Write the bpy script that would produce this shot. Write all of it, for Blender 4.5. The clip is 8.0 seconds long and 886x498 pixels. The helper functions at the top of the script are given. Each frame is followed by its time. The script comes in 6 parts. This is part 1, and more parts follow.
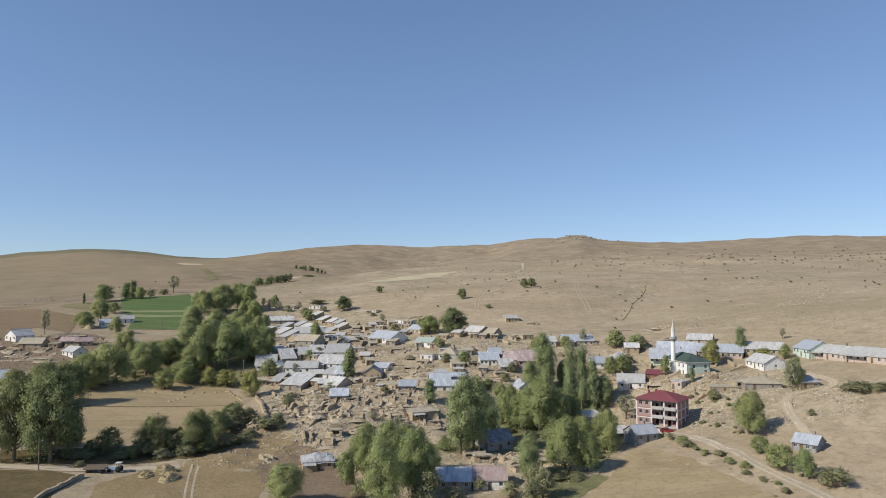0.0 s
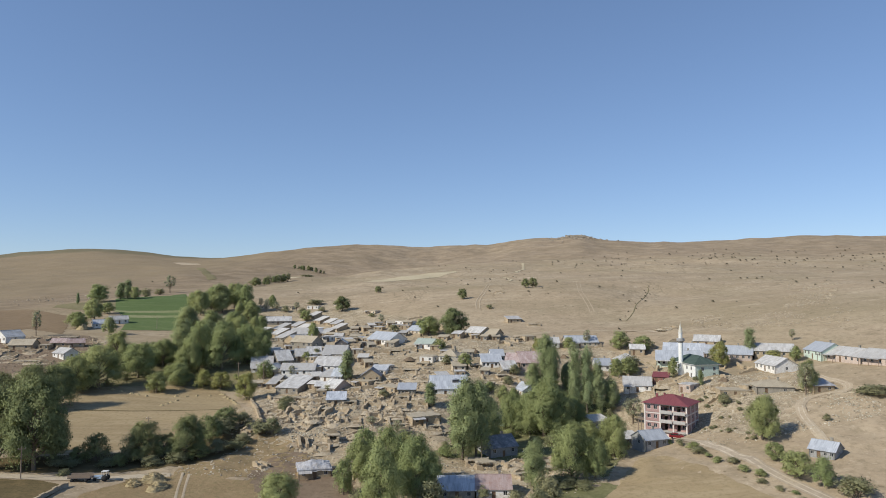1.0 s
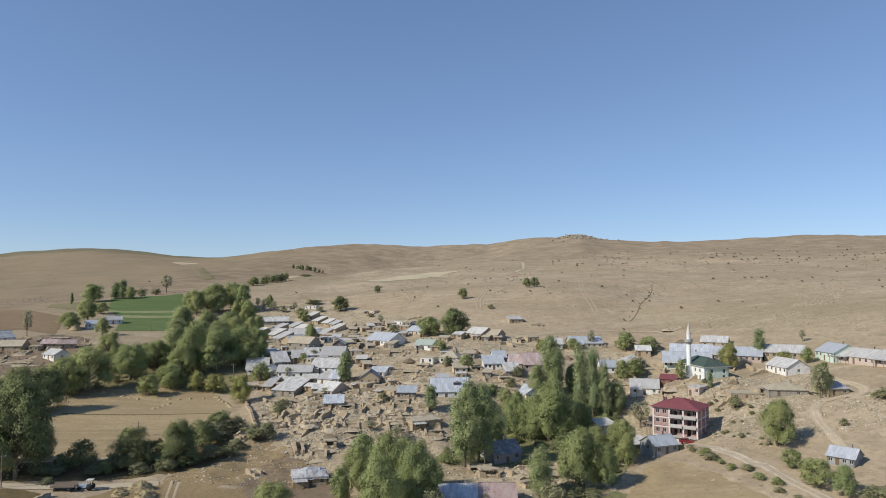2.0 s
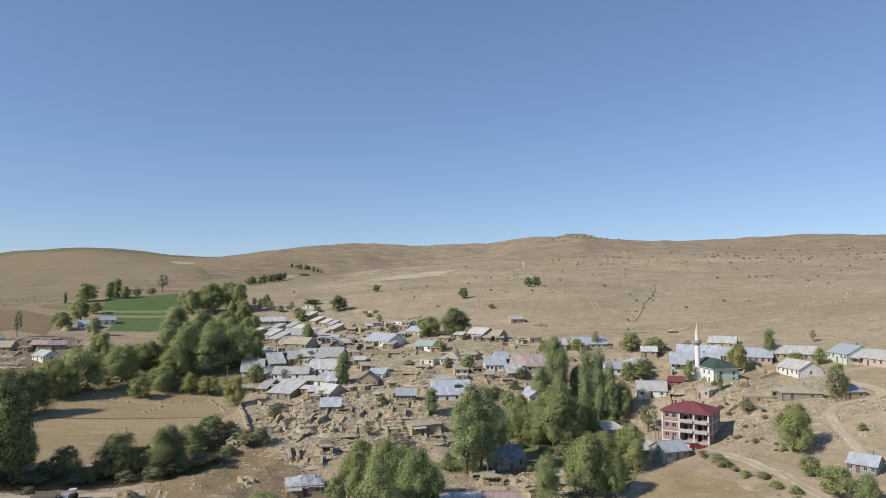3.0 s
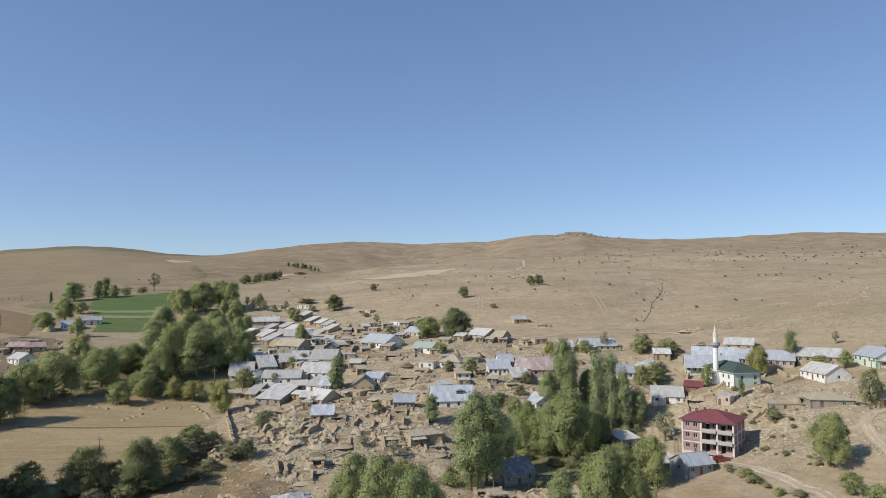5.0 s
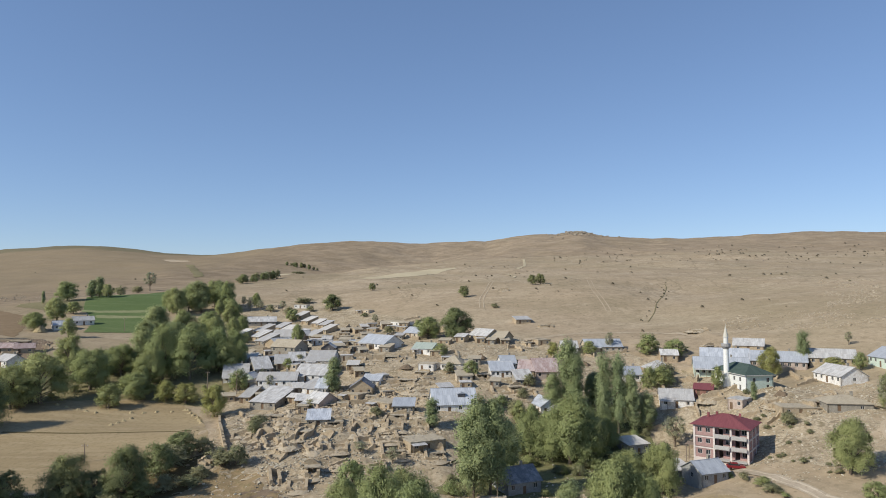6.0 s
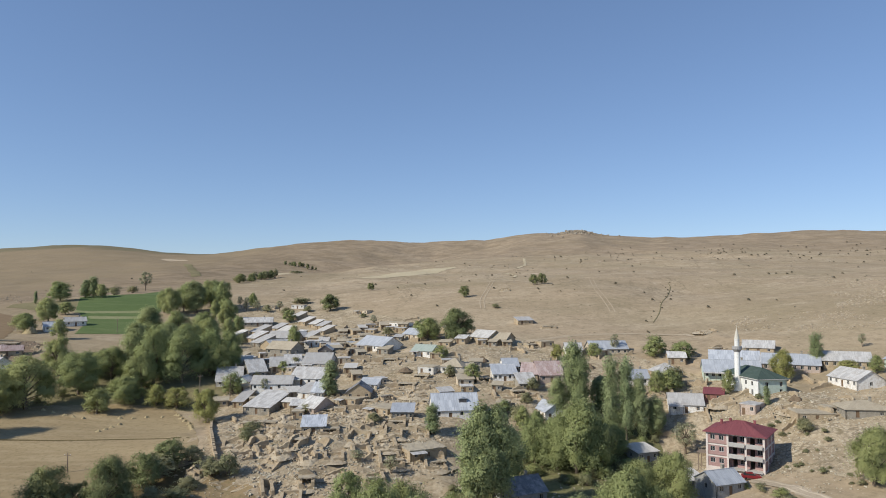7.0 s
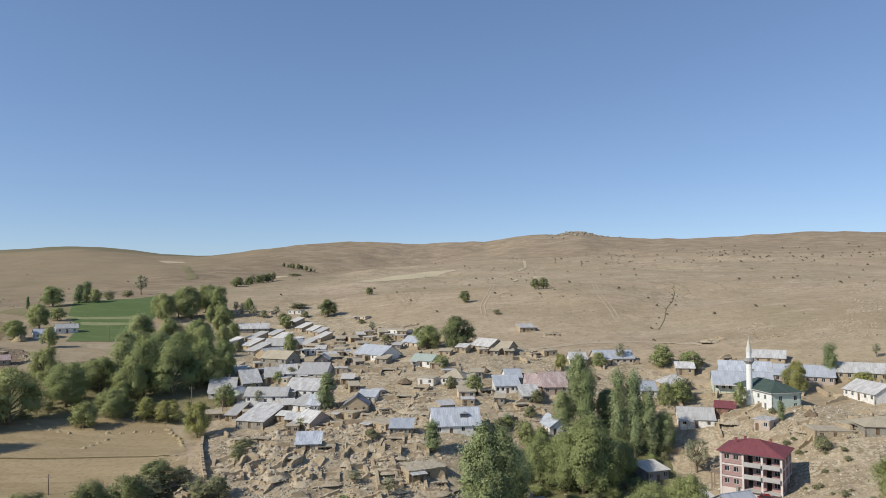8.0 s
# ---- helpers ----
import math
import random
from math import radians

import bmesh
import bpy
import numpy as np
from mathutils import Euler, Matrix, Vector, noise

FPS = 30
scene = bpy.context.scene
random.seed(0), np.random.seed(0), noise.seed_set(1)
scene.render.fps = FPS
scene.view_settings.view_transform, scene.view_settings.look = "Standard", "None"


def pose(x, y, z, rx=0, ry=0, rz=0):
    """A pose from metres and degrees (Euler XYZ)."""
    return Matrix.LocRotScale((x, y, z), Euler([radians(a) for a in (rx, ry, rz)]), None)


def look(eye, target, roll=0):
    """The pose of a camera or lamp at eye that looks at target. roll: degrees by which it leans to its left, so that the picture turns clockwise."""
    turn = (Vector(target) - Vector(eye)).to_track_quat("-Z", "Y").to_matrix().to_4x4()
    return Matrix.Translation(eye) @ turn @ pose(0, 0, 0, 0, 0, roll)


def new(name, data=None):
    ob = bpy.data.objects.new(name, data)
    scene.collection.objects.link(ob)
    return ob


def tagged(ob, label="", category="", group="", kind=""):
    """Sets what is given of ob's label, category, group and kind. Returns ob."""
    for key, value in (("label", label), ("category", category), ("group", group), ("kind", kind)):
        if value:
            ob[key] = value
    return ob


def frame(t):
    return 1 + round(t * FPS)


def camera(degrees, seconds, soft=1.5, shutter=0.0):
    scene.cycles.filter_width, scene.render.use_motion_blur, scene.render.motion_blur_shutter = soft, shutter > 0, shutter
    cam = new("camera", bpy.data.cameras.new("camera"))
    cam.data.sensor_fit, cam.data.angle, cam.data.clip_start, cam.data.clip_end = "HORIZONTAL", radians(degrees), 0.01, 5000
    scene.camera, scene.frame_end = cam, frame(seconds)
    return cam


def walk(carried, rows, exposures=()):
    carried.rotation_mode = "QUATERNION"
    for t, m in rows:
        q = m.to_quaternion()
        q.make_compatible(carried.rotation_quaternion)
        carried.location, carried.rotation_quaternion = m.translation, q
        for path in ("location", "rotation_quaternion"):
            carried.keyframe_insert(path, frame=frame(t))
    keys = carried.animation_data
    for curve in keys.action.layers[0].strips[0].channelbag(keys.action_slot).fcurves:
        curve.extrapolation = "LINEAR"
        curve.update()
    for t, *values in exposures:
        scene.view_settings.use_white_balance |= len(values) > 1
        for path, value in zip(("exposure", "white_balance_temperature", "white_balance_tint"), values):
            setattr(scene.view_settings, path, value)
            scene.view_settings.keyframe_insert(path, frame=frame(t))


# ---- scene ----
cam = camera(66, 8.0, soft=0.95)
PATH = [
    (0, look((-0.00, 0.00, 50.00), (-0.452, 99.826, 55.874))),
    (0.5, look((-0.33, 3.75, 50.04), (-0.712, 103.581, 55.910))),
    (1, look((-0.63, 7.57, 50.06), (-0.964, 107.397, 55.933))),
    (1.5, look((-0.94, 11.37, 50.05), (-1.221, 111.201, 55.907))),
    (3, look((-1.70, 22.99, 49.99), (-1.815, 122.824, 55.741), -0.012)),
    (3.5, look((-1.92, 26.93, 49.96), (-1.973, 126.768, 55.665), -0.018)),
    (4, look((-2.11, 30.83, 49.96), (-2.099, 130.667, 55.620), -0.024)),
    (4.5, look((-2.30, 34.72, 49.94), (-2.219, 134.558, 55.567), -0.030)),
    (6, look((-2.94, 46.43, 49.84), (-2.710, 146.280, 55.361), -0.069)),
    (6.5, look((-3.11, 50.36, 49.86), (-2.822, 150.214, 55.332), -0.081)),
    (7, look((-3.27, 54.29, 50.34), (-2.942, 154.148, 55.720), -0.094)),
    (7.5, look((-3.42, 58.16, 51.51), (-3.043, 158.010, 56.917), -0.107)),
    (8, look((-3.54, 62.00, 52.97), (-3.118, 161.850, 58.431), -0.120)),
]
walk(cam, PATH)

# ---- light ----
SUN_AZ, SUN_EL = 243.0, 37.0          # compass degrees from north (+y) clockwise, degrees above the horizon
world = bpy.data.worlds.new("world")
scene.world = world
world.use_nodes = True
wn = world.node_tree.nodes
sky = wn.new("ShaderNodeTexSky")
sky.sky_type, sky.sun_disc = "NISHITA", False
sky.sun_elevation, sky.sun_rotation = radians(SUN_EL), radians(SUN_AZ)
sky.altitude, sky.air_density, sky.dust_density, sky.ozone_density = 1400, 1.0, 0.1, 3.6
tint = wn.new("ShaderNodeMix")
tint.data_type, tint.blend_type = "RGBA", "MULTIPLY"
tint.inputs[0].default_value, tint.inputs[7].default_value = 1.0, (1.0, 1.125, 1.34, 1)
sky_gamma = wn.new("ShaderNodeGamma")       # colour grade that flattens the sky: a horizon little brighter than the sky above
sky_gamma.inputs[1].default_value = 0.70
world.node_tree.links.new(sky.outputs[0], sky_gamma.inputs[0])
world.node_tree.links.new(sky_gamma.outputs[0], tint.inputs[6])
world.node_tree.links.new(tint.outputs[2], wn["Background"].inputs[0])
wn["Background"].inputs[1].default_value = 0.15
sun = new("sun", bpy.data.lights.new("sun", "SUN"))
sun.data.energy, sun.data.angle, sun.data.color = 4.3, radians(0.53), (1.0, 0.945, 0.83)
sa, se = radians(SUN_AZ), radians(SUN_EL)
sun.matrix_world = look((math.sin(sa) * math.cos(se) * 300, math.cos(sa) * math.cos(se) * 300, math.sin(se) * 300 + 50), (0, 0, 50))
scene.view_settings.exposure = 0.0


# ---- materials ----
class Nodes:
    """A small builder for node materials."""

    def __init__(self, name, rough=0.9, metal=0.0, spec=0.3):
        self.m = bpy.data.materials.new(name)
        self.m.use_nodes = True
        self.t = self.m.node_tree
        self.b = self.t.nodes["Principled BSDF"]
        self.b.inputs["Roughness"].default_value = rough
        self.b.inputs["Metallic"].default_value = metal
        self.b.inputs["Specular IOR Level"].default_value = spec

    def node(self, kind, **inputs):
        n = self.t.nodes.new(kind)
        for k, v in inputs.items():
            self.put(n.inputs[k.replace("_", " ")], v)
        return n

    def put(self, socket, v):
        if isinstance(v, bpy.types.NodeSocket):
            self.t.links.new(v, socket)
        else:
            socket.default_value = v

    def pos(self, scale=(1, 1, 1), turn=0.0):
        g = self.t.nodes.new("ShaderNodeNewGeometry")
        mp = self.t.nodes.new("ShaderNodeMapping")
        mp.inputs["Scale"].default_value = scale
        mp.inputs["Rotation"].default_value = (0, 0, radians(turn))
        self.t.links.new(g.outputs["Position"], mp.inputs["Vector"])
        return mp.outputs[0]

    def noise(self, scale, detail=4, rough=0.6, vec=None):
        n = self.node("ShaderNodeTexNoise", Scale=scale, Detail=detail, Roughness=rough)
        self.put(n.inputs["Vector"], vec if vec is not None else self.pos())
        return n.outputs["Fac"]

    def ramp(self, fac, lo, hi):
        r = self.node("ShaderNodeMapRange", Value=fac, From_Min=lo, From_Max=hi)
        return r.outputs[0]

    def mix(self, fac, a, b, how="MIX"):
        n = self.t.nodes.new("ShaderNodeMix")
        n.data_type, n.blend_type = "RGBA", how
        self.put(n.inputs[0], fac)
        self.put(n.inputs[6], (*a, 1) if isinstance(a, tuple) else a)
        self.put(n.inputs[7], (*b, 1) if isinstance(b, tuple) else b)
        return n.outputs[2]

    def math(self, op, a, b=0.0):
        n = self.t.nodes.new("ShaderNodeMath")
        n.operation = op
        self.put(n.inputs[0], a)
        self.put(n.inputs[1], b)
        return n.outputs[0]

    def random(self, island=False):
        if island:
            return self.t.nodes.new("ShaderNodeNewGeometry").outputs["Random Per Island"]
        return self.t.nodes.new("ShaderNodeObjectInfo").outputs["Random"]

    def bump(self, height, strength=0.5, distance=0.1):
        n = self.node("ShaderNodeBump", Strength=strength, Distance=distance, Height=height)
        self.t.links.new(n.outputs[0], self.b.inputs["Normal"])

    def color(self, c):
        self.put(self.b.inputs["Base Color"], (*c, 1) if isinstance(c, tuple) else c)
        return self.m


def mat_plaster(name, base, dirt, amount=0.5):
    n = Nodes(name, 0.9)
    vary = n.mix(n.random(), tuple(0.85 * v for v in base), base)
    stain = n.ramp(n.noise(0.55, 6, 0.7), 0.46, 0.66)
    c = n.mix(n.math("MULTIPLY", stain, amount), vary, dirt)
    c = n.mix(n.math("MULTIPLY", n.ramp(n.noise(2.2, 5, 0.7), 0.46, 0.66), 0.45), c, dirt)
    n.bump(n.noise(5.0, 4), 0.4, 0.04)
    return n.color(c)


def mat_mud(name, a, b, c2, scale=0.5):
    n = Nodes(name, 1.0, spec=0.1)
    c = n.mix(n.ramp(n.noise(scale, 5), 0.35, 0.65), a, b)
    stones = n.node("ShaderNodeTexVoronoi", Scale=2.6)
    n.put(stones.inputs["Vector"], n.pos())
    c = n.mix(n.math("MULTIPLY", n.ramp(stones.outputs["Color"], 0.3, 0.9), 0.55), c, c2)
    c = n.mix(n.math("MULTIPLY", n.random(), 0.35), c, b)
    n.bump(stones.outputs["Distance"], 0.6, 0.08)
    return n.color(c)


def mat_sheet(name, base, worn, rust, rust_amount, metal=0.0, rough=0.78):
    """Sheet metal roofing: sheets of differing age, streaks and rust."""
    n = Nodes(name, rough, metal, 0.2)
    tc = n.t.nodes.new("ShaderNodeTexCoord")
    snap = n.t.nodes.new("ShaderNodeVectorMath")
    snap.operation = "SNAP"
    n.t.links.new(tc.outputs["Object"], snap.inputs[0])
    snap.inputs[1].default_value = (1.1, 2.3, 40.0)
    lap = n.t.nodes.new("ShaderNodeTexWhiteNoise")
    n.t.links.new(snap.outputs[0], lap.inputs["Vector"])
    line = n.t.nodes.new("ShaderNodeMapping")
    line.inputs["Scale"].default_value = (3.2, 0.35, 0.35)
    n.t.links.new(tc.outputs["Object"], line.inputs[0])
    c = n.mix(lap.outputs["Value"], base, worn)
    c = n.mix(n.math("MULTIPLY", n.ramp(n.noise(1.0, 4, 0.6, line.outputs[0]), 0.46, 0.64), 0.65), c, tuple(0.62 * v for v in base))
    c = n.mix(n.math("MULTIPLY", n.random(), 0.75), c, tuple(0.68 * v for v in base))
    streak = n.ramp(n.noise(0.7, 6, 0.7), 0.62 - 0.25 * rust_amount, 0.8)
    c = n.mix(n.math("MULTIPLY", streak, min(1.0, 0.45 + rust_amount)), c, rust)
    c = n.mix(n.math("MULTIPLY", n.ramp(n.noise(4.0, 3), 0.45, 0.7), 0.25), c, worn)
    n.bump(n.noise(3.0, 3), 0.3, 0.03)
    return n.color(c)


def mat_land(name, tones, scales, rough_noise=9.0, turn=0, stretch=(1, 1, 1), relief=0.3):
    """Soil and dry growth: four tones mixed at falling scales, in plan metres."""
    n = Nodes(name, 1.0, spec=0.05)
    p = n.pos(stretch, turn)
    c = n.mix(n.ramp(n.noise(scales[0], 4, 0.6, p), 0.38, 0.62), tones[0], tones[1])
    c = n.mix(n.math("MULTIPLY", n.ramp(n.noise(scales[1], 5, 0.65, p), 0.46, 0.70), 0.8), c, tones[2])
    c = n.mix(n.math("MULTIPLY", n.ramp(n.noise(scales[2], 4, 0.6), 0.48, 0.72), 0.7), c, tones[3])
    n.bump(n.noise(rough_noise * 0.1, 6, 0.7), relief, 0.6)
    return n, c


def mat_leaf(name, dark, light, yellow):
    n = Nodes(name, 0.75, spec=0.25)
    c = n.mix(n.random(True), dark, light)
    c = n.mix(n.math("MULTIPLY", n.random(), 0.6), c, yellow)
    tr = n.node("ShaderNodeBsdfTranslucent", Color=n.mix(0.5, c, light))
    mx = n.node("ShaderNodeMixShader", Fac=0.3)
    n.color(c)
    n.t.links.new(n.b.outputs[0], mx.inputs[1])
    n.t.links.new(tr.outputs[0], mx.inputs[2])
    n.t.links.new(mx.outputs[0], n.t.nodes["Material Output"].inputs[0])
    return n.m


def mat_plain(name, c, rough=0.7, metal=0.0):
    n = Nodes(name, rough, metal)
    col = n.mix(n.math("MULTIPLY", n.ramp(n.noise(2.5, 4), 0.4, 0.7), 0.3), c, tuple(0.6 * v for v in c))
    return n.color(col)


WALL = {
    "white": mat_plaster("whitewash", (0.84, 0.82, 0.77), (0.48, 0.41, 0.32), 0.55),
    "cream": mat_plaster("cream_plaster", (0.62, 0.53, 0.40), (0.36, 0.29, 0.21), 0.6),
    "pink": mat_plaster("pink_plaster", (0.54, 0.44, 0.37), (0.36, 0.28, 0.22), 0.6),
    "green": mat_plaster("pale_green_plaster", (0.60, 0.70, 0.60), (0.42, 0.44, 0.36), 0.4),
    "grey": mat_plaster("grey_render", (0.34, 0.34, 0.33), (0.22, 0.21, 0.19), 0.6),
    "dark": mat_plaster("dark_render", (0.14, 0.13, 0.13), (0.08, 0.07, 0.07), 0.5),
    "brick": mat_mud("brick_wall", (0.32, 0.15, 0.11), (0.24, 0.13, 0.10), (0.36, 0.22, 0.17), 0.8),
    "mud": mat_mud("mud_wall", (0.454, 0.363, 0.246), (0.335, 0.261, 0.174), (0.540, 0.454, 0.325)),
    "stone": mat_mud("stone_wall", (0.347, 0.314, 0.260), (0.241, 0.213, 0.170), (0.425, 0.395, 0.330)),
}
ROOF = {
    "metal": mat_sheet("zinc_sheet", (0.47, 0.455, 0.435), (0.69, 0.675, 0.645), (0.30, 0.245, 0.195), 0.45),
    "blue": mat_sheet("blue_grey_sheet", (0.41, 0.435, 0.475), (0.57, 0.59, 0.62), (0.29, 0.275, 0.26), 0.15),
    "green": mat_sheet("green_grey_sheet", (0.40, 0.46, 0.40), (0.50, 0.54, 0.48), (0.33, 0.31, 0.26), 0.1),
    "mosque": mat_sheet("dark_green_sheet", (0.070, 0.102, 0.085), (0.095, 0.128, 0.107), (0.08, 0.095, 0.085), 0.0, 0.1),
    "red": mat_sheet("maroon_sheet", (0.27, 0.085, 0.095), (0.33, 0.115, 0.12), (0.21, 0.08, 0.08), 0.0, 0.1),
    "rust": mat_sheet("rusted_sheet", (0.40, 0.29, 0.265), (0.54, 0.45, 0.42), (0.25, 0.135, 0.10), 0.5),
    "dark": mat_sheet("dark_worn_sheet", (0.19, 0.19, 0.20), (0.30, 0.30, 0.31), (0.46, 0.44, 0.42), 0.6),
    "pale": mat_sheet("pale_sheet", (0.60, 0.57, 0.52), (0.72, 0.69, 0.64), (0.42, 0.37, 0.31), 0.25),
    "earth": mat_mud("earth_roof", (0.434, 0.374, 0.280), (0.347, 0.293, 0.215), (0.502, 0.445, 0.340), 0.35),
    "tarp": mat_sheet("weathered_tarpaulin", (0.44, 0.44, 0.46), (0.60, 0.60, 0.61), (0.25, 0.21, 0.17), 0.75, 0.0, 0.7),
}
glass = Nodes("window_glass", 0.08, 0.0, 0.6).color((0.03, 0.035, 0.04))
frame_paint = mat_plain("window_frame_paint", (0.62, 0.60, 0.56))
door_wood = mat_plain("weathered_door_wood", (0.20, 0.13, 0.08))
timber = mat_plain("grey_timber", (0.26, 0.20, 0.15), 0.9)
bark = mat_plain("bark", (0.19, 0.15, 0.11), 0.95)
concrete = mat_plaster("concrete", (0.50, 0.48, 0.45), (0.34, 0.31, 0.28), 0.4)
LEAF = {
    "willow": mat_leaf("willow_leaf", (0.238, 0.285, 0.120), (0.345, 0.390, 0.168), (0.430, 0.425, 0.180)),
    # willow leaf tones copied darker: shade put into the colour of chosen trees
    "shaded_willow": mat_leaf("shaded_willow_leaf", (0.185, 0.218, 0.096), (0.272, 0.300, 0.135), (0.325, 0.315, 0.142)),
    "poplar": mat_leaf("poplar_leaf", (0.245, 0.300, 0.155), (0.345, 0.398, 0.205), (0.400, 0.425, 0.205)),
    "aspen": mat_leaf("full_poplar_leaf", (0.240, 0.290, 0.138), (0.345, 0.395, 0.190), (0.410, 0.420, 0.190)),
    "shrub": mat_leaf("shrub_leaf", (0.225, 0.235, 0.125), (0.310, 0.312, 0.168), (0.390, 0.355, 0.200)),
    "sparse": mat_leaf("grey_green_leaf", (0.300, 0.312, 0.195), (0.385, 0.392, 0.250), (0.430, 0.400, 0.245)),
    "turning": mat_leaf("turning_leaf", (0.300, 0.312, 0.115), (0.395, 0.395, 0.145), (0.420, 0.385, 0.145)),
    "scrub": mat_leaf("thorn_scrub_leaf", (0.175, 0.163, 0.110), (0.220, 0.203, 0.138), (0.235, 0.206, 0.140)),
}


# ---- the lie of the land ----
ROWS_Y = (60, 140, 175, 205, 235, 270, 320, 400, 520, 760, 1150)
SLOPE = (
    (3.3, -0.0, -3.2, -6.5, -9.8, -13.4, -17.3, -21.5, -25.9),
    (6.4, 4.1, 1.4, -1.0, -2.6, -2.9, -2.3, -0.7, 1.4),
    (7.6, 6.1, 3.8, 1.6, 0.1, 0.8, 4.1, 8.5, 13.9),
    (8.7, 7.4, 6.3, 4.5, 2.7, 2.3, 8.8, 17.3, 24.3),
    (11.3, 9.2, 9.1, 11.0, 8.7, 4.7, 14.4, 23.9, 32.5),
    (17.1, 14.2, 10.8, 11.2, 15.4, 15.3, 20.7, 29.6, 39.4),
    (25.9, 24.2, 21.7, 21.5, 23.8, 25.7, 32.1, 40.2, 47.7),
    (34.2, 31.3, 27.9, 25.9, 33.6, 38.4, 43.6, 50.7, 57.0),
    (37.1, 39.6, 42.0, 43.7, 50.1, 55.6, 57.6, 60.0, 62.8),
    (39.9, 46.8, 54.0, 60.3, 65.0, 68.3, 70.4, 72.7, 75.3),
    (67.8, 74.3, 80.8, 87.2, 93.4, 99.2, 104.6, 109.9, 115.1),
)
SKYLINE = (
    123, 125, 127, 129, 130, 132, 134, 136, 138, 142, 144, 146, 149, 150, 151, 150, 149, 146, 142, 138, 133, 131, 129, 128, 129, 132, 138,
    143, 146, 149, 153, 156, 159, 160, 161, 161, 159, 157, 155, 155, 159, 161, 162, 161, 167, 171, 174, 177, 178, 183, 183, 175, 172, 170,
    167, 166, 168, 168, 168, 168, 170, 172, 175, 178, 179, 181, 182, 183, 183, 183, 183, 183, 182, 182, 182, 183, 183, 183, 183, 184, 184,
)
KNOLLS = (
    (70, 236, -4.5, 13),
    (86, 250, 3.5, 14),
    (90, 228, 1.6, 10),
    (-77, 270, -1.8, 20),
    (-8, 243, 2.5, 16),
    (-6, 275, -0.5, 12),
    (2, 284, 0.7, 14),
    (-88, 428, -3.5, 30),
    (18, 440, 1.9, 30),
    (85, 449, 3.9, 30),
    (136, 456, -3.6, 30),
    (15, 228, -3.1, 12),
    (101, 380, -2.9, 25),
    (177, 352, 1, 25),
    (-235, 492, 2.8, 40),
    (14, 333, 1.5, 20),
    (-38, 232, 0.6, 12),
    (-38, 197, -0.3, 12),
    # the combe behind the long spur of the middle hill
    (-215, 960, -9, 70),
    (-170, 1110, -13, 85),
    (-105, 1260, -15, 95),
    (-20, 1400, -15, 95),
    (60, 1530, -8, 80),
    # folds on the eastern hill
    (330, 980, -5, 60),
    (430, 1180, 6, 80),
    (250, 800, 4, 70),
    (560, 1050, -5, 70),
)
CREST_Y = 1700.0


def cubic(t):
    return np.stack([-0.5 * t + t * t - 0.5 * t ** 3, 1 - 2.5 * t * t + 1.5 * t ** 3, 0.5 * t + 2 * t * t - 1.5 * t ** 3, -0.5 * t * t + 0.5 * t ** 3])


def heights(x, y):
    """Height of the land over the plan, smooth, for arrays."""
    grid = np.array(SLOPE)
    a = np.clip(x / np.maximum(y, 60), -0.8, 0.8)
    yy = np.clip(y, 60, 1150)
    ga, gy = (a + 0.8) / 0.2, np.interp(yy, ROWS_Y, np.arange(11))
    ia, iy = np.clip(np.floor(ga).astype(int), 0, 7), np.clip(np.floor(gy).astype(int), 0, 9)
    wa, wy = cubic(ga - ia), cubic(gy - iy)
    z = np.zeros_like(a)
    for i in range(4):
        for j in range(4):
            z += wa[i] * wy[j] * grid[np.clip(iy + j - 1, 0, 10), np.clip(ia + i - 1, 0, 8)]
    top = np.interp(a, np.linspace(-0.8, 0.8, len(SKYLINE)), SKYLINE)
    z = np.where(y > 1150, z + (top - z) * np.clip((y - 1150) / (CREST_Y - 1150), 0, 1), z)
    z = np.where(y > CREST_Y, top - np.minimum((y - CREST_Y) * 0.12, 60), z)
    for bx, by, h, s in KNOLLS:
        z += h * np.exp(-((x - bx) ** 2 + (y - by) ** 2) / (2 * s * s))
    return z


def lumps(x, y):
    """Small unevenness: spoil and hollows in the village, folds on the hillsides."""
    far = min(1.0, max(0.0, (y - 330) / 500))
    v = noise.noise((x * 0.013, y * 0.013, 3.1)) * 3.4 * far + noise.noise((x * 0.03, y * 0.03, 5.2)) * 1.5 * far + noise.noise((x * 0.06, y * 0.06, 7.7)) * 0.8 * far
    if -75 < x < 130 and 180 < y < 340:
        v += noise.noise((x * 0.16, y * 0.16, 1.3)) * 0.7 + noise.noise((x * 0.45, y * 0.45, 5.3)) * 0.35
    if -60 < x < 8 and 188 < y < 262:
        edge = min(1.0, (x + 60) / 10, (8 - x) / 10, (y - 188) / 10, (262 - y) / 10)
        v += edge * (noise.noise((x * 0.21, y * 0.21, 11.0)) * 1.1 + noise.noise((x * 0.75, y * 0.75, 2.7)) * 0.35)
    return v


def weights(t):
    return (-0.5 * t + t * t - 0.5 * t ** 3, 1 - 2.5 * t * t + 1.5 * t ** 3, 0.5 * t + 2 * t * t - 1.5 * t ** 3, -0.5 * t * t + 0.5 * t ** 3)


def between(v, lo, hi):
    return max(lo, min(hi, v))


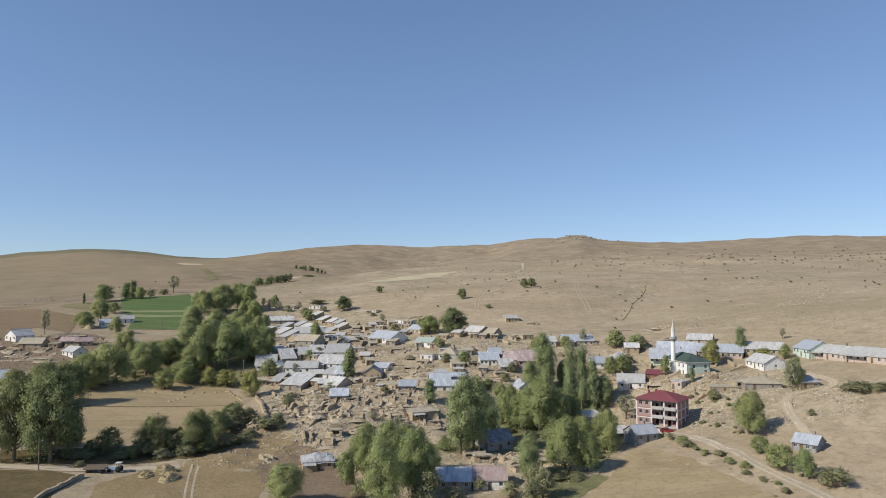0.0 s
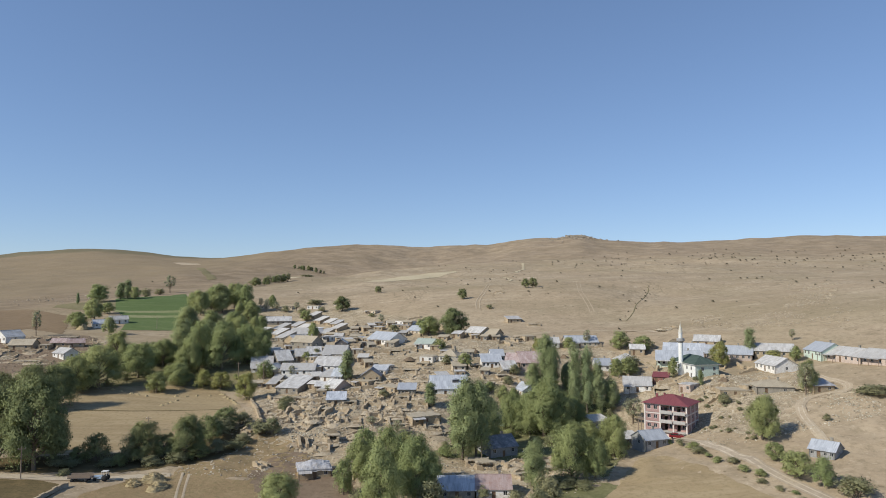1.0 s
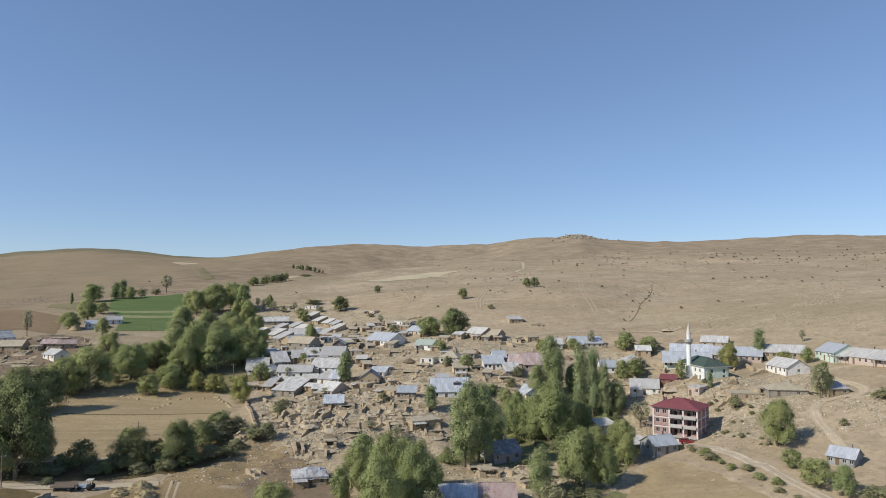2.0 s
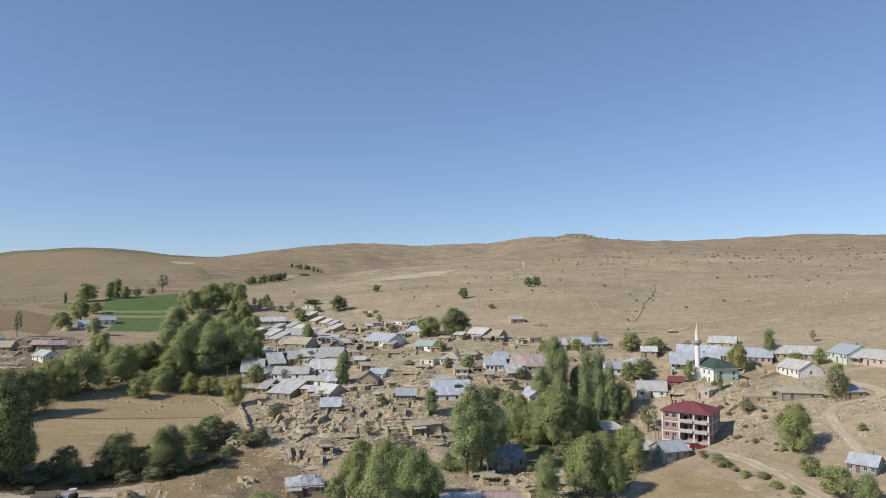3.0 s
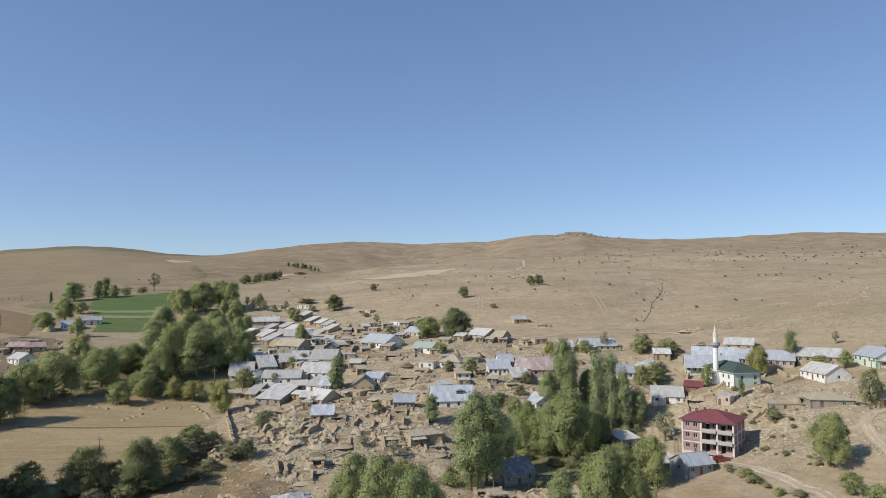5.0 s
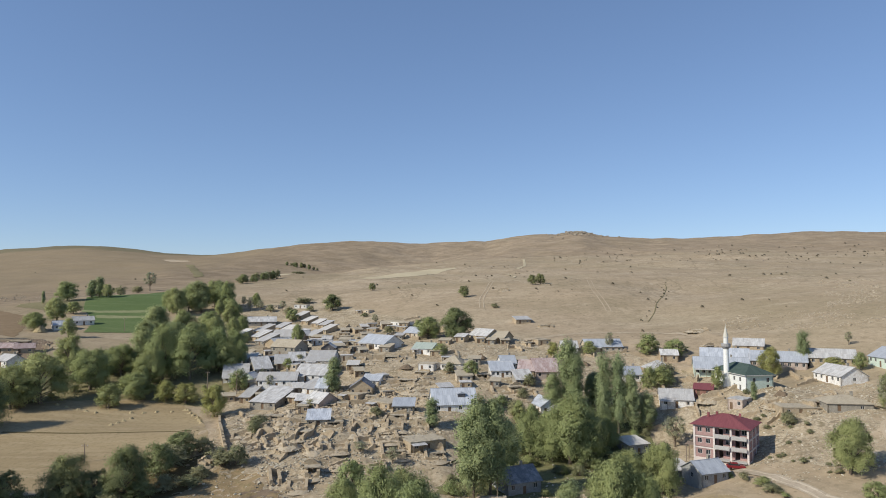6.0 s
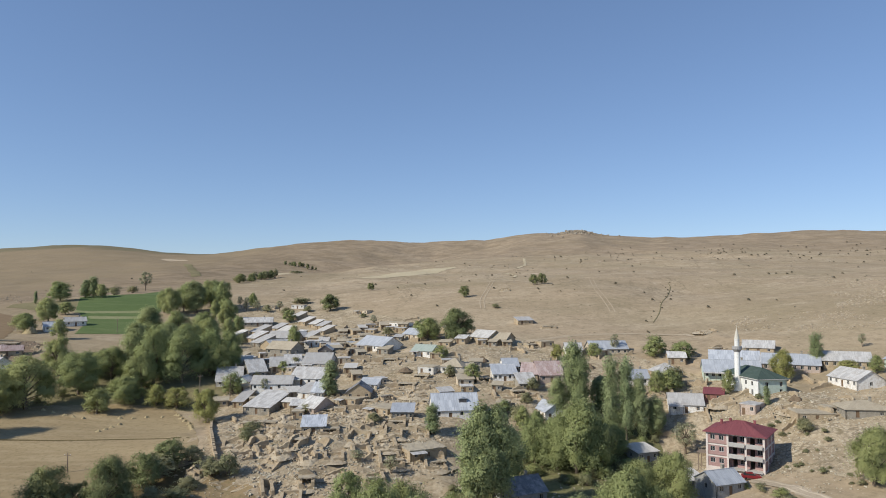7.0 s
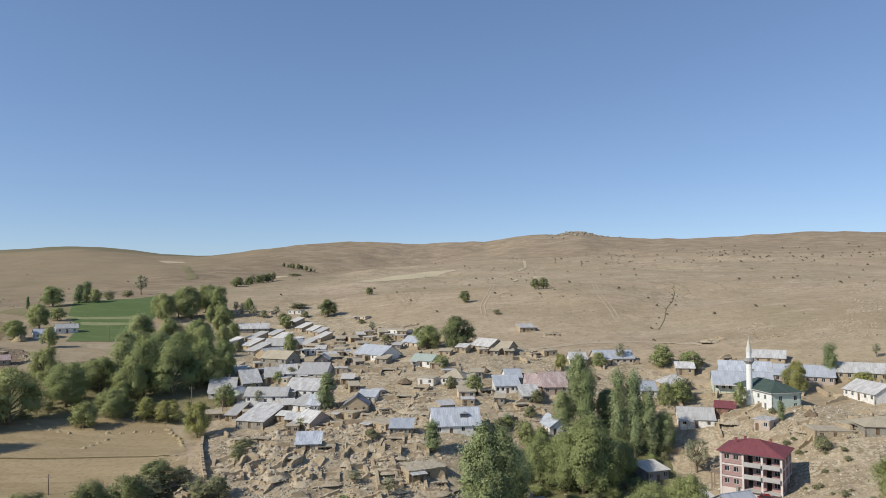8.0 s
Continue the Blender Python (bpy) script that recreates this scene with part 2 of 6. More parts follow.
def ground(x, y):
    """Height of the land with its unevenness at one spot."""
    a, yy = between(x / max(y, 60), -0.8, 0.8), between(y, 60, 1150)
    ga, iy = (a + 0.8) / 0.2, 0
    while iy < 9 and ROWS_Y[iy + 1] <= yy:
        iy += 1
    gy = (yy - ROWS_Y[iy]) / (ROWS_Y[iy + 1] - ROWS_Y[iy])
    ia = between(int(ga), 0, 7)
    wa, wy, z = weights(ga - ia), weights(gy), 0.0
    for j in range(4):
        row = SLOPE[between(iy + j - 1, 0, 10)]
        z += wy[j] * sum(wa[i] * row[between(ia + i - 1, 0, 8)] for i in range(4))
    if y > 1150:
        q = (a + 0.8) / 1.6 * (len(SKYLINE) - 1)
        k = between(int(q), 0, len(SKYLINE) - 2)
        top = SKYLINE[k] + (SKYLINE[k + 1] - SKYLINE[k]) * (q - k)
        z = z + (top - z) * (y - 1150) / (CREST_Y - 1150) if y <= CREST_Y else top - min((y - CREST_Y) * 0.12, 60)
    for bx, by, h, s in KNOLLS:
        z += h * math.exp(-((x - bx) ** 2 + (y - by) ** 2) / (2 * s * s))
    return z + lumps(x, y)


def mesh_from(name, verts, faces, material, smooth=False):
    me = bpy.data.meshes.new(name)
    me.from_pydata(verts, [], faces)
    if isinstance(material, (list, tuple)):
        for m in material:
            me.materials.append(m)
    else:
        me.materials.append(material)
    if smooth:
        me.polygons.foreach_set("use_smooth", [True] * len(me.polygons))
    me.update()
    return me


n, c = mat_land("dry_hillside", ((0.418, 0.325, 0.219), (0.368, 0.286, 0.190), (0.472, 0.379, 0.262), (0.320, 0.247, 0.166)), (0.006, 0.022, 0.110), 3.0, 12, (0.75, 1.2, 1), 0.5)
# olive scrub cover, pale worn soil, stock trails along the contours and dark tufts
c = n.mix(n.math("MULTIPLY", n.ramp(n.noise(0.009, 5, 0.6), 0.48, 0.68), 0.55), c, (0.268, 0.223, 0.130))
c = n.mix(n.math("MULTIPLY", n.ramp(n.noise(0.05, 6, 0.7, n.pos((0.6, 1.3, 1), -8)), 0.56, 0.68), 0.55), c, (0.527, 0.428, 0.305))
plan = n.t.nodes.new("ShaderNodeSeparateXYZ")
n.t.links.new(n.pos(), plan.inputs[0])
east, north = plan.outputs[0], plan.outputs[1]
strata = n.noise(0.016, 6, 0.68, n.pos((0.42, 1.5, 1), 4))
c = n.mix(n.math("MULTIPLY", n.ramp(strata, 0.53, 0.68), 0.45), c, (0.275, 0.222, 0.140))
c = n.mix(n.math("MULTIPLY", n.ramp(strata, 0.45, 0.33), 0.4), c, (0.50, 0.41, 0.29))
open_hill = n.ramp(north, 360.0, 480.0)
trail = n.math("ABSOLUTE", n.math("SUBTRACT", n.noise(0.018, 4, 0.55, n.pos((0.45, 1.9, 1), 6)), 0.5))
c = n.mix(n.math("MULTIPLY", n.math("MULTIPLY", n.ramp(trail, 0.010, 0.002), 0.5), open_hill), c, (0.567, 0.469, 0.350))
gully = n.math("ABSOLUTE", n.math("SUBTRACT", n.noise(0.012, 5, 0.6, n.pos((1.6, 0.5, 1), 25)), 0.52))
c = n.mix(n.math("MULTIPLY", n.math("MULTIPLY", n.ramp(gully, 0.010, 0.001), 0.55), open_hill), c, (0.203, 0.164, 0.105))
c = n.mix(n.math("MULTIPLY", n.ramp(n.noise(0.16, 6, 0.75), 0.50, 0.64), 0.5), c, (0.245, 0.196, 0.122))
c = n.mix(n.math("MULTIPLY", n.ramp(n.noise(0.45, 5, 0.7), 0.50, 0.66), 0.6), c, (0.238, 0.189, 0.120))
c = n.mix(n.math("MULTIPLY", n.ramp(n.noise(0.8, 4, 0.7, n.pos((1, 1, 1), 50)), 0.58, 0.72), 0.5), c, (0.567, 0.479, 0.360))
wander = n.math("MULTIPLY", n.noise(0.006, 4), 300.0)
c = n.mix(n.math("MULTIPLY", n.ramp(n.math("ADD", east, wander), 40.0, -150.0), 0.75), c, (0.240, 0.186, 0.116))
# far hills beyond the spur: brown growth, with distance shading painted in
far_line = n.math("SUBTRACT", n.math("SUBTRACT", north, n.math("MULTIPLY", east, 2.9)), 1255.0)
beyond = n.math("MULTIPLY", n.ramp(far_line, -10.0, 40.0), n.ramp(east, -440.0, -330.0))
upland = n.ramp(n.math("ADD", north, n.math("MULTIPLY", wander, 0.8)), 1150.0, 1320.0)
upland = n.math("MULTIPLY", upland, n.ramp(east, -60.0, 60.0))
shaded_heath = n.mix(n.ramp(n.noise(0.035, 8, 0.75, n.pos((0.8, 1.1, 1), 15)), 0.44, 0.58), (0.190, 0.142, 0.096), (0.345, 0.265, 0.185))
c = n.mix(n.math("MULTIPLY", n.math("MAXIMUM", beyond, upland), 0.5), c, shaded_heath)
# dark olive band on the western crest, standing in for the farther hill
crest = n.math("MULTIPLY", n.ramp(n.math("ADD", north, n.math("MULTIPLY", wander, 0.2)), 1600.0, 1640.0), n.ramp(east, -480.0, -560.0))
c = n.mix(n.math("MULTIPLY", crest, 0.75), c, (0.165, 0.150, 0.092))
tuft = n.node("ShaderNodeTexVoronoi", Scale=0.22)
n.put(tuft.inputs["Vector"], n.pos())
c = n.mix(n.math("MULTIPLY", n.ramp(tuft.outputs["Distance"], 0.15, 0.08), n.ramp(n.noise(0.02, 3), 0.42, 0.6)), c, (0.147, 0.118, 0.070))
land_mat = n.color(c)

US = np.linspace(-1, 1, 321)
US = 0.32 * US + 0.68 * US ** 3
VS = np.concatenate([np.linspace(-420, 130, 24), np.linspace(133, 330, 130), np.linspace(333, 620, 90), np.linspace(628, 1180, 70), np.linspace(1190, 1760, 60), np.linspace(1790, 4600, 24)])
gx = np.array([[u * (330 + 0.95 * max(v, 0)) for u in US] for v in VS])
gy = np.array([[v for u in US] for v in VS])
gz = heights(gx.ravel(), gy.ravel())
gz += np.array([lumps(a, b) for a, b in zip(gx.ravel(), gy.ravel())])
nu = len(US)
faces = [(j * nu + i, j * nu + i + 1, (j + 1) * nu + i + 1, (j + 1) * nu + i) for j in range(len(VS) - 1) for i in range(nu - 1)]
land = new("ground", mesh_from("ground", np.column_stack([gx.ravel(), gy.ravel(), gz]).tolist(), faces, land_mat, True))
tagged(land, "dry tan grassland rolling up to bare hills", "ground", kind="structure")

# ---- fields, roads and tracks laid on the land ----
ROAD_MAIN = [(67.0, 213.0), (71.2, 205.2), (73.8, 196.8), (77.2, 185.7), (79.1, 176.8), (82.1, 165.7), (85.0, 156.4), (86.8, 151.0)]
BANK = [(75.0, 213.0), (84.0, 203.0), (97.0, 199.0), (104.0, 214.0), (118.0, 223.5), (121.0, 236.0), (108.0, 250.0), (92.0, 253.0), (78.0, 246.0), (74.0, 232.0)]
TRACK_BEND = [(96.6, 182.5), (99.1, 191.3), (101.4, 202.0), (103.8, 210.3), (106.8, 216.5), (110.8, 220.2), (115.6, 220.8), (119.9, 220.2), (123.4, 221.0), (125.7, 224.5), (126.1, 229.1), (125.2, 235.1), (124.2, 240.5)]
ROAD_FARM = [(-115.2, 170.0), (-102.0, 171.3), (-93.8, 171.7), (-83.6, 173.7), (-76.4, 176.8), (-68.9, 179.8)]
ROUGH_EAST = [(-68.2, 179.9), (-68.5, 186.6), (-61.8, 194.2), (-57.3, 209.6), (-54.7, 215.9), (-38.1, 203.4), (-37.4, 180.1), (-51.5, 180.9)]
TRACK_FIELD = [(-56.2, 150.5), (-60.2, 162.5), (-63.2, 172.5), (-65.5, 181.0)]
LANE_VILLAGE = [(-43.7, 343.5), (-24.7, 327.2), (-12.8, 329.9), (1.9, 334.8), (16.5, 331.2), (29.1, 335.1), (42.6, 342.6), (56.4, 348.7), (79.4, 347.6), (100.4, 333.6)]
HILL_TRACK = [(18.9, 416.1), (20.4, 444.1), (26.5, 485.9), (34.0, 537.0)]
SCAR_UPPER = [(110.5, 985.0), (101.0, 900.0), (84.8, 812.8), (76.4, 765.9)]
SCAR_LOWER = [(58.0, 712.5), (60.2, 664.8), (56.9, 600.7), (52.0, 570.0)]
DRY_GULLY = [(142.0, 490.0), (138.7, 476.6), (128.5, 450.0), (122.4, 434.5), (112.0, 412.0), (105.4, 394.5), (96.2, 375.2)]
OUTCROP = [(235.3, 478.0), (255.2, 455.5), (214.8, 382.4), (182.6, 336.8), (166.7, 347.9)]
ROCK_BAND = [(127.0, 366.6), (159.2, 350.0), (195.3, 331.6), (167.8, 296.8), (141.2, 313.0), (117.0, 330.3)]
HILL_GULLY = [(95.7, 502.8), (87.6, 454.7), (85.5, 429.6), (84.3, 410.7), (82.9, 397.1)]
FIELD_STRAW = [(-122.9, 205.7), (-140.1, 266.6), (-128.9, 273.0), (-118.6, 277.9), (-105.4, 279.1), (-90.0, 277.9), (-79.9, 267.2), (-71.5, 247.5), (-65.5, 231.0), (-64.5, 223.5), (-71.0, 214.0), (-80.0, 204.5), (-89.0, 197.5), (-97.0, 192.6), (-106.5, 190.6)]
FIELD_GREEN = [(-244.1, 512.2), (-221.0, 587.3), (-170.4, 463.8), (-164.3, 432.8), (-151.6, 392.9), (-179.6, 385.3), (-193.3, 422.7), (-217.8, 457.5)]
FIELD_STUBBLE_NEAR = [(-75.8, 145.7), (-82.4, 161.9), (-77.3, 172.4), (-67.5, 180.1), (-55.7, 184.6), (-46.2, 183.0), (-44.3, 170.3), (-43.6, 153.5)]
FIELD_WEEDS = [(-93.0, 141.1), (-110.6, 167.3), (-97.0, 169.9), (-90.5, 168.1), (-87.5, 165.1), (-87.4, 155.5), (-84.0, 143.5)]
FIELD_STUBBLE_EAST = [(28.4, 158.7), (40.4, 177.5), (48.6, 192.2), (52.8, 199.1), (60.5, 197.8), (66.1, 184.5), (72.6, 165.6), (76.2, 154.2), (75.6, 151.8)]
FIELD_BROWN_WEST = [(-212.9, 314.8), (-301.6, 444.7), (-276.0, 457.2), (-229.4, 427.2), (-196.8, 358.6), (-225.1, 373.4)]
FIELD_PALE_FAR = [(-84.5, 682.9), (-54.7, 738.9), (10.8, 842.6), (14.9, 799.7), (-17.8, 731.0), (-55.5, 673.6)]
STRIP_A = [(-217.5, 455.4), (-208.3, 455.0), (-176.5, 464.5), (-173.4, 456.5), (-203.3, 447.4), (-214.6, 449.3)]
STRIP_B = [(-203.2, 440.9), (-169.6, 446.6), (-167.2, 438.6), (-197.2, 431.1)]
FIELD_OLIVE = [(-268.4, 477.1), (-249.2, 493.8), (-239.3, 502.3), (-217.8, 457.5), (-239.4, 452.5), (-262.8, 463.8)]
FIELD_PALE_FAR2 = [(-201.3, 853.8), (-174.6, 918.1), (-139.6, 889.0), (-164.9, 867.3), (-175.9, 818.1), (-196.5, 819.4)]
FIELD_BUND = [(-126.0, 240.0), (-116.0, 239.9), (-104.1, 239.8), (-90.8, 241.0), (-80.6, 240.1), (-70.3, 238.7)]
WALL_LANE = [(-74.4, 268.6), (-66.3, 243.9), (-60.5, 228.3), (-57.5, 221.4)]
DITCH = [(-121.1, 182.9), (-106.3, 188.6), (-87.5, 194.7), (-77.0, 204.8), (-65.7, 217.3), (-61.2, 220.3), (-57.2, 207.4), (-61.8, 194.2), (-69.4, 184.9), (-81.8, 179.0), (-98.6, 175.1), (-114.4, 172.9)]
GARDEN = [(-6.0, 204.0), (1.9, 217.5), (13.6, 236.3), (31.9, 259.0), (57.1, 258.0), (57.4, 241.9), (52.1, 209.4), (40.5, 184.3), (34.0, 199.0), (15.0, 205.0)]
GROVE = [(-140.0, 258.4), (-161.5, 297.3), (-153.5, 326.8), (-133.6, 352.6), (-96.3, 365.8), (-77.0, 293.3), (-79.2, 276.1), (-105.9, 280.3), (-129.6, 274.4), (-140.1, 266.6)]
HAMLET = [(-218.9, 327.4), (-205.7, 341.5), (-184.9, 358.7), (-166.4, 342.1), (-159.3, 297.7), (-170.4, 283.6), (-183.2, 274.9)]
GREEN_WEEDS = [(18.2, 159.5), (24.0, 173.4), (28.5, 179.5), (40.2, 182.9), (42.6, 179.1), (34.5, 169.7), (25.8, 159.0)]
OLIVE_PATCH = [(-445.5, 1227.3), (-430.8, 1223.1), (-301.8, 906.8), (-308.2, 890.5)]
OCHRE_PATCH = [(-562.3, 1397.8), (-512.4, 1388.9), (-473.2, 1327.6), (-514.4, 1334.2)]
HAMLET_LANE = [(-194.6, 291.6), (-182.4, 295.3), (-176.4, 299.5), (-174.8, 307.5)]
YARD_SOIL = [(-51.2, 179.6), (-51.3, 196.6), (-42.2, 207.1), (-25.8, 186.5), (-19.4, 170.6), (-19.2, 157.8), (-34.0, 155.4)]
RUIN_GROUND = [(-58.5, 229.6), (-66.4, 263.1), (-38.6, 233.7), (-39.1, 280.0), (-21.5, 286.7), (-7.1, 289.0), (-5.8, 219.8), (-27.3, 202.7), (-41.1, 203.0)]
VILLAGE = [(-75.8, 276.0), (-80.3, 305.3), (-138.0, 451.9), (-131.2, 481.6), (-94.7, 499.1), (-58.0, 469.7), (-23.9, 417.2), (11.8, 352.4), (46.0, 327.9), (68.8, 309.4), (90.6, 269.2), (90.8, 235.9), (80.7, 214.8), (71.9, 209.8), (60.7, 232.1), (40.0, 182.0), (23.8, 171.8), (8.3, 168.7), (-9.3, 164.3), (-28.4, 183.8), (-41.4, 203.0), (-58.8, 211.7)]
WALL_FIELD = [(-87.8, 147.8), (-88.4, 152.9), (-87.9, 158.7), (-87.8, 164.5), (-87.2, 166.6)]


def inside(x, y, poly):
    hit = False
    for (ax, ay), (bx, by) in zip(poly, poly[1:] + poly[:1]):
        if (ay > y) != (by > y) and x < (bx - ax) * (y - ay) / (by - ay) + ax:
            hit = not hit
    return hit


def nearest_on(x, y, poly):
    """The point of a polygon's outline nearest to x, y."""
    best = (1e9, x, y)
    for (ax, ay), (bx, by) in zip(poly, poly[1:] + poly[:1]):
        dx, dy = bx - ax, by - ay
        t = max(0.0, min(1.0, ((x - ax) * dx + (y - ay) * dy) / max(1e-6, dx * dx + dy * dy)))
        px, py = ax + t * dx, ay + t * dy
        best = min(best, ((px - x) ** 2 + (py - y) ** 2, px, py))
    return best[1], best[2]


def field(name, poly, material, label, lift=0.10, cell=1.6, ragged=0.35):
    """A sheet of ground with a slightly uneven edge, draped over the land."""
    xs, ys = [p[0] for p in poly], [p[1] for p in poly]
    nx, ny = int((max(xs) - min(xs)) / cell) + 3, int((max(ys) - min(ys)) / cell) + 3
    spots, index, faces, used = [], {}, [], []

    def vert(i, j):
        if (i, j) not in index:
            index[(i, j)] = len(spots)
            spots.append((min(xs) + (i - 1) * cell, min(ys) + (j - 1) * cell))
            used.append(0)
        used[index[(i, j)]] += 1
        return index[(i, j)]

    for i in range(nx):
        for j in range(ny):
            x, y = min(xs) + (i - 0.5) * cell, min(ys) + (j - 0.5) * cell
            if inside(x, y, poly):
                faces.append((vert(i, j), vert(i + 1, j), vert(i + 1, j + 1), vert(i, j + 1)))
    verts = []
    for (x, y), u in zip(spots, used):
        if u < 4:
            x, y = nearest_on(x, y, poly)
            x += ragged * cell * noise.noise((x * 0.35, y * 0.35, 9.0)) * 1.5
            y += ragged * cell * noise.noise((x * 0.35, y * 0.35, 19.0)) * 1.5
        verts.append((x, y, ground(x, y) + (lift if u == 4 else 0.5 * lift)))
    ob = new(name, mesh_from(name, verts, faces, material, True))
    return tagged(ob, label, "field", kind="structure")


def smooth_line(pts, step=2.0):
    out = []
    p = [Vector((*q, 0)) for q in pts]
    p = [p[0] * 2 - p[1]] + p + [p[-1] * 2 - p[-2]]
    for k in range(1, len(p) - 2):
        m = max(2, int((p[k + 1] - p[k]).length / step))
        for s in range(m):
            t = s / m
            out.append(0.5 * (2 * p[k] + (p[k + 1] - p[k - 1]) * t + (2 * p[k - 1] - 5 * p[k] + 4 * p[k + 1] - p[k + 2]) * t * t + (3 * p[k] - p[k - 1] - 3 * p[k + 1] + p[k + 2]) * t ** 3))
    return out + [p[-2]]


def ribbon(name, pts, width, material, label, lift=0.14, kind="road", cols=5):
    line = smooth_line(pts)
    verts, faces = [], []
    for k, q in enumerate(line):
        d = (line[min(k + 1, len(line) - 1)] - line[max(k - 1, 0)]).normalized()
        nrm = Vector((-d.y, d.x, 0))
        for i in range(cols):
            w = width * (i / (cols - 1) - 0.5) * (1 + 0.25 * noise.noise((q.x * 0.15, q.y * 0.15, i * 3.0)))
            x, y = q.x + nrm.x * w, q.y + nrm.y * w
            verts.append((x, y, ground(x, y) + lift - 0.05 * (i in (0, cols - 1))))
    for k in range(len(line) - 1):
        for i in range(cols - 1):
            faces.append((k * cols + i, k * cols + i + 1, (k + 1) * cols + i + 1, (k + 1) * cols + i))
    return tagged(new(name, mesh_from(name, verts, faces, material, True)), label, kind, kind="structure")


def land_colour(name, tones, scales, **kw):
    n, c = mat_land(name, tones, scales, **kw)
    return n.color(c)


straw = land_colour("straw_stubble", ((0.368, 0.284, 0.165), (0.308, 0.234, 0.135), (0.417, 0.329, 0.205), (0.243, 0.189, 0.105)), (0.041, 0.158, 0.800), turn=20, stretch=(0.4, 1.8, 1))
crop = land_colour("green_crop", ((0.125, 0.168, 0.068), (0.10, 0.142, 0.053), (0.16, 0.195, 0.085), (0.09, 0.125, 0.047)), (0.02, 0.08, 0.4), turn=30, stretch=(0.3, 1.8, 1))
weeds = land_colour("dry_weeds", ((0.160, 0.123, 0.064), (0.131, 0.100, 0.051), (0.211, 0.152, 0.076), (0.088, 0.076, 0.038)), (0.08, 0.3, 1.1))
soil = land_colour("bare_soil", ((0.236, 0.174, 0.119), (0.205, 0.150, 0.103), (0.275, 0.209, 0.146), (0.157, 0.119, 0.079)), (0.052, 0.197, 0.900))
brown = land_colour("brown_fallow", ((0.256, 0.185, 0.112), (0.231, 0.167, 0.103), (0.282, 0.206, 0.129), (0.197, 0.141, 0.086)), (0.021, 0.069, 0.400))
pale = land_colour("pale_stubble", ((0.511, 0.435, 0.290), (0.473, 0.395, 0.260), (0.540, 0.466, 0.320), (0.434, 0.354, 0.230)), (0.02, 0.07, 0.3))
dust = land_colour("pale_dust", ((0.50, 0.42, 0.31), (0.46, 0.38, 0.27), (0.55, 0.47, 0.36), (0.40, 0.33, 0.23)), (0.06, 0.25, 1.2))
tarmac = land_colour("worn_gravel_road", ((0.40, 0.33, 0.245), (0.35, 0.285, 0.205), (0.46, 0.385, 0.29), (0.30, 0.24, 0.17)), (0.06, 0.3, 1.4))
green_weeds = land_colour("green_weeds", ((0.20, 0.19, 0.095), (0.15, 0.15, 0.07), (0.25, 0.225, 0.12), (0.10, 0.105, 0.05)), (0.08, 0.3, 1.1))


def mat_waste():
    """Trampled earth with broken stone and dry growth."""
    n, c = mat_land("rubble_ground", ((0.454, 0.367, 0.251), (0.343, 0.272, 0.181), (0.562, 0.475, 0.343), (0.219, 0.173, 0.108)), (0.09, 0.35, 1.0), relief=0.6)
    rocks = n.node("ShaderNodeTexVoronoi", Scale=1.1)
    n.put(rocks.inputs["Vector"], n.pos())
    here = n.ramp(n.noise(0.12, 5, 0.7), 0.44, 0.58)
    c = n.mix(n.math("MULTIPLY", n.math("MULTIPLY", n.ramp(rocks.outputs["Color"], 0.35, 0.95), here), 0.6), c, (0.56, 0.48, 0.36))
    c = n.mix(n.math("MULTIPLY", n.math("MULTIPLY", n.ramp(rocks.outputs["Distance"], 0.42, 0.62), here), 0.6), c, (0.16, 0.125, 0.08))
    c = n.mix(n.math("MULTIPLY", n.ramp(n.noise(0.22, 6, 0.75, n.pos((1, 1, 1), 30)), 0.53, 0.64), 0.7), c, (0.215, 0.172, 0.095))
    return n.color(c)


waste = mat_waste()

olive = land_colour("olive_grass", ((0.235, 0.205, 0.115), (0.20, 0.175, 0.095), (0.275, 0.235, 0.135), (0.17, 0.15, 0.08)), (0.02, 0.08, 0.4))
dry_crop = land_colour("dry_crop", ((0.25, 0.255, 0.135), (0.20, 0.225, 0.105), (0.32, 0.30, 0.17), (0.15, 0.18, 0.075)), (0.05, 0.2, 0.8))
lane_earth = land_colour("trodden_earth", ((0.45, 0.365, 0.26), (0.39, 0.31, 0.215), (0.50, 0.415, 0.30), (0.33, 0.26, 0.175)), (0.05, 0.2, 0.9))
grazed = land_colour("grazed_stubble", ((0.310, 0.225, 0.125), (0.262, 0.190, 0.105), (0.365, 0.272, 0.155), (0.205, 0.175, 0.085)), (0.05, 0.2, 0.9), relief=0.5)
field("village_ground", VILLAGE, waste, "rubble-strewn tan earth between the houses", 0.06, 1.8)
field("straw_field", FIELD_STRAW, straw, "mown straw-coloured field with cut rows")
field("green_field", FIELD_GREEN, crop, "irrigated bright green crop field", 0.25, 1.6)
field("stubble_field", FIELD_STUBBLE_NEAR, grazed, "dry stubble field beside the farm road")
field("weed_field", FIELD_WEEDS, weeds, "brown weedy field behind a low wall")
field("stubble_field", FIELD_STUBBLE_EAST, straw, "harvested tan field beside the gravel road")
field("fallow_field", FIELD_BROWN_WEST, brown, "ploughed brown fallow field", 0.2, 3.0)
field("track_strip", STRIP_A, dry_crop, "dry strip across the green crop", 0.35, 1.5)
field("track_strip", STRIP_B, dry_crop, "dry strip across the green crop", 0.35, 1.5)
field("crop_field", FIELD_OLIVE, olive, "dull olive crop strip beside the green field", 0.2, 3.0)
